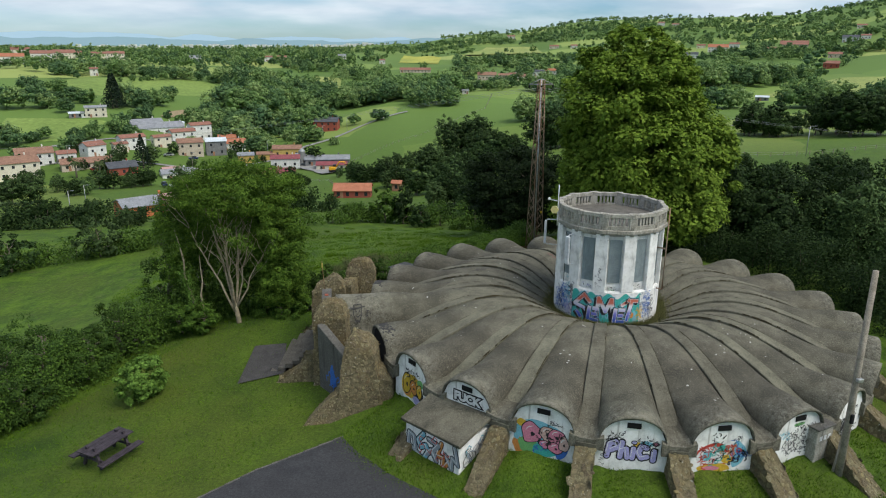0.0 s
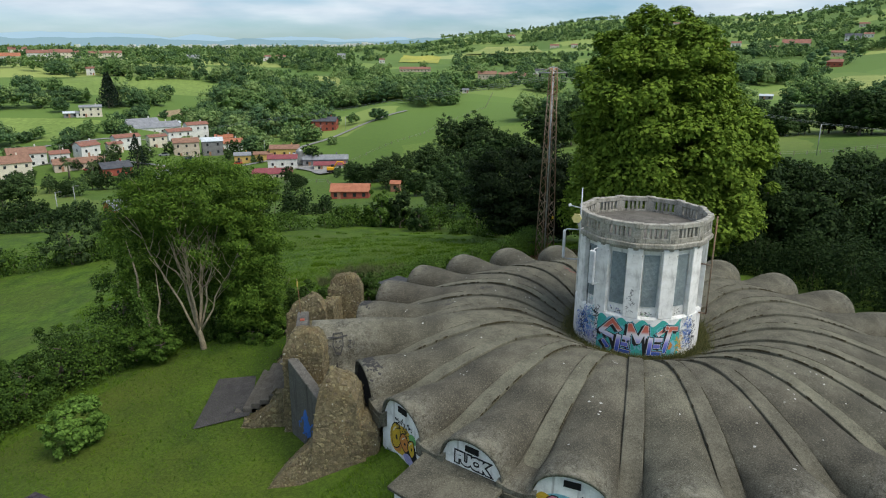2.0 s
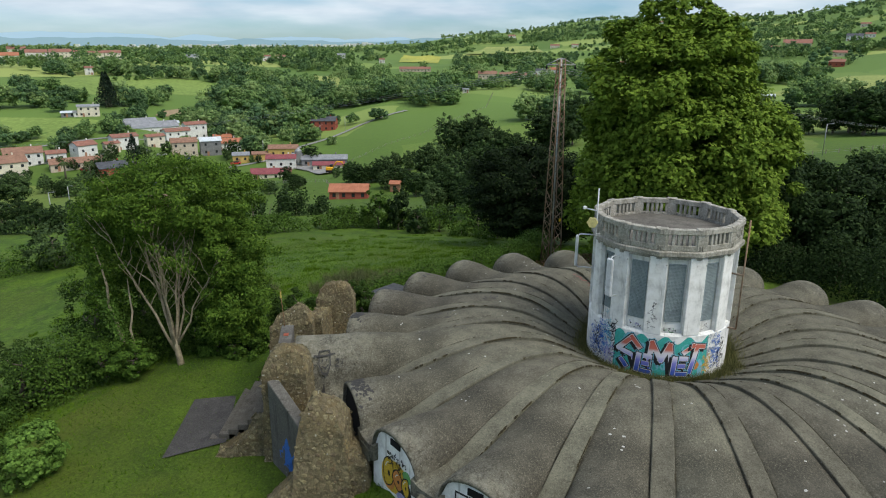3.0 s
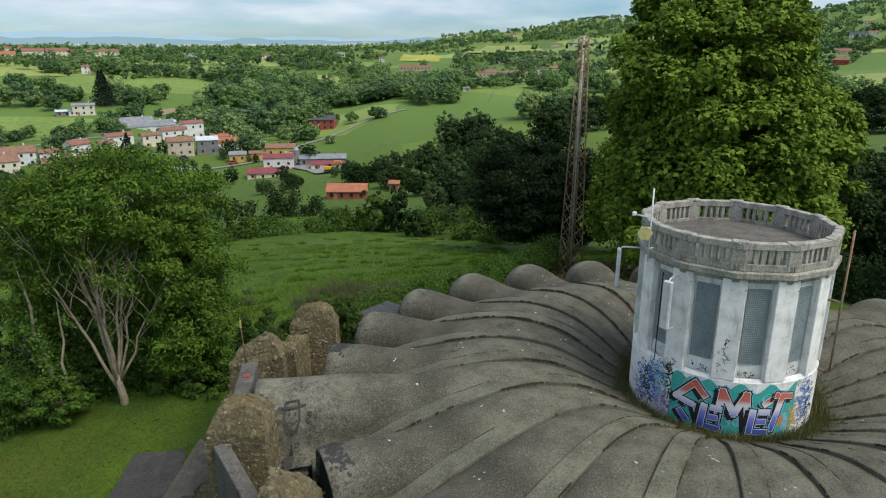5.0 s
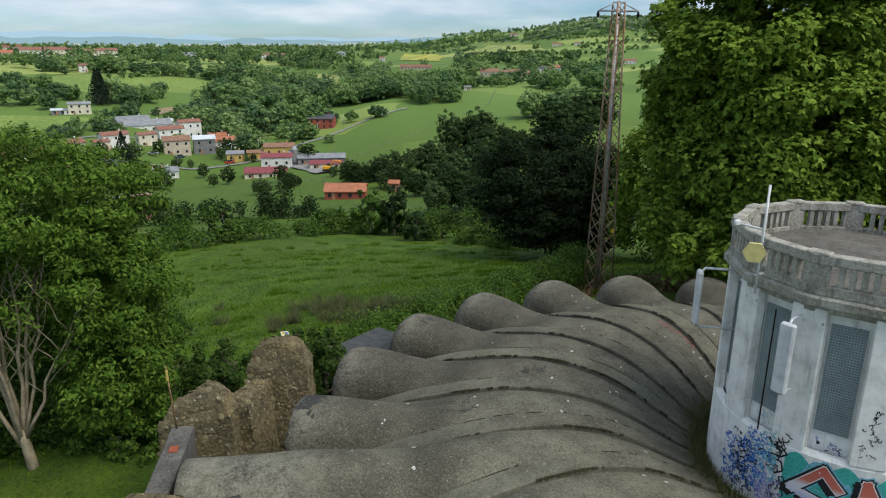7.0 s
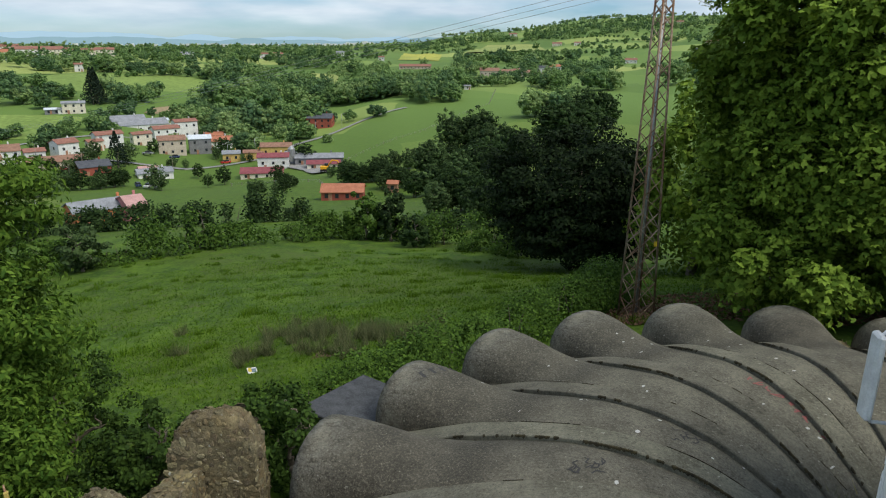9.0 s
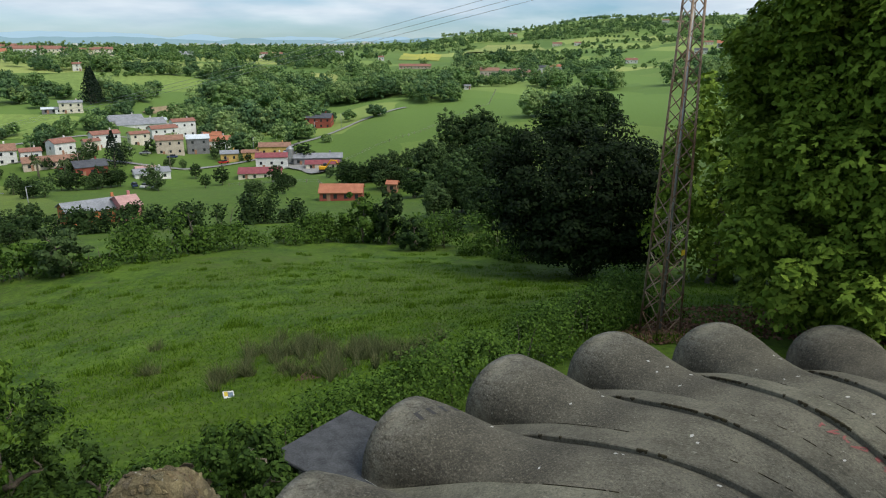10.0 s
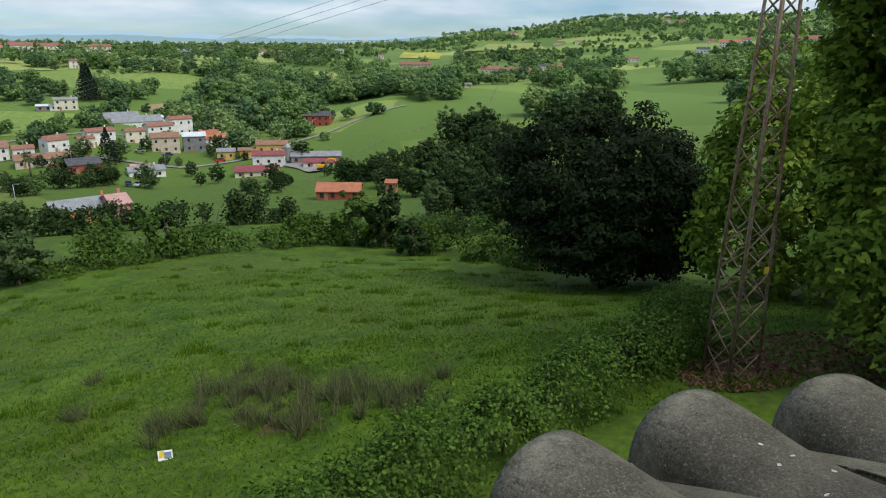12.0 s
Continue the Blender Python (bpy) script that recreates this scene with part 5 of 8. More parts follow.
def angular(pts, w):
    """A brush line of square-cut stretches, mitred where it turns."""
    out = []
    for i, ((a, b), (c, d)) in enumerate(zip(pts, pts[1:])):
        ln = math.hypot(c - a, d - b) or 1e-6
        eu, ev = (c - a) / ln * w * .42, (d - b) / ln * w * .42
        nu, nv = -(d - b) / ln * w / 2, (c - a) / ln * w / 2
        a0, b0, c0, d0 = a - eu, b - ev, c + eu, d + ev
        n = max(1, int(ln / .18))
        for k in range(n):
            p, q = k / n, (k + 1) / n
            out.append([(a0 + (c0 - a0) * p + nu, b0 + (d0 - b0) * p + nv), (a0 + (c0 - a0) * q + nu, b0 + (d0 - b0) * q + nv), (a0 + (c0 - a0) * q - nu, b0 + (d0 - b0) * q - nv), (a0 + (c0 - a0) * p - nu, b0 + (d0 - b0) * p - nv)])
    return out


# start angle, width in metres, foot, height and brush lines of each letter
TAG = ((222.5, .74, 3.50, 1.0, (((.95, .72), (.62, 1.0), (.05, .52), (.72, .40), (.86, .14), (.42, .0), (.22, .16)),)),
       (237.5, .48, 3.42, .58, (((.95, .92), (.25, .95), (.15, .08), (.95, .02)), ((.25, .5), (.8, .5)))),
       (247.5, .74, 3.46, 1.00, (((.02, .04), (.12, .98), (.52, .42), (.84, .95), (1.0, .04)),)),
       (265.5, .46, 3.42, .58, (((.95, .92), (.2, .95), (.12, .06), (.95, .02)), ((.2, .5), (.8, .5)))),
       (275.5, .62, 3.50, .95, (((-.05, .70), (.40, .92), (1.0, .86)), ((.62, .88), (.46, .42), (.30, .0)))))
for i, (a0, w, z0, h, lines) in enumerate((TAG[0], TAG[2], TAG[4], TAG[1], TAG[3])):
    for name, br, du, dv, lay, m_ in (("painted_edge", .27, 0, 0, .0025, P_CYAN), ("painted_shadow", .22, -.07, -.06, .0045, P_BLACK), ("painted_outline", .22, 0, 0, .0065, P_BLACK), ("painted_rim", .165, 0, 0, .0085, P_WHITE), ("painted_letter", .13, 0, 0, .0105, fade)):
        ps = [q for ln in lines for q in angular([(u * w + du, v * h + dv) for u, v in ln], br)]
        sheet(name, ps, m_, tower, lambda u, v, a=a0, z=z0, q=lay + .009 * (i > 2) + .0005 * i: on_plinth(a + math.degrees(u / 2.27), z + v, q + .0002 * math.sin(31 * u + 17 * v)))["kind"] = "stuff"
for deg, z, wd, ht in ((250, 4.28, 5, .3), (268, 4.02, 7, .22), (285, 3.72, 6, .3), (262, 3.40, 8, .12)):
    sheet("painted_spot", [blob(rr, deg, z, wd, ht, 12, .2)], P_ORANGE if deg > 280 else P_TEAL, tower, lambda u, v: on_plinth(u, v, .0019))
for deg, z, wd, ht, n, c in ((206, 4.1, 14, .9, 16, P_BLUE), (200, 3.9, 12, .9, 12, P_BLACK), (211, 4.3, 10, .7, 10, P_CYAN), (217, 4.2, 4, 1.2, 14, P_BLACK), (194, 3.9, 12, .7, 10, P_BLUE), (214, 3.7, 10, .6, 8, P_LILAC),
                             (300, 4.0, 12, 1.0, 12, P_GREY), (306, 4.1, 12, .8, 12, P_BLUE), (312, 3.9, 12, .8, 10, P_BLACK), (296, 3.7, 8, .5, 6, P_YELLOW)):
    sc = handwriting(rr, 0, 0, wd * .039, ht * 1.25, max(4, n // 2), .02) + strokes(rr, 0, 0, wd * .03, ht * .5, 5, .03)
    sheet("scrawl", [[(deg + a / .039, z + b) for a, b in p] for p in sc], c, tower, lambda u, v: on_plinth(u, v, .004))["kind"] = "stuff"
for deg, z, c in ((232, 4.82, P_BLACK), (236, 4.85, P_LILAC), (262, 4.85, P_BLACK), (258, 4.82, P_GREEN), (290, 4.88, P_BLACK), (205, 4.9, P_CYAN)):
    sc = strokes(rr, 0, 0, .40, .16, 8, .014)
    a0 = radians(FACE0 + 30 * round((deg - FACE0) / 30))
    sheet("scrawl", sc, c, tower, lambda u, v, a=a0, z=z: (2.066 * math.cos(a) - u * math.sin(a), 2.066 * math.sin(a) + u * math.cos(a), z + v))["kind"] = "stuff"
a0 = radians(FACE0 + 195)
for i in range(6):
    sheet("scrawl", strokes(rr, 0, 4.98 + .14 * i, .24, .13, 5, .012), P_BLACK, tower, lambda u, v, a=a0: (2.26 * math.cos(a) - u * math.sin(a), 2.26 * math.sin(a) + u * math.cos(a), v))["kind"] = "stuff"

# paint on the annex and the wing wall
rr = random.Random(44)
_ux, _uy = (_D - _A).normalized(), (_B - _A).normalized()
for c, n, lay in (([P_GREY, P_CYAN, P_GREY, P_ORANGE], 5, .0),):
    base = (_A + _D) / 2 - _uy * -.005
    lettering(annex, lambda u, v, q: (base.x + _ux.x * u - _uy.x * (.0 + q), base.y + _ux.y * u - _uy.y * (.0 + q), v), rr, 0, 1.72, 2.1, 1.05, n, c, P_BLACK, P_WHITE, .004)
    sheet("scrawl", strokes(rr, 0, 1.7, 1.6, .8, 10, .03), P_RED, annex, lambda u, v: (base.x + _ux.x * u - _uy.x * .02, base.y + _ux.y * u - _uy.y * .02, v))
_sd = (_C - _D).normalized()
_sm = (_C + _D) / 2
for c, n in ((P_GREY, 10), (P_BLACK, 9), (P_CYAN, 4)):
    sheet("scrawl", strokes(rr, -.2, 1.75, 1.5, .9, n, .035), c, annex, lambda u, v, q=.004 + .0005 * n: (_sm.x + _sd.x * u + _ux.x * q, _sm.y + _sd.y * u + _ux.y * q, v))["kind"] = "stuff"
_wd = Vector((-3.6 + 4.85, 23.95 - 25.5, 0)).normalized()
_wn = Vector((_wd.y, -_wd.x, 0))
_wc = Vector((-4.225, 24.725, 0))
_wn = _wn if _wn.x < 0 else -_wn
sheet("scrawl", [blob(rr, .1, 1.75, .45, .9, 16, .3), blob(rr, .25, 1.3, .35, .7, 14, .3)] + strokes(rr, .1, 1.6, .5, .9, 8, .05), P_BLUE, wing_wall,
      lambda u, v: tuple(_wc + _wd * u + _wn * .178 + Vector((0, 0, v))))
# bold letters on the blocked arch above the annex
for layer, off, m_ in ((.004, .075, P_BLACK), (.010, .028, P_WHITE)):
    bm = text_mesh("FUCK", .42, off)
    for v in bm.verts:
        v.co = Vector((10.564 + layer, v.co.x * 1.05, 2.80 + v.co.y - .12 * v.co.x * 0))
    part("painted_letter", bm, m_, end_walls[15])


# ---- marks on the roof ----
def on_roof(r, deg, lift=.008):
    k = math.floor((deg - PHASE) / STEP)
    s = ((deg - PHASE) / STEP - k) * 2 - 1
    z = float(vault_z(r, np.array(s)))
    a = radians(deg)
    if k % SEG == 12:
        z += .36 * (1 - abs(s) ** 3) * min(1, max(0, (r - 6) / 3))
    return pose(CX, CY, 0, -0.6, 0.8, 0) @ Vector((r * math.cos(a), r * math.sin(a), z + lift))


def roof_marks(name, label, category, polys, material, r0, d0, rot_deg=0.0):
    """Shapes drawn in metres round a point of the roof, laid on its surface."""
    c, s = math.cos(radians(rot_deg)), math.sin(radians(rot_deg))
    V, F = [], []
    for p in polys:
        b = len(V)
        for u, v in p:
            x, y = u * c - v * s, u * s + v * c
            r = r0 + y
            V.append(on_roof(r, d0 + math.degrees(x / r)))
        F.append(tuple(range(b, b + len(p))))
    root = thing(name, label, category)
    part("mark", mesh_of(name, V, F, material), None, root)["kind"] = "stuff"


rr = random.Random(61)
bars = lambda n, w, h, gap: [[(i * (w + gap), -h / 2), (i * (w + gap) + w * .45, -h / 2), (i * (w + gap) + w * .45, h / 2), (i * (w + gap), h / 2)] for i in range(n)] + \
    [[(i * (w + gap), h / 2 - .03), (i * (w + gap) + w, h / 2 - .03), (i * (w + gap) + w, h / 2), (i * (w + gap), h / 2)] for i in range(n)]
_red = []
for _i in range(11):
    _red += [[(u + .0, v - .21 * _i + .0) for u, v in p] for p in thick([(rr.uniform(-.16, .16), rr.uniform(-.08, .08)) for _ in range(5)], .034)]
roof_marks("painted_writing", "faded red marker writing on the concrete roof", "writing", _red, DULLRED, 5.5, 109.5, -8)
roof_marks("painted_writing", "faded black scratched writing on a roof vault", "writing", [[(u, -v) for u, v in p] for p in bars(4, .15, .26, .09)], DULLBLACK, 10.1, 143.2, 199)
for r_, d_, n_, w_ in ((6.0, 158, 8, .45), (7.2, 172, 7, .5), (4.9, 140, 8, .35), (7.8, 163, 6, .3)):
    roof_marks("painted_scrawl", "small black scrawl on the grey roof", "graffiti", strokes(rr, 0, 0, w_, w_, n_, .025), DULLBLACK, r_, d_)
_fig = thick([(-.24, .17), (0, .15), (.24, .18)], .035) + thick([(-.13, .17), (-.11, .27), (.11, .28), (.14, .18)], .03) + thick([(-.12, .14), (-.14, .0), (-.07, -.11), (.05, -.12), (.13, -.02), (.13, .14)], .025)
_fig += [blob(rr, -.05, .06, .04, .05, 8, .1), blob(rr, .05, .06, .04, .05, 8, .1)] + thick([(-.07, -.03), (0, -.06), (.08, -.02)], .02)
_fig += [blob(rr, -.10, -.24, .22, .16, 12, .25), blob(rr, -.12, -.38, .18, .22, 12, .25)] + strokes(rr, -.36, .0, .16, .16, 6, .016) + strokes(rr, .36, .04, .2, .14, 7, .016) + strokes(rr, .2, -.5, .7, .1, 12, .02)
roof_marks("painted_figure", "faded black painted figure in a hat on a roof vault", "graffiti", [[(-1.05 * v, -1.3 * u) for u, v in p] for p in _fig], DULLBLACK, 11.15, 191.6)
roof_marks("dark_stain", "blackened lichen stain at the rim of a vault", "stain", [blob(rr, rr.gauss(0, .3), rr.gauss(0, .12), rr.uniform(.03, .16), rr.uniform(.03, .11), 8, .4) for i in range(130)], DULLBLACK, 10.45, 171)
roof_marks("dark_stain", "blackened lichen stain at the rim of a vault", "stain", [blob(rr, rr.gauss(0, .35), rr.gauss(0, .12), rr.uniform(.03, .16), rr.uniform(.03, .11), 8, .4) for i in range(150)], DULLBLACK, 10.4, 201)
V, F = [], []
for i in range(110):
    r_, d_ = rr.uniform(3.2, 9.6), PHASE + 7.5 + 15 * rr.randint(6, 21) + rr.uniform(-3.6, 3.6)
    b = len(V)
    for u, v in blob(rr, 0, 0, rr.uniform(.03, .10), rr.uniform(.03, .08), 7, .2):
        V.append(on_roof(r_ + v, d_ + math.degrees(u / r_), .012))
    F.append(tuple(range(b, b + 7)))
tagged(new("pale_lichen_spots", mesh_of("pale_lichen_spots", V, F, paint("lichen", (.50, .49, .45)))), "small pale lichen spots scattered over the roof", "lichen", kind="stuff")

# ---- trees and hedges ----
def wiggle(rng, a, b, n, amp):
    a, b = Vector(a), Vector(b)
    out = []
    for i in range(n + 1):
        t = i / n
        j = amp * math.sin(math.pi * t)
        out.append(a.lerp(b, t) + Vector((rng.uniform(-j, j), rng.uniform(-j, j), rng.uniform(-j, j) * .4)))
    return out


def limb_strokes(rng, base, height, spread, r0, forks=6, start=0.25, twigs=3):
    """A trunk with forking limbs, as tapered strokes."""
    base = Vector(base)
    top = base + Vector((rng.uniform(-.4, .4), rng.uniform(-.4, .4), height))
    trunk = wiggle(rng, base - Vector((0, 0, .25)), top, 7, 0.18)
    S = [(trunk, [r0 * (1.25 if i == 0 else 1 - i / 8) for i in range(8)])]
    for k in range(forks):
        t = start + (0.92 - start) * k / max(1, forks - 1)
        p = base.lerp(top, t)
        a = k * 2.4 + rng.uniform(-.5, .5)
        ln = spread * rng.uniform(.7, 1.1) * (1.05 - 0.5 * t)
        q = p + Vector((math.cos(a) * ln, math.sin(a) * ln, height * rng.uniform(.12, .3)))
        pts = wiggle(rng, p, q, 5, 0.15)
        rr = r0 * (1 - t) * 0.6 + 0.03
        S.append((pts, [rr * (1 - i / 5.6) for i in range(6)]))
        for j in range(twigs):
            u = rng.uniform(.35, .9)
            m = p.lerp(q, u)
            w = m + Vector((rng.uniform(-1, 1), rng.uniform(-1, 1), rng.uniform(.2, 1))) * spread * .35
            S.append((wiggle(rng, m, w, 3, .08), [rr * .45, rr * .33, rr * .2, .008]))
    return S


def hero_tree(name, label, base, strokes, crowns, leaf, leaf_size, bark, seed, shape=0.62, lobed=False):
    """One tree: trunk with limbs, and a crown of single leaves in uneven clumps. crowns: (clumps, leaves each, radii, centre, hollow, spread)."""
    rng = np.random.default_rng(seed)
    root = thing(name, label, "tree")
    part("trunk", tube_mesh("trunk", strokes, bark, 8), None, root)
    P, O = [], []
    for n, per, rad, cen, hollow, spread in crowns:
        p, o = clumps(rng, n, per, rad, cen, hollow, spread)
        P.append(p)
        O.append(o)
    if lobed:
        part("crown", lobed_leaf_mesh("crown", np.vstack(P), leaf_size, leaf, rng, np.vstack(O) * .6), None, root)
    else:
        part("crown", leaf_mesh("crown", np.vstack(P), leaf_size, leaf, rng, np.vstack(O), shape=shape), None, root)
    return root


MAPLE_LOBES = [(11.9, 44.1, 13.7, 2.20), (9.9, 44.1, 13.0, 1.88), (13.2, 41.9, 13.0, 1.83), (10.9, 42.0, 10.8, 2.97), (14.2, 43.8, 10.7, 2.54), (10.2, 43.6, 9.7, 2.31), (15.6, 43.4, 9.1, 2.40), (12.4, 42.5, 8.0, 3.43), (16.9, 43.3, 8.4, 2.03), (10.2, 43.3, 7.1, 2.31), (16.5, 43.2, 6.5, 2.42), (11.0, 42.2, 5.3, 3.04), (14.6, 42.8, 4.8, 3.00), (9.5, 42.7, 5.1, 1.78)]
_r = random.Random(5)
hero_tree("plane_tree", "tall broad-leaved tree with dense sunlit yellow-green crown", None,
          limb_strokes(_r, (11.3, 44.4, ground(11.3, 44.4)), 9.5, 3.6, .42, 8, .3),
          [(int(8 * r * r) + 6, 190, (r, r, r * .95), (x, y, z), .80, .155) for x, y, z, r in MAPLE_LOBES] + [(90, 130, (4.7, 4.3, 4.4), (13.2, 43.2, 7.6), .88, .10), (60, 130, (3.0, 3.0, 3.9), (12.0, 43, 11.2), .9, .13), (60, 120, (4.4, 3.2, 1.3), (12.9, 43.0, 3.9), .5, .12)],
          LEAF_BIG, 0.185, BARK, 11, 0.8, True)
_r = random.Random(8)
_b = Vector((-10.33, 32.05, ground(-10.33, 32.05)))
_S = []
for k, (dx, dy, h, rad) in enumerate(((-2.3, -.2, 6.1, .085), (-1.3, .1, 6.8, .11), (-.45, -.3, 6.4, .10), (.3, .2, 6.0, .085), (1.1, .3, 5.6, .07), (2.0, -.1, 4.5, .07), (-.9, .9, 6.4, .08), (.5, 1.1, 6.1, .08), (-.1, -.5, 5.2, .06))):
    p0 = _b + Vector((dx * .03, dy * .03, .62 + .05 * k))
    p1 = _b + Vector((dx, dy, h))
    tr = wiggle(_r, p0, p1, 7, .10)
    rad *= .62
    _S.append((tr, [rad * 1.3, rad, rad * .88, rad * .76, rad * .62, rad * .46, rad * .3, .012]))
    for j in range(8):
        u = .34 + .075 * j
        m = p0.lerp(p1, u)
        a = _r.uniform(0, 6.28)
        w = m + Vector((math.cos(a) * .9 + dx * .12, math.sin(a) * .9, _r.uniform(.9, 1.7)))
        _S.append((wiggle(_r, m, w, 4, .10), [rad * .42, rad * .33, rad * .24, rad * .15, .005]))
_S.append(([_b + Vector((.12, 0, -.3)), _b + Vector((.06, 0, .3)), _b + Vector((0, 0, .75)), _b + Vector((-.02, .02, 1.1))], [.17, .13, .115, .10]))
_left = _b + Vector((-1.75, -.2, 0))
_ivy_stem = wiggle(_r, _left - Vector((0, 0, .6)), _left + Vector((-.95, .2, 4.9)), 7, .12)
_S.append((_ivy_stem, [.10, .085, .075, .065, .055, .045, .03, .012]))
_S.append((wiggle(_r, _left + Vector((.15, 0, -.5)), _left + Vector((.1, .3, 3.6)), 6, .1), [.07, .06, .05, .045, .04, .03, .01]))
ash = hero_tree("ash_tree", "multi-stemmed ash tree with pale bare lower limbs and airy crown", None, _S,
                [(260, 160, (3.4, 2.2, 1.5), tuple(_b + Vector((-.2, 1.1, 6.6))), .45, .12), (110, 150, (1.5, 1.6, 1.5), tuple(_b + Vector((2.1, 1.0, 4.7))), .35, .17), (80, 140, (1.2, 1.4, 1.2), tuple(_b + Vector((2.3, .7, 2.6))), .35, .2), (16, 70, (2.4, .5, 1.6), tuple(_b + Vector((.2, -.8, 5.0))), .2, .12), (90, 110, (1.2, 1.4, 2.6), tuple(_b + Vector((-3.0, 1.4, 4.2))), .4, .16),
                 (190, 150, (3.0, 1.0, 2.6), tuple(_b + Vector((-.2, 2.5, 3.9))), .4, .16), (60, 120, (1.4, .9, .9), tuple(_b + Vector((2.0, .6, 1.7))), .4, .2)],
                LEAF_ASH, 0.125, PALEBARK, 12, 0.42)
_ir = np.random.default_rng(121)
_ip = np.vstack([np.array(p)[None] + _ir.normal(0, 1, (420, 3)) * np.array([.15, .15, .34]) for p in _ivy_stem[1:5]])
part("ivy", leaf_mesh("ivy", _ip, .11, LEAF_LAUREL, _ir), None, ash, "bright green ivy climbing a stem")
for _dx, _dy, _w in ((-1.6, -.7, .9), (-2.6, -.5, 1.0), (1.3, .9, .95), (2.5, .5, .9), (3.3, 1.0, .8)):
    hero_tree("shrub", "leafy green shrub under the ash tree", None, limb_strokes(_r, tuple(_b + Vector((_dx, _dy, -.1))), .8, .5, .04, 5, .1, 1),
              [(50, 90, (_w, _w * .8, .75), tuple(_b + Vector((_dx, _dy, .5))), .5, .16)], LEAF_HEDGE, .10, BARK, 130 + int(_w * 10) + int(_dx * 7))
_r = random.Random(9)
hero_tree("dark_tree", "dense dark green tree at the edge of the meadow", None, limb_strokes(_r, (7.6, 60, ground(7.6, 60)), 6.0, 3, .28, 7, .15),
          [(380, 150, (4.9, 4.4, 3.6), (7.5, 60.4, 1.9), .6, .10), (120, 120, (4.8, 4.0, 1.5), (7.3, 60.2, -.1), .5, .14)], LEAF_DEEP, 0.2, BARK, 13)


def mid_tree(name, label, x, y, h, rad, leaf, seed, n=60, per=60, size=0.4, low=0.12, group="", bark=BARK):
    rng = random.Random(seed)
    z = ground(x, y)
    t = hero_tree(name, label, None, limb_strokes(rng, (x, y, z), h * .8, rad * .6, .02 * h + .06, 5, .2, 1),
                  [(n, per, (rad, rad * .95, h * (1 - low) / 2), (x, y, z + h * (1 + low) / 2), .55, .13)], leaf, size, bark, seed)
    return tagged(t, group=group) if group else t


# dark trees beyond the roof and the yellowish one among them
for k, (x, y, h, rad, lf) in enumerate(((19.5, 45, 6.6, 3.0, LEAF_DARK), (23.4, 46.5, 6.0, 3.2, LEAF_DARK), (28.6, 46, 5.8, 3.4, LEAF_DARK), (33, 50, 5.6, 3.6, LEAF_DARK),
                                        (26.4, 41.0, 5.4, 2.1, LEAF_MID), (16.6, 54, 6.5, 3.2, LEAF_DARK), (22, 57, 5.4, 3.4, LEAF_DARK), (15.8, 49, 5.5, 2.4, LEAF_DARK), (36, 43, 5.4, 3.2, LEAF_DARK), (30.5, 42, 4.6, 2.6, LEAF_DARK), (21.5, 42.5, 4.4, 2.2, LEAF_DARK))):
    mid_tree("dark_tree" if lf is LEAF_DARK else "yellowish_tree", "dense dark broad-leaved tree behind the reservoir" if lf is LEAF_DARK else "yellow-green broad-leaved tree among darker ones",
             x, y, h, rad, lf, 300 + k, 120, 110, .22, group="trees behind the reservoir")
mid_tree("maple_tree", "fresh green broad-leaved tree beside a darker one", 11.8, 53.5, 8.6, 2.9, LEAF_BIG, 329, 150, 80, .26, .0)


def hedge(name, label, path, width, height, leaf, seed, density=90, size=0.16, lumps=0.35):
    """A hedge of single leaves along a line, of uneven height, with bare stems inside."""
    rng = np.random.default_rng(seed)
    P, O, S = [], [], []
    rr = random.Random(seed)
    for (x0, y0), (x1, y1) in zip(path, path[1:]):
        ln = math.hypot(x1 - x0, y1 - y0)
        n = int(ln * density * height)
        t = rng.uniform(0, 1, n)
        c = rng.uniform(0, 1, int(ln * 1.3) + 2)
        idx = rng.integers(0, len(c), n)
        t = np.clip(c[idx] + rng.normal(0, .42 / ln, n), -.02, 1.02)
        hh = height * (1 + lumps * rng.normal(0, 1, len(c)))[idx]
        ww = width * (1 + lumps * .6 * rng.normal(0, 1, len(c)))[idx]
        a = rng.uniform(0, math.pi, n)
        q = .72 + .28 * rng.uniform(0, 1, n)
        off, up = np.cos(a) * ww / 2 * q, np.sin(a) ** .7 * hh * q
        nx, ny = -(y1 - y0) / ln, (x1 - x0) / ln
        x, y = x0 + (x1 - x0) * t + nx * off, y0 + (y1 - y0) * t + ny * off
        P.append(np.column_stack([x, y, land(x, y) + np.maximum(up, .05)]) + rng.normal(0, .07, (n, 3)))
        O.append(np.column_stack([nx * np.cos(a), ny * np.cos(a), np.sin(a)]))
        for k in range(int(ln * 1.2)):
            u = rr.random()
            bx, by = x0 + (x1 - x0) * u, y0 + (y1 - y0) * u
            bz = ground(bx, by)
            S.append((wiggle(rr, (bx, by, bz - .1), (bx + rr.uniform(-.4, .4), by + rr.uniform(-.4, .4), bz + height * .8), 3, .08), [.03, .025, .018, .008]))
    root = thing(name, label, "hedge")
    part("stem_tangle", tube_mesh("stem_tangle", S, BARK, 5), None, root)["kind"] = "stuff"
    part("foliage", leaf_mesh("foliage", np.vstack(P), size, leaf, rng, np.vstack(O), up=.3), None, root)
    return root


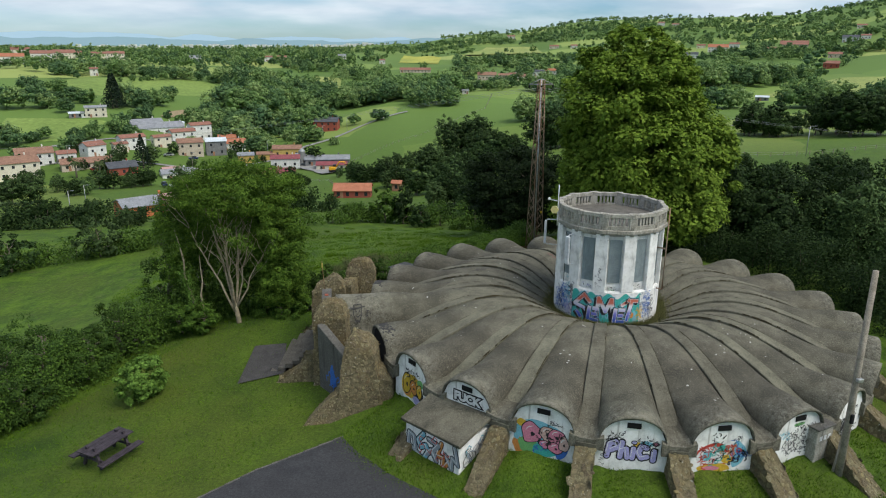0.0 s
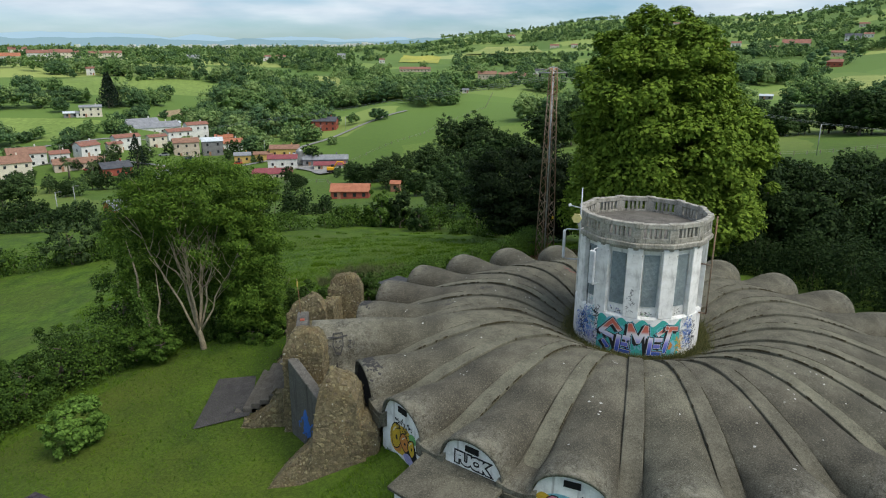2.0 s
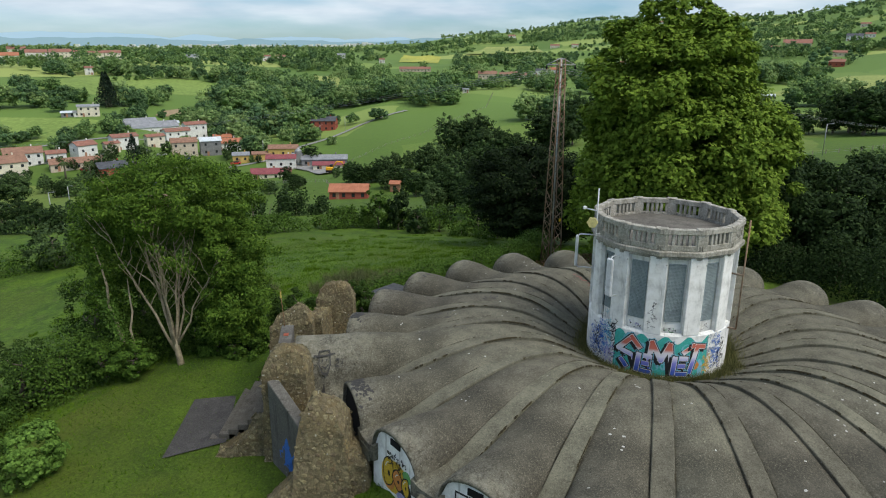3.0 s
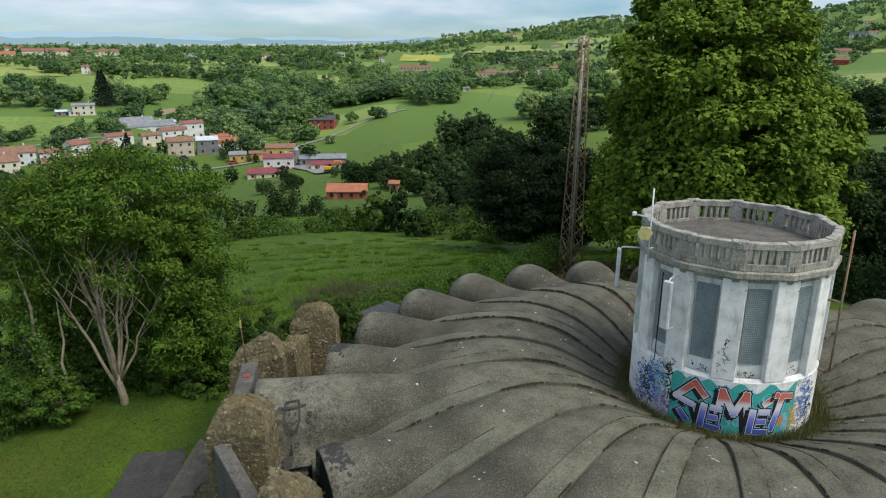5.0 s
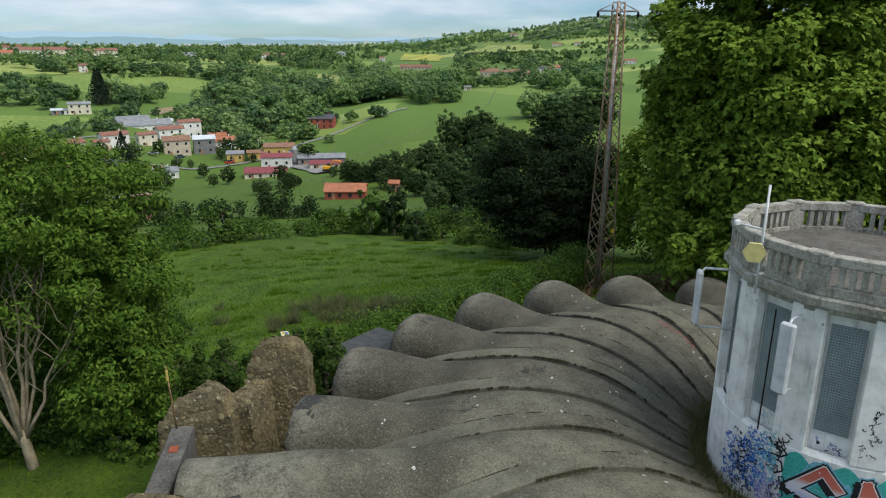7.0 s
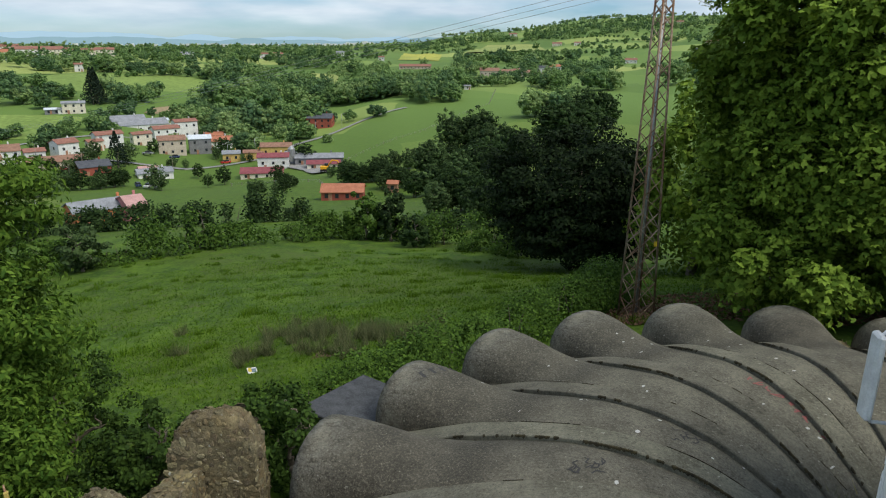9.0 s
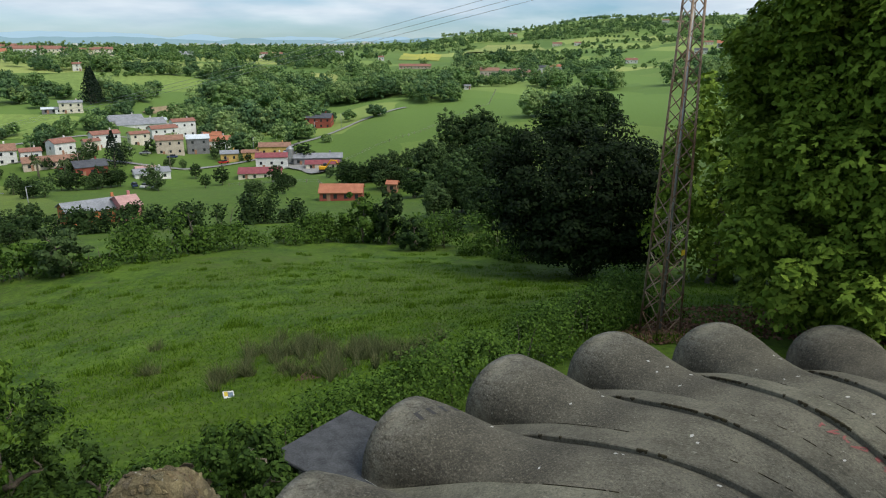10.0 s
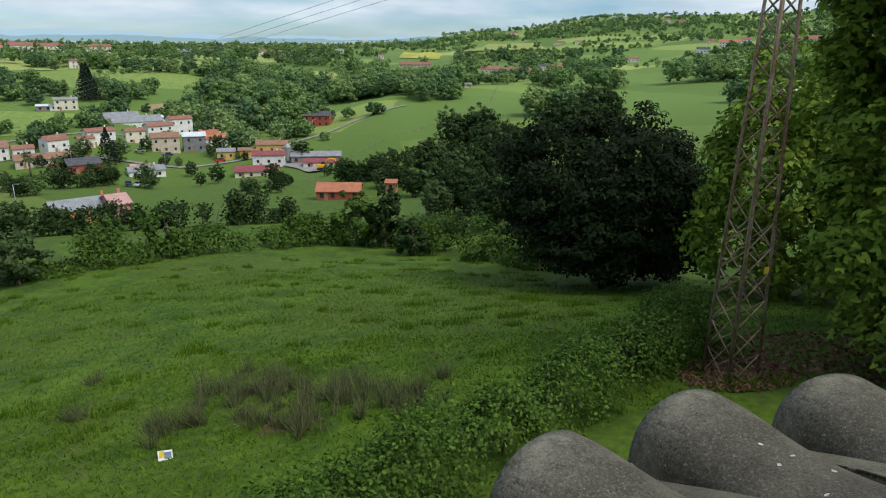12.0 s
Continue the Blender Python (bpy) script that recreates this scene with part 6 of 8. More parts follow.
hedge("hedge", "thick mixed green hedge at the foot of the lawn", [(-19.5, 21), (-18.3, 26), (-16.2, 30), (-13.5, 33.5), (-10.5, 36)], 3.6, 1.9, LEAF_HEDGE, 21, 900, .11)
hedge("brambles", "low dark brambles and tall grass behind the ash tree", [(-12.4, 33.2), (-10.5, 33.7), (-8.2, 34.0), (-6.2, 33.9)], 1.7, .95, LEAF_BUSH, 29, 900, .10)
hedge("hedge", "rough green hedge behind the reservoir", [(-6.4, 34.4), (-4.2, 36.0), (-1.6, 38.0), (.8, 40.3), (2.8, 42.2), (4.6, 44.0), (6.4, 46.0)], 2.0, 1.5, LEAF_HEDGE, 22, 1500, .085, .16)
hedge("hedge", "overgrown hedge at the far edge of the meadow", [(-44, 60), (-33, 64), (-24, 67), (-16, 72), (-9, 78), (-3, 77), (3, 70), (6, 66)], 2.8, 1.7, LEAF_HEDGE, 23, 260, .24)
hedge("undergrowth", "dark tangled undergrowth behind the reservoir", [(15.6, 43.2), (18.6, 41), (21, 37.6), (22.4, 33.5), (22.6, 28), (21.6, 22.5)], 3.4, 2.3, LEAF_DARK, 26, 900, .13)
hedge("undergrowth", "tall dark bushes under the trees", [(19, 46), (24, 42), (27.6, 36), (28, 27), (27, 20)], 4.0, 3.2, LEAF_DARK, 27, 600, .16)
hedge("hedge", "dark hedge across the lower field", [(-66, 84), (-46, 84), (-30, 90), (-14, 96)], 3.0, 2.2, LEAF_DARK, 24, 130, .36)
for k, (x, y, h, rad, lf) in enumerate(((-24.2, 65.5, 3.2, 1.7, LEAF_MID), (-18.4, 72, 3.2, 1.2, LEAF_DARK), (-27.5, 67, 2.4, 1.6, LEAF_HEDGE), (-33, 63, 3.6, 2.2, LEAF_MID), (-4.4, 76, 4.2, 1.3, LEAF_DARK),
                                        (-6.6, 77, 3.8, 1.8, LEAF_HEDGE), (-40, 60, 3.6, 2.5, LEAF_DARK), (-2.2, 72.5, 2.6, 1.2, LEAF_DARK), (-21, 29.5, 3.0, 1.9, LEAF_DARK), (-17.5, 25.4, 2.0, 1.5, LEAF_DARK), (-18.8, 28.8, 3.4, 1.9, LEAF_DARK), (-16.4, 28.6, 2.4, 1.5, LEAF_DARK), (-16, 31, 2.6, 1.6, LEAF_DARK), (-13.2, 36.2, 4.4, 2.0, LEAF_DARK), (-12.4, 33.6, 1.8, 1.3, LEAF_DARK), (-9.6, 34.8, 1.7, 1.2, LEAF_DARK), (-22.5, 26.5, 2.6, 1.9, LEAF_DARK),
                                        (-19.5, 23, 2.4, 1.8, LEAF_DARK), (-14.6, 34.5, 4.4, 1.5, LEAF_DARK), (-9, 36.5, 2.6, 1.6, LEAF_DARK), (-6.2, 34.5, 2.0, 1.0, LEAF_DARK), (-3.4, 34.6, 2.2, .9, LEAF_DARK))):
    mid_tree("bush", "bushy green shrub in the hedge line", x, y, h, rad, LEAF_BUSH if y < 50 else lf, 340 + k, 60 if y < 50 else 40, 130 if y < 50 else 60, .10 if y < 50 else .28, .0, "hedge shrubs")
# round laurel on the lawn
_z = ground(-12.3, 25.3)
hero_tree("laurel_bush", "round bright green laurel bush on the lawn", None, limb_strokes(random.Random(3), (-12.3, 25.3, _z), 1.0, .5, .05, 5, .1, 1),
          [(130, 60, (.95, .95, .9), (-12.3, 25.3, _z + .9), .75, .11)], LEAF_LAUREL, .12, BARK, 15)


# ---- lattice mast and lines ----
def lattice_mast():
    root = thing("lattice_mast", "tall rusty galvanised steel lattice mast carrying power lines", "pylon")
    bx, by = 6.12, 43.0
    zb, H = ground(6.12, 43.0) - .1, 10.9
    hw = lambda t: 0.40 * (1 - t) + 0.15 * t
    corner = lambda k, t: Vector((bx + (1, 1, -1, -1)[k] * hw(t), by + (1, -1, -1, 1)[k] * hw(t), zb + H * t))
    rot0 = Matrix.Translation((bx, by, 0)) @ pose(0, 0, 0, 0, 0, 20) @ Matrix.Translation((-bx, -by, 0))
    for k in range(4):
        part("leg", tube_mesh("leg", [rod(rot0 @ corner(k, 0), rot0 @ corner(k, 1), .036)], RUST, 4), None, root)
    ts = [0]
    while ts[-1] < .985:
        ts.append(min(1, ts[-1] + (hw(ts[-1]) * 1.65) / H))
    for f in range(4):
        S = []
        for i, (a, b) in enumerate(zip(ts, ts[1:])):
            p, q = (f, (f + 1) % 4) if i % 2 == 0 else ((f + 1) % 4, f)
            S.append(rod(rot0 @ corner(p, a), rot0 @ corner(q, b), .016))
            if a < .3 or i % 5 == 0:
                S.append(rod(rot0 @ corner(q, a), rot0 @ corner(p, b), .016))
        for st in S:
            part("brace", tube_mesh("brace", [st], RUST, 4), None, root)
    zt = zb + H
    arm = [rod((bx - .75, by - .15, zt - .28), (bx + .75, by + .15, zt - .28), .035), rod((bx, by, zt + .05), (bx - .75, by - .15, zt - .28), .02),
           rod((bx, by, zt + .05), (bx + .75, by + .15, zt - .28), .02), rod((bx - .2, by, zt), (bx + .2, by, zt), .03)]
    part("crossarm", tube_mesh("crossarm", arm, GALV, 5), None, root)
    for dx in (-.75, 0, .75):
        part("insulator", tube_mesh("insulator", [([(bx + dx, by + dx * .2, zt - .3), (bx + dx, by + dx * .2, zt - .42), (bx + dx, by + dx * .2, zt - .5)], [.03, .06, .03])], DARK, 6), None, root)
    part("warning_plate", box(bx + .33, by - .30, zb + 2.6, .12, .01, .16, 20, .002), plain("yellow_plate", (.6, .42, .02)), root, "yellow warning plate")
    part("cable", tube_mesh("cable", [rod((bx, by, zb + .2), (bx, by, zt), .045)], GALV, 6), None, root)
    return bx, by, zt


_mx, _my, _mz = lattice_mast()
wires = thing("power_line", "thin overhead power lines", "cable")
for dx in (-.75, 0, .75):
    for ex, ey, ez in ((-99, 144, -6.5), (92, 123, 0.5)):
        pts = []
        for i in range(15):
            t = i / 14
            pts.append((_mx + dx + (ex - _mx) * t, _my + dx * .2 + (ey - _my) * t, _mz - .5 + (ez - _mz) * t - 4 * 1.2 * t * (1 - t)))
        part("wire", tube_mesh("wire", [(pts, [.007] * 15)], GALV, 4), None, wires)

for _px, _py, _pz in ((-99, 144, -6.5), (92, 123, 0.5)):
    far_pole = thing("line_pole", "grey wooden power-line pole in the fields", "pole")
    part("shaft", tube_mesh("shaft", [rod((_px, _py, ground(_px, _py) - .5), (_px, _py, _pz + .3), .12)], POLEWOOD), None, far_pole)
    part("crossarm", box(_px, _py, _pz, 1.8, .12, .12), POLEWOOD, far_pole)

pole = thing("wooden_pole", "leaning weathered grey wooden pole with fittings", "pole")
part("shaft", tube_mesh("shaft", [([(12.62, 18.5, .9), (12.66, 18.62, 4.5), (12.70, 18.78, 8.3)], [.115, .10, .085])], POLEWOOD, 12), None, pole)
part("fitting", box(12.68, 18.5, 4.9, .18, .12, .10, 10), GALV, pole)
part("fitting", box(12.66, 18.46, 3.6, .10, .08, .3, 10), DARK, pole)
part("stay", tube_mesh("stay", [rod((12.42, 18.6, .9), (12.62, 18.62, 3.4), .045)], POLEWOOD, 8), None, pole)

cabinet = thing("meter_cabinet", "grey metal meter cabinet with labels against the wall", "cabinet", pose(12.2, 19.2, 1.25, 0, 0, 28))
part("body", box(0, 0, .85, .8, .4, 1.7, 0, .02), PARAPET, cabinet)
part("cap", box(0, 0, 1.72, .9, .5, .06, 0, .01), GREYCON, cabinet)
for _k in (-.2, 0, .2):
    part("label_plate", box(_k, -.205, 1.36, .12, .012, .16, 0, .002), ANTENNA, cabinet)
rock = thing("flat_stone", "pale flat stone slab lying on the asphalt", "stone", pose(.1, 18.95, ground(.1, 18.95) + .05, 0, 0, 20))
_bm = bmesh.new()
bmesh.ops.create_icosphere(_bm, subdivisions=2, radius=.32, matrix=Matrix.Diagonal((1.3, .8, .22, 1)))
part("slab", _bm, GREYCON, rock, smooth=True)

# ---- lawn, asphalt, picnic table ----
draped("asphalt", [(-10.5, 14.5), (-7.8, 18.2), (-6.2, 19.75), (-3.35, 21.75), (-2.4, 20.6), (-1.2, 20.4), (1.0, 18.6), (2.4, 14)], ASPHALT, 0.035, "dark asphalt forecourt with pale kerb line", "asphalt", 0.5)
kerb = thing("kerb", "pale worn concrete edging along the asphalt", "kerb")
for (x0, y0), (x1, y1) in (((-10.5, 14.5), (-7.8, 18.2)), ((-7.8, 18.2), (-6.2, 19.75)), ((-6.2, 19.75), (-3.35, 21.75)), ((-3.35, 21.75), (-2.4, 20.6))):
    n = max(1, int(math.hypot(x1 - x0, y1 - y0) / .5))
    for i in range(n):
        t = (i + .5) / n
        x, y = x0 + (x1 - x0) * t, y0 + (y1 - y0) * t
        part("kerb_stone", box(x, y, ground(x, y) + .0, math.hypot(x1 - x0, y1 - y0) / n - .015, .07, .10, math.degrees(math.atan2(y1 - y0, x1 - x0)), .008), GREYCON, kerb)
table = thing("picnic_table", "dark-stained wooden picnic table with benches on the lawn", "picnic table", pose(-11.75, 20.95, ground(-11.75, 20.95), 0, 0, 66))
for i in range(4):
    part("tabletop_plank", box(0, -.285 + .19 * i, .74, 1.75, .175, .05, 0, .006), WOOD, table)
for sgn in (-1, 1):
    for i in range(2):
        part("bench_plank", box(0, sgn * (.62 + .15 * i), .44, 1.75, .135, .045, 0, .006), WOOD, table)
    for sx in (-.6, .6):
        part("leg", box(sx, sgn * .42, .36, .09, .10, .80, 0, .005), WOOD, table, m=pose(0, 0, 0, sgn * 18, 0, 0) @ pose(0, 0, 0))
for sx in (-.6, .6):
    part("crossbeam", box(sx, 0, .40, .05, 1.5, .10, 0, .005), WOOD, table)
    part("crossbeam", box(sx, 0, .69, .05, .76, .08, 0, .005), WOOD, table)

# ---- meadow details ----
def scatter(rng, n, cx, cy, rx, ry, rot_deg=0.0):
    a, q = rng.uniform(0, 2 * np.pi, n), np.sqrt(rng.uniform(0, 1, n))
    u, v = rx * q * np.cos(a), ry * q * np.sin(a)
    c, s = math.cos(radians(rot_deg)), math.sin(radians(rot_deg))
    x, y = cx + u * c - v * s, cy + u * s + v * c
    return np.column_stack([x, y, land(x, y) - .02])


rng = np.random.default_rng(77)
spots = []
for x, y, rx, ry, n in ((-5.3, 45.3, 1.5, .9, 34), (-2.6, 43.9, 1.5, .7, 30), (-1.2, 43.5, .7, .5, 16), (-4.0, 45.0, 1.2, .6, 20), (-6.9, 43.5, .7, .6, 16), (-4.6, 43.1, .9, .4, 10), (-3.0, 42.6, .8, .35, 10), (-9.6, 44.6, .3, .25, 4), (-10.8, 47.5, .35, .25, 4)):
    for _k in range(int(n * .8)):
        spots.append(scatter(rng, int(rng.uniform(25, 110)), x + rng.normal(0, rx * .62), y + rng.normal(0, ry * .62), rng.uniform(.08, .30), rng.uniform(.08, .24)))
tagged(new("rushes", blade_mesh("rushes", np.vstack(spots), .50, .010, RUSH, rng, .42)), "grey-green clumps of rushes in the wet hollow", "rushes", kind="stuff")
draped("mud_patch", [(-4.5, 42.5), (-3.4, 42.5), (-3.0, 43.0), (-3.5, 43.5), (-4.3, 43.3)], LITTER, .012, "small muddy puddle patch among rushes", "mud", .3)
P = np.vstack([scatter(rng, 60000, -6, 51, 19, 15), scatter(rng, 16000, -3, 44, 10, 5), scatter(rng, 26000, -12, 28, 9, 10)])
P = P[(np.hypot(P[:, 0] - CX, P[:, 1] - CY) > 13.2)]
tagged(new("meadow_grass", blade_mesh("meadow_grass", P, .10, .022, BLADE, rng, .9)), "lush uneven meadow grass", "grass", kind="stuff")
P = np.vstack([scatter(rng, 90, x, y, rng.uniform(.2, .9), rng.uniform(.15, .45)) for x, y in zip(rng.uniform(-24, 7, 260), rng.uniform(42, 70, 260))])
P = P[(np.hypot(P[:, 0] - CX, P[:, 1] - CY) > 13.2)]
tagged(new("grass_tufts", blade_mesh("grass_tufts", P, .22, .014, BLADE, rng, .35)), "taller darker grass tussocks in the meadow", "grass", kind="stuff")
sign = thing("dropped_board", "small white and yellow board lying in the grass", "board", pose(-6.24, 41.92, ground(-6.24, 41.92) + .06, 12, 6, 25))
part("board", box(0, 0, 0, .30, .30, .03, 0, .005), plain("white_board", (.7, .7, .66)), sign)
part("yellow_patch", box(-.07, .02, .018, .10, .2, .008, 0, .001), plain("yellow_print", (.6, .45, .05)), sign)
part("dark_patch", box(.05, -.02, .02, .14, .2, .008, 0, .001), plain("blue_grey_print", (.15, .2, .25)), sign)
_lp = np.vstack([scatter(rng, 900, 6.2, 42.9, 1.3, 1.1), scatter(rng, 2600, 10.5, 44.0, 4.6, 2.4)]) + np.array([0, 0, .05])
tagged(new("fallen_leaves", leaf_mesh("fallen_leaves", _lp, .13, LEAF_DRY, rng, up=2.2, shape=.7)), "reddish brown fallen leaves round the mast and trees", "leaf litter", kind="stuff")
draped("bare_soil", [(5.5, 42.2), (6.6, 42.1), (7.0, 43.0), (6.6, 43.8), (5.6, 43.6)], LITTER, .012, "bare brown soil under the mast", "soil", .3)
_q, _d = rng.uniform(10.45, 13.6, 24000), np.radians(rng.uniform(212, 343, 24000))
_x, _y = CX + _q * np.cos(_d), CY + _q * np.sin(_d)
_t2 = np.clip((_q - 9.9) / 3.5, 0, 1)
P = np.column_stack([_x, _y, 2.12 * (1 - _t2) ** 1.25 + land(_x, _y) * (1 - (1 - _t2) ** 1.25) - .03])
tagged(new("bank_grass", blade_mesh("bank_grass", P, .10, .014, BLADE, rng, .6)), "rough tufted grass on the bank by the walls", "grass", kind="stuff")
# grass growing round the tower's foot
a = rng.uniform(0, 2 * np.pi, 15000)
q = 2.30 + np.abs(rng.normal(0, .22, 15000)) * (0.7 + 0.6 * np.sin(3 * a + 1) ** 2)
P = np.column_stack([CX + q * np.cos(a), CY + q * np.sin(a), np.interp(q, [x[0] for x in CREST], [x[1] for x in CREST]) - .04])
tagged(new("roof_grass", blade_mesh("roof_grass", P, .27, .011, TUFT, rng, .45)), "dry and green grass growing round the tower base", "grass", kind="stuff")

# ---- the valley: fields, roads, houses, woods ----
draped("yellow_field", [(-55, 884), (-5, 877), (-2, 1036), (-63, 1160)], YELLOWF, .7, "bright yellow flowering field on the far slope", "field")
draped("earth_cut", [(-159, 389), (-160, 406), (-157, 416), (-153, 424), (-150, 419), (-149, 406), (-153, 395)], EARTH, .3, "bare ochre earth cutting on the hillside", "earth")
draped("hay_field", [(192, 430), (239, 377), (300, 440), (285, 500)], HAYF, .2, "pale yellow-green hayfield", "field")
draped("pasture", [(-212, 318), (-165, 315), (-173, 355), (-225, 356)], LUSHF, .2, "bright green pasture", "field")
draped("pasture", [(-245, 432), (-205, 424), (-226, 495), (-262, 504)], LUSHF, .2, "bright green pasture", "field")
draped("pasture", [(-215, 452), (-160, 476), (-170, 523), (-250, 575)], LUSHF, .2, "bright green pasture", "field")
draped("hay_field", [(32, 1061), (151, 1063), (163, 1223), (80, 1290)], HAYF, 2.0, "pale hayfield on the far slope", "field")
draped("hay_field", [(-97, 513), (-74, 498), (-93, 645), (-126, 691)], HAYF, .2, "pale hayfield beside the wood", "field")


def ribbon(name, path, width, material, lift, label):
    V, F = [], []
    pts = []
    for (x0, y0), (x1, y1) in zip(path, path[1:]):
        n = max(2, int(math.hypot(x1 - x0, y1 - y0) / 6))
        pts += [(x0 + (x1 - x0) * i / n, y0 + (y1 - y0) * i / n) for i in range(n)]
    pts.append(path[-1])
    for i, (x, y) in enumerate(pts):
        a, b = pts[max(i - 1, 0)], pts[min(i + 1, len(pts) - 1)]
        d = Vector((b[0] - a[0], b[1] - a[1])).normalized()
        for s in (-1, 1):
            qx, qy = x - d.y * s * width / 2, y + d.x * s * width / 2
            V.append((qx, qy, ground(qx, qy) + lift))
    F = [(2 * i, 2 * i + 1, 2 * i + 3, 2 * i + 2) for i in range(len(pts) - 1)]
    return tagged(new(name, mesh_of(name, V, F, material)), label, "road", kind="structure")


ribbon("road", [(-190, 262), (-150, 276), (-100, 285), (-74, 305), (-66, 330), (-43, 372), (-20, 400)], 2.2, ROADM, .35, "grey country road through the hamlet")
ribbon("road", [(-178, 305), (-165, 312), (-140, 330), (-128, 352)], 2.4, ROADM, .35, "grey lane between houses")
ribbon("road", [(-66, 296), (-50, 282), (-44, 272)], 9, ROADM, .6, "pale gravel farmyard")

WHITEW = mat("white_render", ((0.62, 0.61, 0.58), (0.78, 0.77, 0.73)), scale=.5, bump=0)
CREAMW = mat("cream_render", ((0.60, 0.54, 0.43), (0.74, 0.68, 0.55)), scale=.5, bump=0)
BEIGE = mat("beige_brick", ((0.46, 0.38, 0.30), (0.58, 0.50, 0.40)), scale=.6, bump=0)
GREYW = mat("dark_grey_wall", ((0.16, 0.16, 0.165), (0.24, 0.24, 0.24)), scale=.6, bump=0)
YELLOWW = mat("ochre_render", ((0.52, 0.34, 0.10), (0.64, 0.44, 0.15)), scale=.5, bump=0)
REDW = mat("red_render", ((0.27, 0.065, 0.045), (0.35, 0.095, 0.065)), scale=.5, bump=0)
ORANGEW = mat("orange_render", ((0.46, 0.15, 0.06), (0.56, 0.21, 0.09)), scale=.5, bump=0)
PINKW = mat("pink_render", ((0.44, 0.17, 0.17), (0.54, 0.23, 0.22)), scale=.5, bump=0)
BRICK = mat("brick_wall", ((0.30, 0.15, 0.09), (0.40, 0.22, 0.14)), scale=1, bump=0)
TILE_RED = mat("red_roof_tile", ((0.22, 0.10, 0.075), (0.32, 0.155, 0.11), (0.25, 0.12, 0.09)), scale=.8, bump=.2)
TILE_ORANGE = mat("orange_roof_tile", ((0.33, 0.125, 0.07), (0.43, 0.175, 0.10)), scale=.8, bump=.2)
TILE_BROWN = mat("brown_roof_tile", ((0.21, 0.115, 0.08), (0.31, 0.18, 0.12)), scale=.8, bump=.2)
TILE_PINK = mat("faded_pink_roof", ((0.42, 0.24, 0.22), (0.52, 0.31, 0.28)), scale=.8, bump=.2)
MAROON = mat("maroon_sheet_roof", ((0.20, 0.055, 0.065), (0.27, 0.085, 0.09)), scale=.6, bump=.1)
SLATE = mat("slate_roof", ((0.06, 0.065, 0.075), (0.10, 0.105, 0.115)), scale=.8, bump=.1)
SHEET = mat("grey_sheet_roof", ((0.20, 0.21, 0.225), (0.30, 0.31, 0.325)), scale=.4, bump=.1)
PALE = mat("pale_sheet_roof", ((0.50, 0.55, 0.58), (0.62, 0.67, 0.70)), scale=.4, bump=.1)
PANE = mat("dark_window_glass", ((0.02, 0.024, 0.028), (0.04, 0.046, 0.05)), scale=1, rough=.15, bump=0)
ROOF_WORD = {"red_roof_tile": "red tiled", "orange_roof_tile": "orange tiled", "brown_roof_tile": "brown tiled", "faded_pink_roof": "faded pink", "maroon_sheet_roof": "maroon sheet",
             "slate_roof": "dark slate", "grey_sheet_roof": "grey sheet", "pale_sheet_roof": "pale sheet"}


HOMES = []


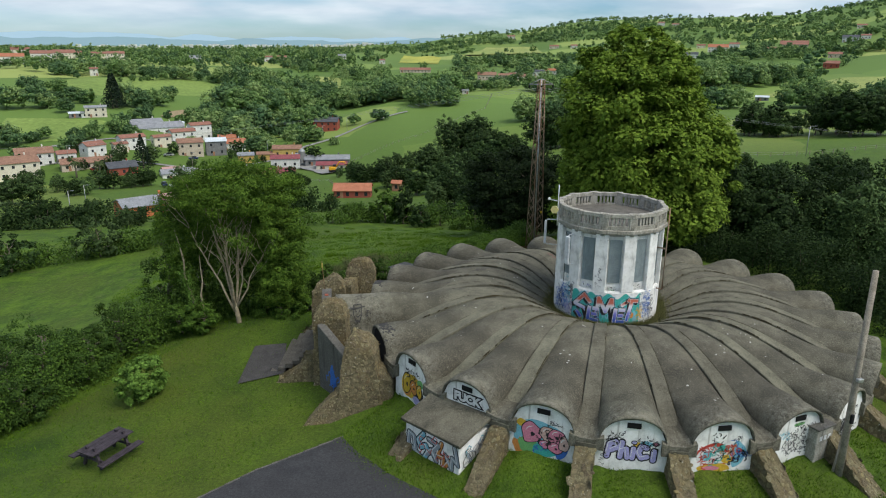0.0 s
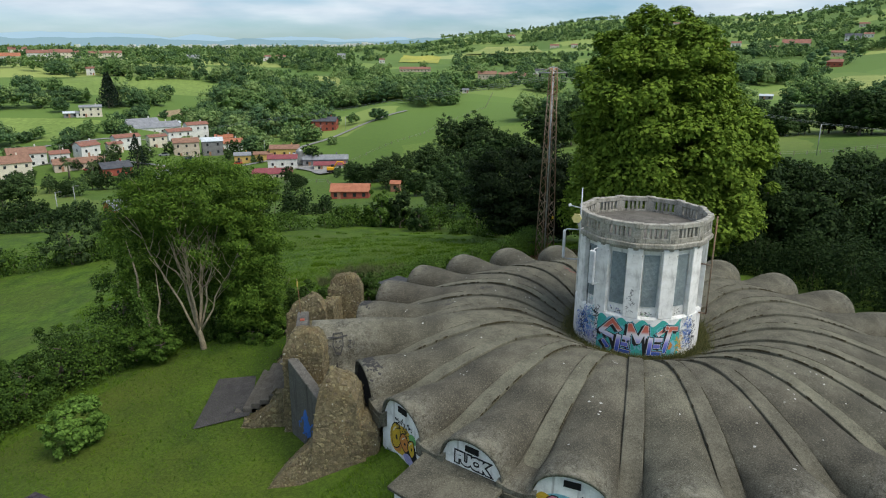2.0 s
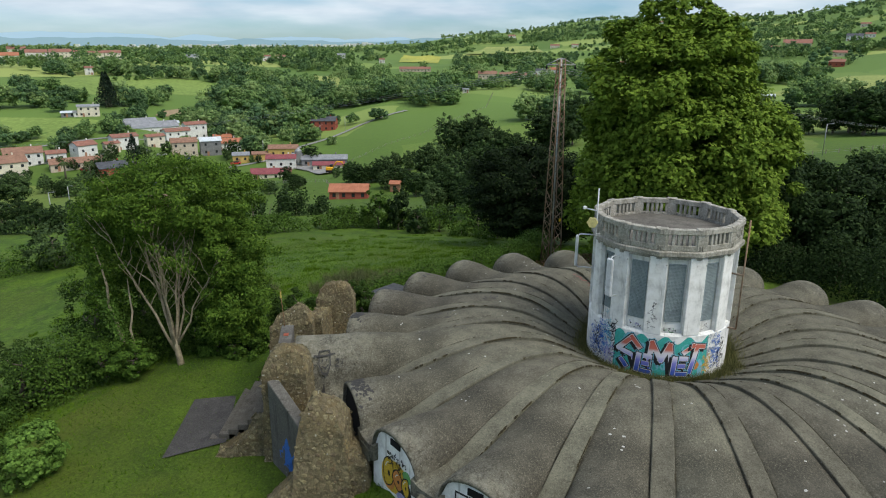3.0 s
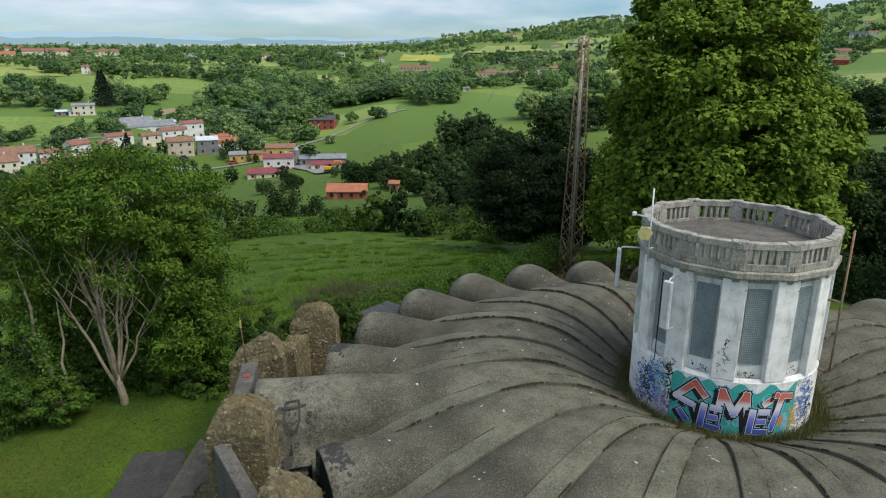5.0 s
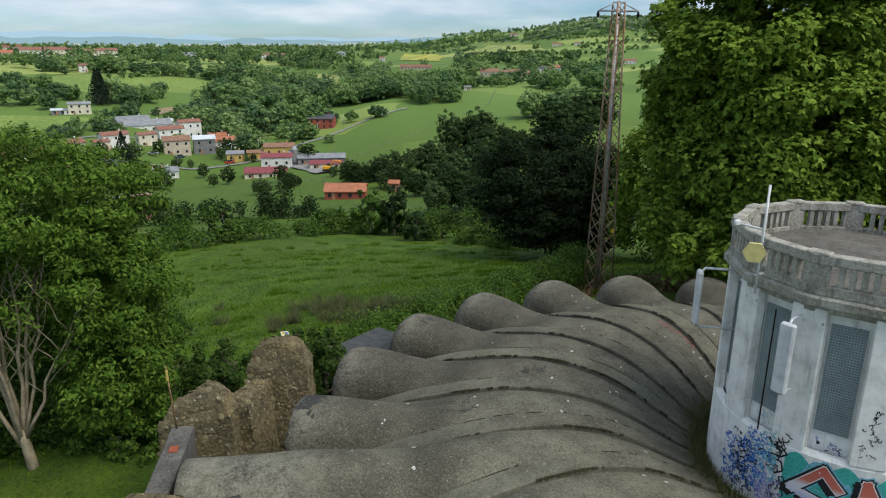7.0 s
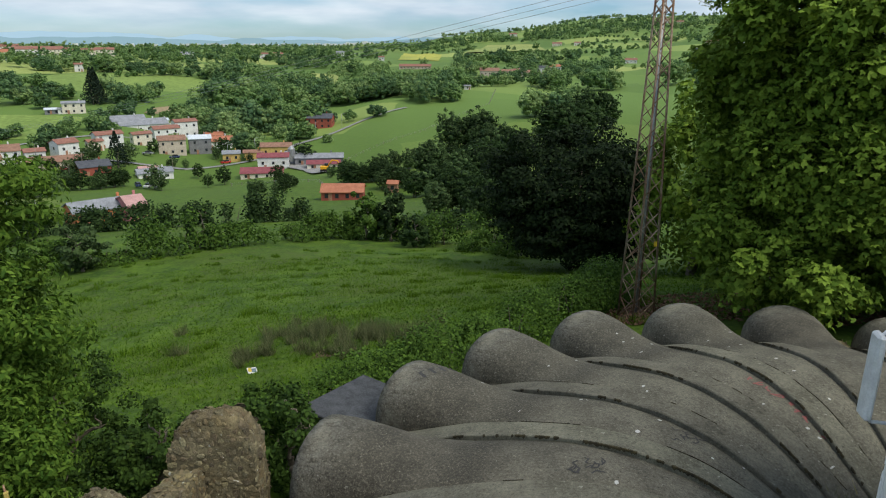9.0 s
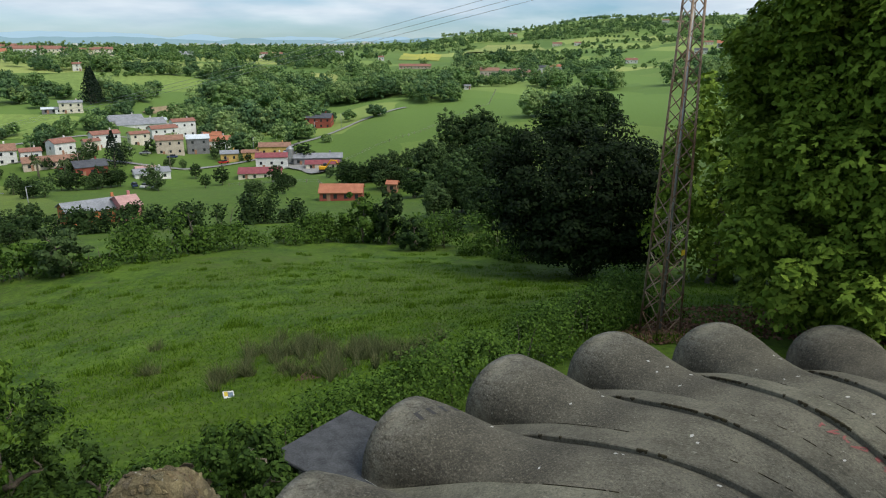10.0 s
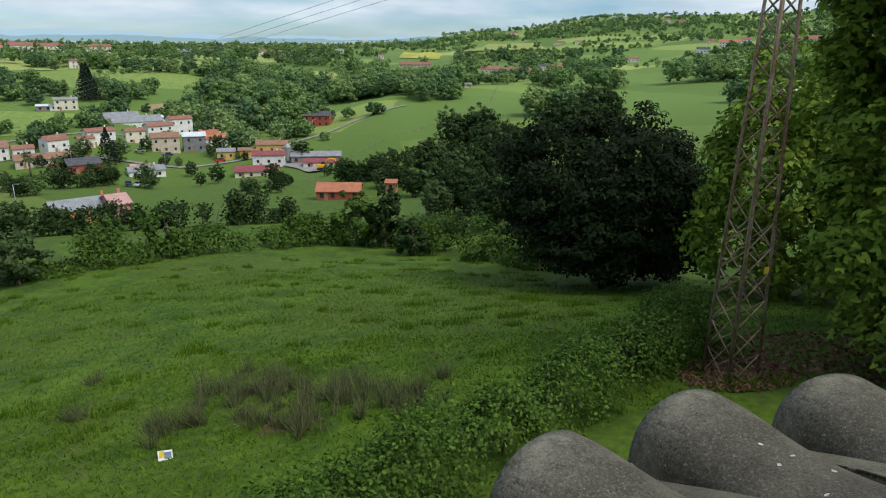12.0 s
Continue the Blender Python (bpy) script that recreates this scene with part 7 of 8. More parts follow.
def house(x, y, w, d, h, rz, wall, roof, pitch=0.42, windows=None, yaw=None, ridge_along=True):
    """A house with walls, overhanging gable roof, windows and a door, facing the valley's rim."""
    facing = math.degrees(math.atan2(x, y)) * -1 + rz if yaw is None else yaw
    d = max(d, 3.0)
    HOMES.append((x, y, w))
    x, y = x + math.sin(math.radians(-facing)) * -0.0, y
    z = min(ground(x, y), ground(x + w * .3, y), ground(x - w * .3, y)) - .3
    word = wall.name.replace("_", " ")
    root = thing("house" if h > 2.6 else "shed", f"{word} {'house' if h > 2.6 else 'shed'} with {ROOF_WORD[roof.name]} gable roof", "house" if h > 2.6 else "shed", pose(x, y, z, 0, 0, facing))
    part("wall", box(0, d / 2, (h + .3) / 2, w, d, h + .3, 0, 0), wall, root)
    rise, o, hh = d / 2 * pitch, .35, h + .3
    bm = bmesh.new()
    V = [bm.verts.new(c) for c in ((-w / 2 - o, -o, hh - o * pitch), (w / 2 + o, -o, hh - o * pitch), (w / 2 + o, d / 2, hh + rise), (-w / 2 - o, d / 2, hh + rise), (-w / 2 - o, d + o, hh - o * pitch), (w / 2 + o, d + o, hh - o * pitch))]
    U = [bm.verts.new(v.co + Vector((0, 0, .18))) for v in V]
    for q in ((0, 1, 2, 3), (3, 2, 5, 4)):
        bm.faces.new([U[i] for i in q])
        bm.faces.new([V[i] for i in reversed(q)])
    for a, b in ((0, 1), (1, 2), (2, 5), (5, 4), (4, 3), (3, 0)):
        bm.faces.new((V[a], V[b], U[b], U[a]))
    part("roof", bm, roof, root)
    g = bmesh.new()
    for sx in (-1, 1):
        t = [g.verts.new((sx * (w / 2 - .02), 0, hh)), g.verts.new((sx * (w / 2 - .02), d, hh)), g.verts.new((sx * (w / 2 - .02), d / 2, hh + rise))]
        g.faces.new(t)
    part("gable", g, wall, root)
    if h > 2.6:
        cm = part("chimney", box(w * .25, d * .6, hh + rise + .3, .5, .5, 1.2, 0, 0), wall, root)
    n = windows if windows is not None else max(1, int(w / 3.2))
    floors = 2 if h > 5 else 1
    for f in range(floors):
        for i in range(n):
            wx = (-.5 + (i + .5) / n) * w
            part("window", box(wx, -.02, .3 + (h / floors) * (f + .55), .9, .08, 1.1, 0, 0), PANE, root)
    part("door", box(-w / 2 + w / n * .5 + .95 if n > 1 else w * .3, -.02, 1.3, .9, .08, 2.0, 0, 0), BRICK, root)
    for i in range(max(1, int(d / 4))):
        for sx in (-1, 1):
            part("window", box(sx * (w / 2 + .02), d * (i + .5) / max(1, int(d / 4)), .3 + h * .6, .08, .9, 1.0, 0, 0), PANE, root)
    return root


house(-70, 161, 13.5, 8, 3.0, 18, ORANGEW, SHEET, .35, 5)
house(-63.5, 160, 3.6, 8.4, 3.6, 18, PINKW, TILE_PINK, .3, 1)
house(-25.8, 192.5, 10.6, 7.0, 2.2, -6, REDW, TILE_ORANGE, .42, 4)
house(-158, 252, 14.1, 9.9, 6.0, 10, CREAMW, TILE_BROWN)
house(-162, 270, 13.2, 9.2, 5.4, 4, WHITEW, TILE_BROWN)
house(-152, 275, 6.9, 4.8, 3.8, 10, WHITEW, TILE_RED)
house(-144, 284, 8.1, 6.5, 4.8, 30, WHITEW, TILE_RED)
house(-139, 266, 19.1, 7.6, 2.7, 6, BEIGE, TILE_BROWN)
house(-123, 261, 10.5, 8.4, 3.5, 15, REDW, SLATE)
house(-104, 266, 12.0, 6.0, 2.9, 12, WHITEW, SHEET)
house(-108, 270, 6.4, 4.5, 2.4, 12, WHITEW, TILE_PINK)
house(-136, 301, 10.8, 5.4, 6.0, 22, WHITEW, TILE_RED)
house(-138, 293, 5.9, 3.5, 3.9, 22, CREAMW, TILE_RED)
house(-130, 318, 8.1, 4.0, 5.5, 22, CREAMW, TILE_RED)
house(-130, 345, 12.0, 6.0, 6.3, 22, WHITEW, TILE_RED)
house(-127, 362, 11.1, 5.6, 8.5, 22, WHITEW, TILE_RED)
house(-114, 309, 10.8, 7.5, 6.6, 5, BEIGE, TILE_BROWN)
house(-105, 317, 9.1, 6.4, 6.7, 5, GREYW, PALE)
house(-101, 329, 11.9, 8.3, 3.8, 0, WHITEW, TILE_ORANGE)
house(-112, 356, 8.8, 6.2, 3.0, 0, WHITEW, TILE_ORANGE)
house(-146, 358, 22.4, 11.2, 4.3, 14, WHITEW, SHEET)
house(-153, 358, 15.5, 10.8, 3.5, 14, WHITEW, SHEET)
house(-144, 375, 6.5, 3.9, 3.2, 14, WHITEW, PALE)
house(-181, 361, 10.2, 4.1, 5.3, 0, CREAMW, SHEET)
house(-190, 358, 6.6, 3.3, 2.3, 0, GREYW, PALE)
house(-186, 359, 3.3, 2.3, 2.4, 0, WHITEW, SHEET)
house(-70, 307, 12.6, 6.3, 4.5, -4, YELLOWW, TILE_BROWN)
house(-79, 305, 8.0, 4.0, 2.9, -2, YELLOWW, TILE_BROWN)
house(-87, 301, 6.9, 4.8, 3.5, 0, YELLOWW, SHEET)
house(-66, 285, 11.8, 5.9, 5.0, -4, WHITEW, MAROON)
house(-67, 271, 15.3, 7.6, 2.3, -4, CREAMW, MAROON)
house(-62, 299, 4.5, 2.7, 3.1, 0, WHITEW, SHEET)
house(-49, 290, 18.8, 6.6, 3.0, -2, GREYW, SHEET)
house(-46, 282, 12.5, 5.0, 2.3, -2, CREAMW, MAROON)
house(-63, 371, 12.9, 9.1, 5.3, -10, REDW, SLATE)
house(-364, 595, 20.1, 12.0, 6.3, 0, WHITEW, TILE_ORANGE)
house(-352, 620, 16.7, 11.7, 8.5, 0, WHITEW, TILE_RED)
house(-489, 820, 18.9, 13.2, 5.7, 0, CREAMW, TILE_RED)
house(-397, 742, 21.2, 14.8, 5.9, 0, CREAMW, TILE_RED)
house(-393, 757, 15.3, 10.7, 5.1, 0, WHITEW, TILE_RED)
house(-368, 756, 13.6, 9.5, 5.0, 0, CREAMW, TILE_RED)
house(-318, 687, 16.3, 9.8, 6.0, 0, CREAMW, TILE_RED)
house(-258, 520, 5.7, 4.6, 5.2, 0, WHITEW, TILE_RED)
house(-258, 733, 14.0, 9.8, 4.7, 0, WHITEW, SHEET)
house(-204, 827, 9.2, 6.4, 5.1, 0, WHITEW, TILE_RED)
house(-195, 858, 11.1, 7.8, 4.4, 0, CREAMW, TILE_RED)
house(-130, 916, 10.0, 7.0, 5.5, 0, WHITEW, SHEET)
house(-14, 207, 2.7, 2.1, 2.5, -10, BRICK, TILE_ORANGE)
house(39, 610, 16.0, 11.2, 4.7, 0, BEIGE, TILE_BROWN)
house(55, 622, 9.8, 6.9, 3.6, 0, BEIGE, TILE_BROWN)
house(69, 616, 11.9, 8.3, 3.6, 0, CREAMW, TILE_BROWN)
house(90, 655, 10.4, 7.3, 4.5, 0, WHITEW, SLATE)
house(105, 677, 10.8, 8.6, 4.0, 0, WHITEW, TILE_ORANGE)
house(65, 637, 7.8, 5.5, 3.1, 0, WHITEW, TILE_RED)
house(76, 579, 8.1, 5.7, 3.4, 0, BEIGE, TILE_BROWN)
house(16, 479, 4.2, 2.9, 2.3, 0, WHITEW, SHEET)
house(202, 779, 12.7, 8.9, 3.9, 0, WHITEW, TILE_RED)
house(-27, 705, 30.9, 9.3, 2.7, 0, BEIGE, TILE_RED)
house(-72, 846, 6.7, 5.4, 4.1, 0, WHITEW, TILE_RED)
house(336, 862, 23.3, 16.3, 5.5, 0, WHITEW, TILE_ORANGE)
house(410, 826, 29.8, 20.9, 6.4, 0, CREAMW, TILE_RED)
house(376, 805, 16.0, 11.2, 4.4, 0, BEIGE, TILE_RED)
house(326, 589, 12.1, 9.7, 4.7, 0, REDW, TILE_RED)
house(379, 680, 12.6, 8.8, 3.9, 0, BEIGE, TILE_RED)
house(276, 781, 13.4, 10.7, 5.0, 0, WHITEW, SLATE)
house(369, 895, 12.2, 9.7, 4.8, 0, WHITEW, TILE_RED)
house(186, 403, 7.2, 3.6, 2.3, 0, GREYW, PALE)
house(188, 437, 3.9, 3.1, 2.4, 0, BEIGE, SHEET)
house(461, 802, 16.6, 11.6, 5.5, 0, WHITEW, SLATE)
house(477, 800, 10.0, 7.0, 4.7, 0, WHITEW, TILE_RED)
house(544, 925, 11.6, 8.1, 4.3, 0, CREAMW, TILE_RED)
house(462, 1509, 14.2, 9.9, 6.3, 0, WHITEW, TILE_RED)
house(472, 1447, 13.7, 9.6, 6.1, 0, WHITEW, TILE_RED)
house(351, 961, 11.0, 7.7, 4.1, 0, CREAMW, TILE_RED)
house(149, 1537, 16.7, 11.7, 6.2, 0, WHITEW, TILE_RED)
house(186, 1178, 15.0, 10.5, 4.8, 0, CREAMW, TILE_RED)
house(212, 1141, 10.4, 7.3, 4.6, 0, WHITEW, TILE_RED)

excavator = thing("excavator", "yellow tracked excavator parked in the farmyard", "excavator", pose(-44, 274, ground(-44, 274) + .6, 0, 0, 10))
YEL = plain("machine_yellow", (.75, .38, .02))
for s in (-1, 1):
    part("track", box(0, s * 1.1, .45, 3.6, .6, .9, 0, .2), DARK, excavator)
part("house_body", box(-.4, 0, 1.5, 2.8, 2.4, 1.1, 0, .1), YEL, excavator)
part("cab", box(.5, .7, 2.2, 1.3, 1.0, 1.6, 0, .1), PANE, excavator)
part("boom", tube_mesh("boom", [([(.8, -.3, 1.6), (2.6, -.3, 4.2), (4.6, -.3, 4.0)], [.3, .28, .22])], YEL, 6), None, excavator)
part("dipper", tube_mesh("dipper", [([(4.6, -.3, 4.2), (5.4, -.3, 1.8)], [.22, .16])], YEL, 6), None, excavator)
part("bucket", box(5.3, -.3, 1.3, .9, 1.0, .9, 0, .15), DARK, excavator)
silo = thing("silo", "grey steel feed silo beside the barn", "silo", pose(-60, 291, ground(-60, 291)))
_bm = bmesh.new()
bmesh.ops.create_cone(_bm, cap_ends=True, segments=16, radius1=1.5, radius2=1.5, depth=5, matrix=Matrix.Translation((0, 0, 4)))
bmesh.ops.create_cone(_bm, cap_ends=True, segments=16, radius1=1.5, radius2=.2, depth=1.2, matrix=Matrix.Translation((0, 0, 7.1)))
part("body", _bm, GALV, silo)


def car(x, y, rz, paint):
    root = thing("car", f"parked {paint.name.replace('_', ' ')} car beside the road", "car", pose(x, y, ground(x, y) + .62, 0, 0, rz), "parked cars")
    part("body", box(0, 0, .55, 4.2, 1.75, .7, 0, .15), paint, root)
    part("cabin", box(-.2, 0, 1.15, 2.2, 1.55, .6, 0, .2), PANE, root)
    for sx in (-1.3, 1.3):
        for sy in (-.8, .8):
            bm = bmesh.new()
            bmesh.ops.create_cone(bm, cap_ends=True, segments=12, radius1=.32, radius2=.32, depth=.2, matrix=pose(sx, sy, .3, 90, 0, 0))
            part("wheel", bm, DARK, root)


_paints = [plain("white_painted", (.65, .65, .65), .3), plain("silver", (.35, .36, .37), .3, .5), plain("dark_blue", (.03, .05, .12), .3), plain("red_painted", (.4, .03, .02), .3)]
for k, (x, y) in enumerate(((-118, 366), (-115, 364), (-112, 367), (-121, 364), (-97, 243), (-94, 243), (-101, 244), (-135, 262), (-128, 300), (-120, 298), (-110, 300), (-88, 296))):
    car(x, y, 20 * k, _paints[k % 4])


def street_lamp(x, y, h, wood=False):
    z = ground(x, y)
    root = thing("street_lamp", "grey street lamp post with short arm", "lamp post", group="street lamps")
    part("post", tube_mesh("post", [rod((x, y, z - .3), (x, y, z + h), .09)], POLEWOOD if wood else GALV, 6), None, root)
    part("arm", tube_mesh("arm", [rod((x, y, z + h), (x + 1.1, y - .2, z + h + .15), .05)], GALV, 5), None, root)
    part("lamp_head", box(x + 1.2, y - .2, z + h + .13, .6, .25, .12, 0, .03), GALV, root)


for x, y in ((92, 171), (74, 178), (-150, 272), (-120, 280), (-104, 282), (-128, 262), (-134, 324), (-88, 300), (-80, 312), (-60, 345), (-50, 362), (-84, 150), (-92, 172)):
    street_lamp(x, y, 7.5, x < -100)


def fence_line(path, label):
    root = thing("fence", label, "fence")
    for (x0, y0), (x1, y1) in zip(path, path[1:]):
        n = max(1, int(math.hypot(x1 - x0, y1 - y0) / 4))
        for i in range(n):
            x, y = x0 + (x1 - x0) * i / n, y0 + (y1 - y0) * i / n
            part("post", box(x, y, ground(x, y) + .5, .14, .14, 1.4, 0, 0), POLEWOOD, root)
    S = []
    for (x0, y0), (x1, y1) in zip(path, path[1:]):
        n = max(1, int(math.hypot(x1 - x0, y1 - y0) / 8))
        pts = [(x0 + (x1 - x0) * i / n, y0 + (y1 - y0) * i / n) for i in range(n + 1)]
        for up in (.5, 1.0):
            S.append(([(x, y, ground(x, y) + up) for x, y in pts], [.02] * len(pts)))
    part("wire", tube_mesh("wire", S, GALV, 3), None, root)


fence_line([(60, 165), (100, 178), (150, 200)], "wooden post and wire fence on the ridge field")
fence_line([(-40, 288), (-10, 330), (25, 400), (34, 470)], "post and wire fence along the hillside")
fence_line([(-72, 250), (-40, 240), (-30, 205)], "post and wire fence across the pasture")
fence_line([(14, 45), (20, 42.5), (30, 41)], "weathered post and wire fence under the trees")

# far woods, past counting: crowns of many small round clumps with leaves between them
_wood_rng = np.random.default_rng(700)
_wood = [{"P": [], "O": [], "C": [], "R": []} for _ in range(3)]   # dark, fresh and pale crowns
_g = (1 + 5 ** .5) / 2
ICO_V = np.array([(-1, _g, 0), (1, _g, 0), (-1, -_g, 0), (1, -_g, 0), (0, -1, _g), (0, 1, _g), (0, -1, -_g), (0, 1, -_g), (_g, 0, -1), (_g, 0, 1), (-_g, 0, -1), (-_g, 0, 1)]) / math.sqrt(1 + _g * _g)
ICO_F = np.array([(0, 11, 5), (0, 5, 1), (0, 1, 7), (0, 7, 10), (0, 10, 11), (1, 5, 9), (5, 11, 4), (11, 10, 2), (10, 7, 6), (7, 1, 8), (3, 9, 4), (3, 4, 2), (3, 2, 6), (3, 6, 8), (3, 8, 9), (4, 9, 5), (2, 4, 11),
                  (6, 2, 10), (8, 6, 7), (9, 8, 1)])


def clump_mesh(name, C, R, material, rng):
    """Small uneven leaf masses at the places C with the radii R, in one mesh."""
    n = len(C)
    v = ICO_V[None] * (R[:, None, None] * rng.uniform(.7, 1.25, (n, 12, 1))) * np.array([1, 1, .8]) + C[:, None]
    f = (ICO_F[None] + (np.arange(n) * 12)[:, None, None]).reshape(-1, 3)
    me = bpy.data.meshes.new(name)
    me.vertices.add(12 * n)
    me.vertices.foreach_set("co", v.reshape(-1).astype(np.float32))
    me.loops.add(60 * n)
    me.loops.foreach_set("vertex_index", f.ravel().astype(np.int32))
    me.polygons.add(20 * n)
    me.polygons.foreach_set("loop_start", np.arange(0, 60 * n, 3, dtype=np.int32))
    me.polygons.foreach_set("loop_total", np.full(20 * n, 3, dtype=np.int32))
    me.materials.append(material)
    me.update(calc_edges=True)
    me.validate()
    return me


def crown_clumps(rng, n, rad, centre):
    d = rng.normal(size=(n, 3))
    d[:, 2] = np.abs(d[:, 2]) * 1.2 - .75
    d /= np.linalg.norm(d, axis=1)[:, None]
    q = rng.uniform(.45, .95, n)[:, None]
    return d * q * np.array(rad) + np.array(centre), rng.uniform(.20, .36, n) * rad[0]


def hides_home(x, y, reach):
    """Gardens and yards stay clear of trees in front of the houses."""
    d = math.hypot(x, y)
    for hx, hy, hw in HOMES:
        e = math.hypot(hx, hy)
        if -5 < e - d < min(reach, e * .06) and abs(x * hy - y * hx) / e < hw * .55 + 3:
            return True
    return False


def wood(x, y, rx, ry, n, h, tones=(.36, .78)):
    """Trees of a wood: each crown is many leafy puffs round a dense heart."""
    rng = _wood_rng
    a, q = rng.uniform(0, 2 * np.pi, n), np.sqrt(rng.uniform(0, 1, n))
    px, py = x + rx * q * np.cos(a), y + ry * q * np.sin(a)
    pz = land(px, py)
    for i in range(n):
        d = math.hypot(px[i], py[i])
        hh = h * rng.uniform(.7, 1.35) * (1 if d < 700 else .8)
        if (-78 < px[i] < 16 and 740 < py[i] < 1080) or hides_home(px[i], py[i], 70):
            continue
        u = rng.random()
        W = _wood[0 if u < tones[0] else 1 if u < tones[1] else 2]
        wide = rng.uniform(.42, .62)
        rad, cen = np.array((hh * wide, hh * wide, hh * .50)), (px[i], py[i], pz[i] + hh * .44)
        k, per = (30, 20) if d < 620 else (20, 12) if d < 900 else (14, 7)
        c, r = crown_clumps(rng, k, rad * .9, cen)
        W["C"].append(c)
        W["R"].append(r * (.58 if d < 900 else .8))
        s = rng.normal(size=(k * per, 3))
        s[:, 2] += .5
        s /= np.linalg.norm(s, axis=1)[:, None]
        W["P"].append(np.repeat(c, per, axis=0) + s * (np.repeat(r, per) * rng.uniform(.8, 1.15, k * per))[:, None] * np.array([1, 1, .85]))
        W["O"].append(s * 1.3)


PALM = leaf_mat("palm_frond", (0.05, 0.075, 0.03), (0.12, 0.16, 0.06), .1)
for _x, _y, _h in ((-138, 254, 6.0), (-131, 258, 5.2)):
    palm = thing("palm_tree", "stout palm tree with drooping green fronds in a garden", "tree", pose(_x, _y, ground(_x, _y) - .2))
    part("trunk", tube_mesh("trunk", [([(0, 0, 0), (.1, 0, _h * .5), (0, 0, _h)], [.38, .32, .36])], BARK, 8), None, palm)
    _pr = random.Random(int(_h * 10))
    for _i in range(26):
        _a, _u = _i * 2.4, _pr.uniform(.2, 1.3)
        _dir = Vector((math.cos(_a), math.sin(_a), 0))
        _pts = [Vector((0, 0, _h)) + _dir * (2.6 * t * math.cos(_u * .6)) + Vector((0, 0, 2.0 * t * _u - 2.6 * t * t)) for t in (0, .25, .5, .75, 1)]
        part("frond", tube_mesh("frond", [(_pts, [.05, .16, .20, .15, .03])], PALM, 4), None, palm)


# trees of the valley: a few models, copied
VARIANTS = {"dark": [], "mid": [], "pine": []}


def tree_model(kind, k):
    rng = np.random.default_rng(500 + k)
    rr = random.Random(500 + k)
    leaf = {"dark": LEAF_DARK, "mid": LEAF_MID, "pine": LEAF_PINE}[kind]
    root = thing("conifer" if kind == "pine" else "tree", {"dark": "dark green broad-leaved tree", "mid": "fresh green broad-leaved tree", "pine": "tall dark pointed conifer tree"}[kind], "tree", pose(0, -400 - 30 * k, -60))
    part("trunk", tube_mesh("trunk", limb_strokes(rr, (0, 0, 0), 7, 2.2, .22, 4, .25, 0), BARK, 5), None, root)
    if kind == "pine":
        z = rng.uniform(.6, 10, 1300)
        r = (10.3 - z) * .33 * rng.uniform(.55, 1, 1300)
        a = rng.uniform(0, 2 * np.pi, 1300)
        P = np.column_stack([r * np.cos(a), r * np.sin(a), z])
        O = np.column_stack([np.cos(a), np.sin(a), np.full(1300, .2)])
    else:
        P, O = clumps(rng, 70, 34, (3.8, 3.7, 4.2), (0, 0, 5.5), .65, .12, 5, .34)
        c, r = crown_clumps(rng, 44, (3.3, 3.2, 3.7), (0, 0, 5.5))
        part("inner_crown", clump_mesh("inner_crown", c, r * .62, leaf, rng), None, root)
    part("crown", leaf_mesh("crown", P, .44, leaf, rng, O), None, root)
    return root


for k in range(4):
    VARIANTS["dark"].append(tree_model("dark", k))
    VARIANTS["mid"].append(tree_model("mid", 10 + k))
VARIANTS["pine"].append(tree_model("pine", 20))
_used = set()
_grove = random.Random(600)


def grove(x, y, rx, ry, n, h, kind):
    for i in range(n):
        a, q = _grove.uniform(0, 6.283), math.sqrt(_grove.random())
        px, py = x + rx * q * math.cos(a), y + ry * q * math.sin(a)
        if hides_home(px, py, 14) and _grove.random() < .7:
            continue
        k2 = kind if kind == "pine" or _grove.random() < .75 else ("mid" if kind == "dark" else "dark")
        if math.hypot(px, py) > 330 and kind != "pine":
            wood(px, py, 0, 0, 1, h)
            continue
        src = _grove.choice(VARIANTS[k2])
        s = h / 10 * _grove.uniform(.75, 1.2)
        m = pose(px, py, ground(px, py) - .2, 0, 0, _grove.uniform(0, 360))
        if src.name not in _used:
            _used.add(src.name)
            src.matrix_basis = m
            ob = src
        else:
            ob = copy_thing(src, m)
        w = s * _grove.uniform(.9, 1.25)
        ob.scale = (w, w, s)


grove(-145, 265, 3.6, 3, 4, 7.6, "mid")
grove(-141, 267, 2.5, 3, 3, 6.6, "dark")
grove(-133, 273, 3.6, 3, 4, 8.7, "mid")
grove(-104, 285, 4.1, 3, 3, 3.8, "mid")
grove(-148, 236, 5.2, 3, 4, 7.1, "dark")
grove(-121, 222, 4.7, 3, 5, 5.4, "dark")
grove(-118, 235, 3.6, 3, 4, 6.7, "mid")
grove(-151, 254, 2.5, 3, 3, 3.7, "mid")
grove(-81, 300, 2.1, 3, 3, 4.7, "mid")
grove(-47, 229, 4.4, 3, 4, 4.4, "dark")
grove(-93, 306, 2.2, 3, 2, 6.2, "mid")
grove(9, 276, 9.8, 4.9, 8, 14.4, "dark")
grove(16, 232, 5.4, 3, 7, 12.7, "dark")
grove(-12, 251, 6.9, 3.4, 5, 7.5, "mid")
grove(-1, 234, 7.3, 3.6, 9, 10.0, "mid")
grove(7, 196, 6.8, 3.4, 10, 10.3, "dark")
grove(-14, 213, 4.1, 3, 5, 7.1, "dark")
grove(-6, 197, 5.3, 3, 8, 8.5, "dark")
grove(1, 95, 3.0, 3, 11, 4.7, "dark")
grove(4, 85, 1.4, 3, 6, 4.6, "dark")
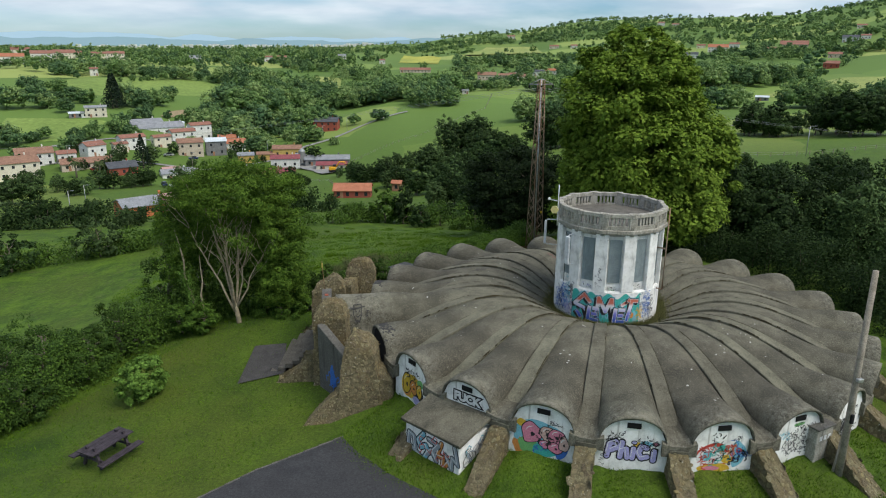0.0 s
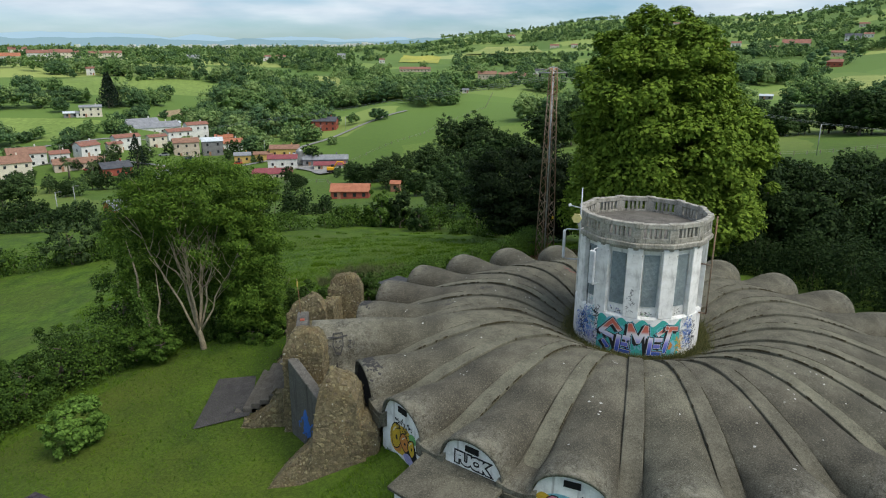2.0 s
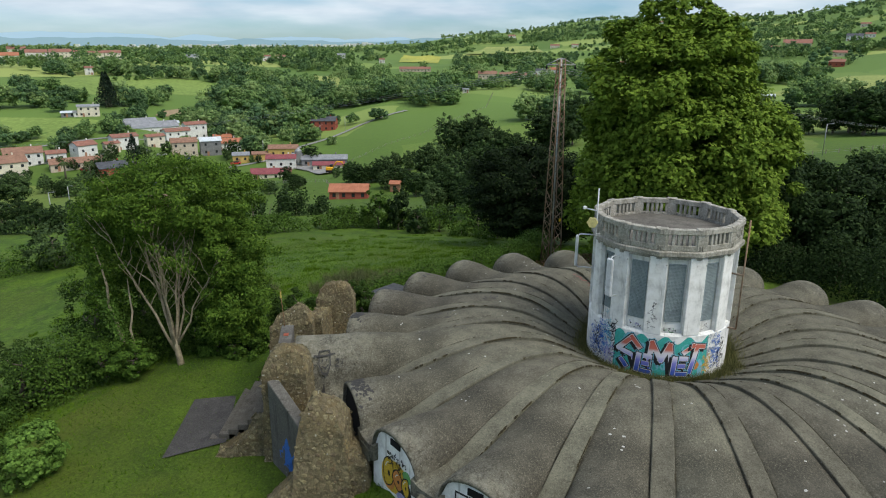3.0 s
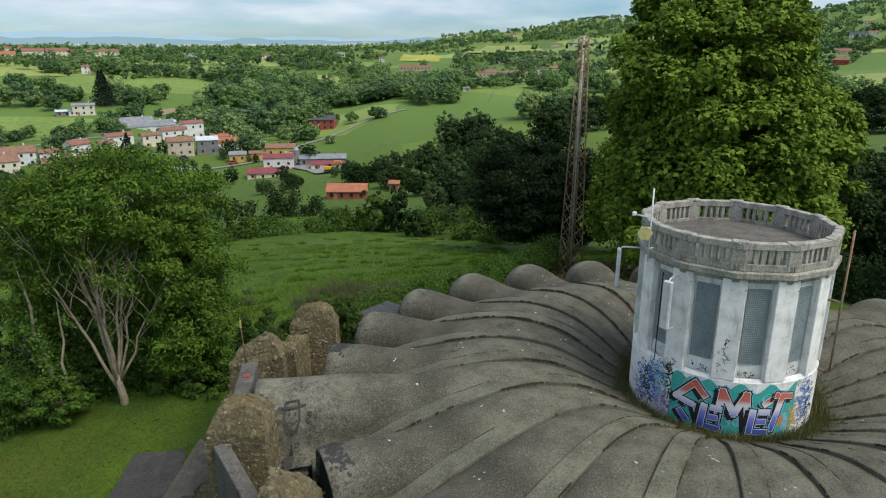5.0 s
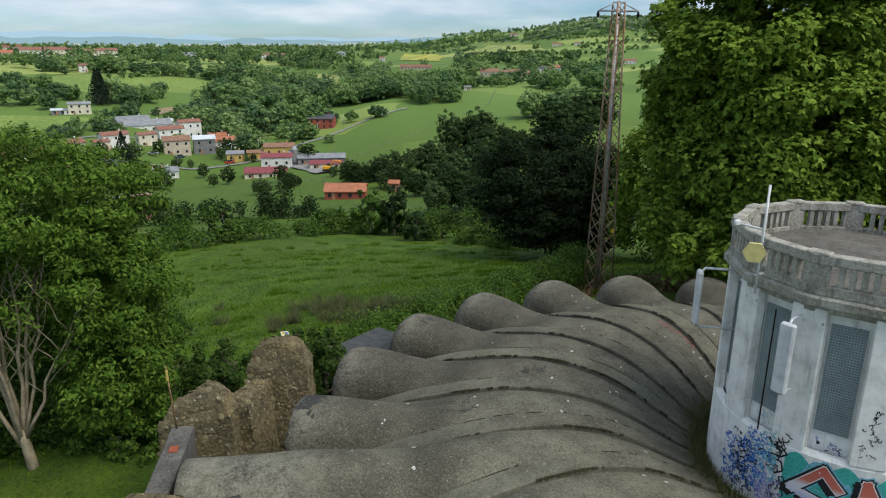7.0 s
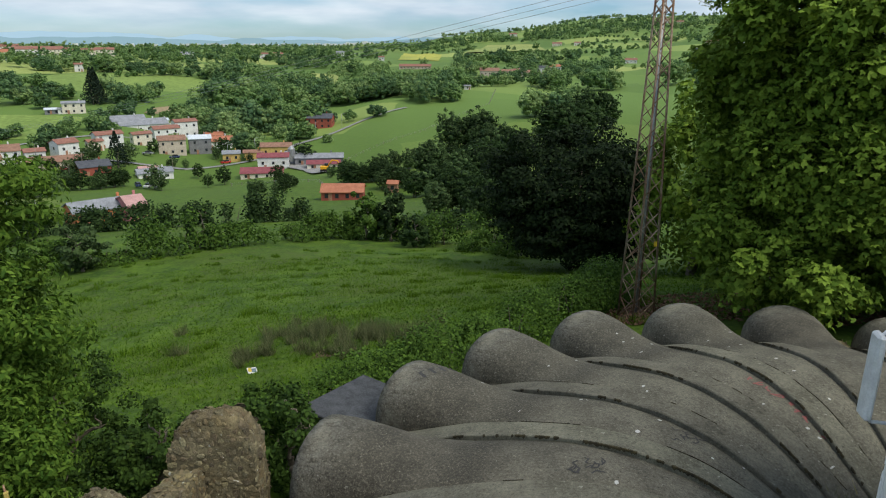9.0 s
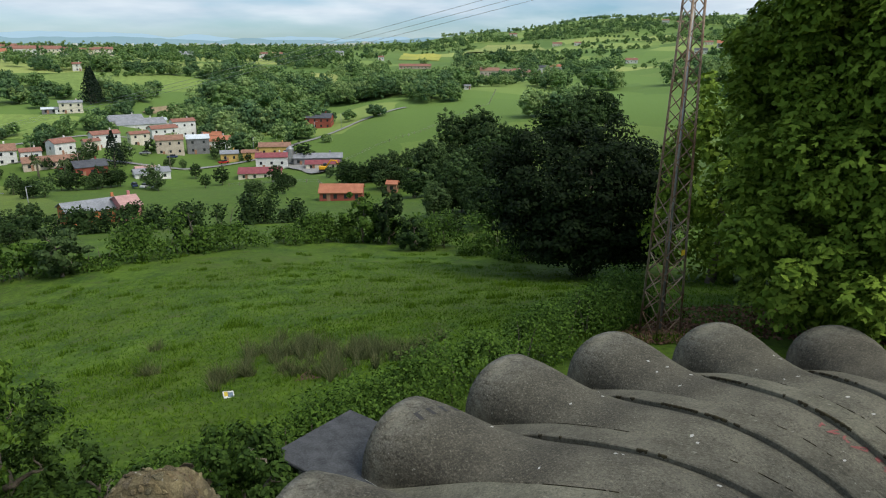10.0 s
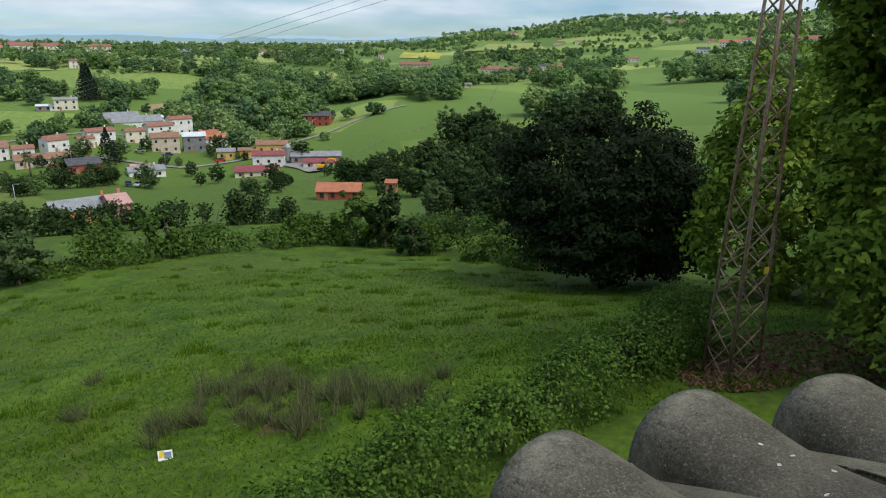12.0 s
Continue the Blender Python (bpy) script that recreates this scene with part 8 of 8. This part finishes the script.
grove(-26, 228, 8.1, 4.0, 8, 6.6, "dark")
grove(-51, 213, 6.0, 3.0, 5, 4.6, "mid")
grove(0, 82, 1.2, 3, 5, 2.3, "mid")
grove(-37, 256, 4.1, 3, 3, 4.5, "mid")
grove(-20, 230, 4.5, 3, 5, 7.2, "mid")
grove(-111, 316, 2.8, 3, 3, 9.9, "dark")
grove(-108, 340, 9.0, 4.5, 4, 6.6, "mid")
grove(-160, 295, 4.5, 3, 3, 7.3, "mid")
grove(-135, 279, 4.7, 3, 3, 9.1, "mid")
grove(-111, 239, 4.0, 3, 4, 5.8, "mid")
grove(-106, 245, 4.1, 3, 4, 5.9, "dark")
grove(-136, 264, 5.0, 3, 3, 5.5, "dark")
grove(-111, 360, 5.7, 3, 3, 7.6, "mid")
grove(-153, 331, 6.1, 3.0, 5, 8.0, "mid")
grove(-150, 342, 2.8, 3, 3, 8.8, "dark")
grove(-121, 272, 0.8, 3, 1, 13.0, "pine")
grove(-165, 256, 5.7, 3, 4, 8.2, "dark")
grove(-133, 208, 6.3, 3.2, 5, 8.8, "dark")
grove(-98, 158, 6.3, 3.2, 6, 7.1, "dark")
grove(-134, 233, 5.9, 3, 3, 5.5, "mid")
grove(-81, 149, 4.3, 3, 5, 5.2, "dark")
grove(-41, 83, 1.7, 3, 5, 2.2, "dark")
grove(-38, 81, 1.5, 3, 4, 1.8, "mid")
grove(-145, 256, 3.5, 3, 3, 5.0, "mid")
grove(-196, 308, 6.1, 3.0, 5, 11.3, "dark")
grove(-180, 293, 4.0, 3, 3, 5.8, "mid")
grove(-182, 386, 2.1, 3, 3, 17.8, "pine")
grove(-177, 396, 7.2, 3.6, 5, 12.3, "dark")
grove(-173, 415, 10.5, 5.2, 6, 8.3, "mid")
grove(-207, 402, 15.9, 8.0, 8, 8.3, "dark")
grove(-217, 384, 8.1, 4.0, 5, 8.1, "dark")
grove(-231, 381, 10.4, 5.2, 6, 11.9, "mid")
grove(-241, 425, 12.2, 6.1, 7, 9.4, "mid")
grove(-171, 440, 6.3, 3.2, 4, 8.7, "mid")
grove(-198, 369, 4.9, 3, 3, 7.0, "dark")
grove(-129, 393, 9.0, 4.5, 7, 10.1, "mid")
grove(-108, 370, 9.7, 4.8, 8, 12.9, "mid")
grove(-96, 373, 9.7, 4.8, 9, 14.5, "dark")
grove(-81, 374, 9.0, 4.5, 9, 14.4, "mid")
grove(-69, 379, 6.5, 3.2, 6, 12.9, "mid")
grove(-48, 378, 0.6, 3, 1, 5.4, "mid")
grove(-34, 379, 2.5, 3, 3, 9.6, "dark")
grove(49, 348, 8.8, 4.4, 8, 12.9, "dark")
grove(58, 335, 6.3, 3.2, 6, 12.5, "dark")
grove(46, 275, 6.1, 3.0, 9, 14.5, "dark")
grove(62, 302, 6.7, 3.4, 9, 14.2, "dark")
grove(24, 230, 3.9, 3, 6, 11.7, "dark")
grove(44, 109, 2.0, 3, 6, 5.9, "dark")
grove(120, 259, 8.1, 4.0, 8, 11.9, "dark")
grove(129, 252, 8.1, 4.0, 8, 11.2, "mid")
grove(141, 252, 8.2, 4.1, 9, 14.0, "dark")
grove(148, 239, 8.0, 4.0, 9, 14.6, "dark")
grove(38, 75, 1.8, 3, 6, 3.5, "dark")
grove(46, 76, 3.0, 3, 8, 3.7, "dark")
grove(153, 368, 11.3, 5.6, 8, 11.3, "dark")
grove(184, 352, 9.9, 5.0, 8, 13.3, "dark")
grove(194, 344, 9.9, 5.0, 8, 13.2, "dark")
grove(203, 333, 8.5, 4.2, 7, 8.8, "mid")
grove(213, 334, 6.6, 3.3, 6, 13.2, "dark")
grove(58, 126, 2.6, 3, 4, 2.3, "dark")

for _k in range(90):
    grove(_grove.uniform(-170, -52), _grove.uniform(236, 392), 2, 2, 1, _grove.uniform(4.5, 8.5), "dark" if _k % 2 else "mid")
wood(-157, 342, 9, 5, 6, 9)
wood(-153, 349, 3, 3, 3, 12)
wood(-104, 346, 12, 6, 8, 10)
wood(-87, 320, 8, 4, 6, 8)
wood(-121, 383, 14, 10, 10, 12)
wood(-135, 394, 10, 8, 8, 11)
wood(-69, 345, 8, 4, 6, 7)
wood(-72, 392, 10, 6, 8, 9)
wood(-191, 319, 6, 4, 4, 7)
wood(11, 755, 24, 14, 16, 13)
wood(-75, 648, 20, 14, 14, 12)
wood(-135, 437, 14, 14, 13, 14)
wood(-118, 441, 16, 16, 16, 14)
wood(-103, 471, 14, 16, 12, 12)
wood(-150, 541, 34, 20, 18, 13)
wood(-104, 528, 26, 30, 24, 11)
wood(-71, 478, 30, 24, 26, 12)
wood(-52, 484, 36, 22, 40, 14)
wood(-24, 470, 36, 22, 40, 14)
wood(-6, 426, 14, 18, 16, 12)
wood(-297, 541, 60, 30, 24, 11)
wood(-282, 659, 70, 26, 30, 12)
wood(-257, 521, 40, 12, 20, 11)
wood(-260, 716, 70, 30, 24, 11)
wood(-237, 773, 80, 40, 24, 12)
wood(-200, 822, 80, 40, 30, 13)
wood(-149, 766, 60, 40, 24, 13)
wood(-136, 930, 90, 30, 18, 12)
wood(-94, 880, 70, 24, 14, 12)
wood(-93, 1255, 90, 40, 18, 12)
wood(-2, 868, 70, 40, 21, 13)
wood(-28, 823, 26, 12, 4, 11)
wood(24, 622, 12, 12, 10, 14)
wood(48, 896, 80, 36, 24, 13)
wood(74, 788, 70, 26, 18, 12)
wood(114, 851, 70, 30, 18, 12)
wood(117, 667, 50, 30, 34, 14)
wood(91, 493, 30, 24, 24, 13)
wood(165, 833, 60, 40, 14, 13)
wood(40, 508, 30, 10, 16, 8)
wood(56, 536, 26, 8, 16, 8)
wood(197, 490, 50, 18, 40, 15)
wood(226, 613, 40, 20, 20, 13)
wood(225, 507, 24, 14, 18, 12)
wood(254, 508, 26, 6, 16, 8)
wood(302, 565, 6, 6, 4, 20)
wood(277, 723, 60, 24, 18, 12)
wood(340, 762, 70, 24, 18, 12)
wood(354, 681, 60, 24, 14, 12)
wood(410, 714, 50, 24, 12, 12)
wood(446, 1127, 140, 50, 36, 13)
wood(487, 1025, 140, 60, 42, 13)
wood(453, 816, 120, 60, 36, 13)
wood(504, 838, 140, 70, 36, 13)
wood(338, 1343, 200, 70, 54, 13)
wood(448, 1294, 200, 70, 54, 13)
wood(609, 1357, 230, 90, 66, 13)
wood(646, 1141, 230, 90, 66, 13)
wood(318, 1506, 220, 70, 54, 13)
wood(248, 1441, 200, 70, 42, 13)
wood(168, 1438, 200, 70, 42, 13)
wood(83, 1353, 180, 70, 36, 13)
wood(8, 1374, 170, 70, 36, 13)
wood(-71, 1417, 170, 70, 30, 13)
wood(-153, 1341, 200, 60, 30, 13)
wood(-246, 1268, 220, 60, 30, 13)
wood(-294, 1041, 230, 60, 30, 13)
wood(-363, 941, 230, 60, 30, 12)
wood(-422, 876, 160, 60, 18, 12)
wood(-481, 831, 140, 50, 14, 12)
wood(-371, 607, 50, 20, 8, 11)
wood(450, 1802, 160, 60, 36, 12)
wood(473, 1589, 160, 60, 36, 12)


# hedgerows between the far fields
for _k in range(120):
    _a = radians(_wood_rng.uniform(-36, 36))
    _d = math.exp(_wood_rng.uniform(math.log(560), math.log(1800)))
    if _d < 520 and -8 < math.degrees(_a) < 7:
        continue
    _x, _y = _d * math.sin(_a), _d * math.cos(_a)
    _t = _wood_rng.uniform(-.5, .5) + (1.2 if _wood_rng.random() < .3 else 0)
    _l = _wood_rng.uniform(25, 90) * (_d / 600) ** .5
    for _i in range(int(_l / 7)):
        _q = (_i / max(1, int(_l / 7) - 1) - .5) * _l
        wood(_x + _q * math.cos(_t), _y + _q * math.sin(_t), 2, 2, 1, _wood_rng.uniform(4, 11))


# forested hillsides to the right and broken woods along the horizon
for _k in range(2600):
    _a, _d = _wood_rng.uniform(-36, 37), math.exp(_wood_rng.uniform(math.log(800), math.log(2050)))
    _x, _y = _d * math.sin(radians(_a)), _d * math.cos(radians(_a))
    _dense = noise.noise((_x * .0042, _y * .0042, 3.1)) + .5 * noise.noise((_x * .012, _y * .012, 7.7))
    _want = -.35 if _a > 4 and _d > 1550 else .16 if _a > 3 else .12
    if _dense > _want:
        # more pale crowns towards the left horizon, as part of the painted haze
        wood(_x, _y, 6, 6, 1, _wood_rng.uniform(8, 15), (.34, .72) if _a > 3 else (.12, .55))


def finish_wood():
    for W, leaf, word in zip(_wood, (LEAF_HAZED_DARK, LEAF_HAZED_FRESH, LEAF_HAZED_PALE), ("dark", "fresh green", "haze-pale green")):
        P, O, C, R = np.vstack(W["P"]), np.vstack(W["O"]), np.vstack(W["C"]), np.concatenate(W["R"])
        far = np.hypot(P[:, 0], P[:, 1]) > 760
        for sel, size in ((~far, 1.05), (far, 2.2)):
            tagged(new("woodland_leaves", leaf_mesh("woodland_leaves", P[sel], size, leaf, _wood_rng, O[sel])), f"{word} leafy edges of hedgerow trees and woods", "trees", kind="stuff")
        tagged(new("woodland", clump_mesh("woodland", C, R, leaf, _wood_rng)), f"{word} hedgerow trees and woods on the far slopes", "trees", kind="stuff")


# far leaf colours lifted and blued to stand in for distance haze
LEAF_HAZED_DARK = leaf_mat("hazed_dark_leaf", (0.050, 0.104, 0.046), (0.138, 0.226, 0.088), .05)
LEAF_HAZED_FRESH = leaf_mat("hazed_fresh_leaf", (0.086, 0.164, 0.054), (0.215, 0.322, 0.104), .05)
LEAF_HAZED_PALE = leaf_mat("hazed_pale_leaf", (0.138, 0.222, 0.076), (0.290, 0.392, 0.142), .05)
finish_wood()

# a scattered white town in the distance
_town = bmesh.new()
for _k in range(150):
    _a, _d = radians(_wood_rng.choice([-24, -20, -17.5, -16, -14, -9, -7]) + _wood_rng.normal(0, 1.1)), _wood_rng.uniform(2250, 2700)
    _x, _y = _d * math.sin(_a), _d * math.cos(_a)
    _h = _wood_rng.uniform(5, 11)
    add_box(_town, _x, _y, ground(_x, _y) + _h * .5, _wood_rng.uniform(7, 20), 9, _h, 0)
tagged(part("town", _town, WHITEW), "white houses of a distant town", "town", kind="stuff")


# blue hills on the skyline: upright sheets, their haze put in as glow
def skyline(dist, base, amp, seed, tint, glow):
    V, F = [], []
    n = 200
    for i in range(n + 1):
        a = radians(-60 + 120 * i / n)
        h = base + amp * (noise.noise((i * .07, seed, 0)) + .45 * noise.noise((i * .27, seed + 3, 0)) + .2 * noise.noise((i * .9, seed + 5, 0)))
        x, y = dist * math.sin(a), dist * math.cos(a)
        V += [(x, y, -60), (x, y, h)]
    F = [(2 * i, 2 * i + 2, 2 * i + 3, 2 * i + 1) for i in range(n)]
    m = bpy.data.materials.new("hills_haze_glow")
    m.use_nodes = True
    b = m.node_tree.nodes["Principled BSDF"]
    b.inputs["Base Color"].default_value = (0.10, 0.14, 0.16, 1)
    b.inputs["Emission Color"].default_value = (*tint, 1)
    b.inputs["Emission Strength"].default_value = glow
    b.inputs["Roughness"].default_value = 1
    tagged(new("backdrop", mesh_of("backdrop", V, F, m, True)), "hill sheets along the horizon, blue haze painted in as glow", "hills", kind="structure")


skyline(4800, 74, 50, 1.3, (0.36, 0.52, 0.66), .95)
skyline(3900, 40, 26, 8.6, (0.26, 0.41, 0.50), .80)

# masonry pieces last
lay_stones()
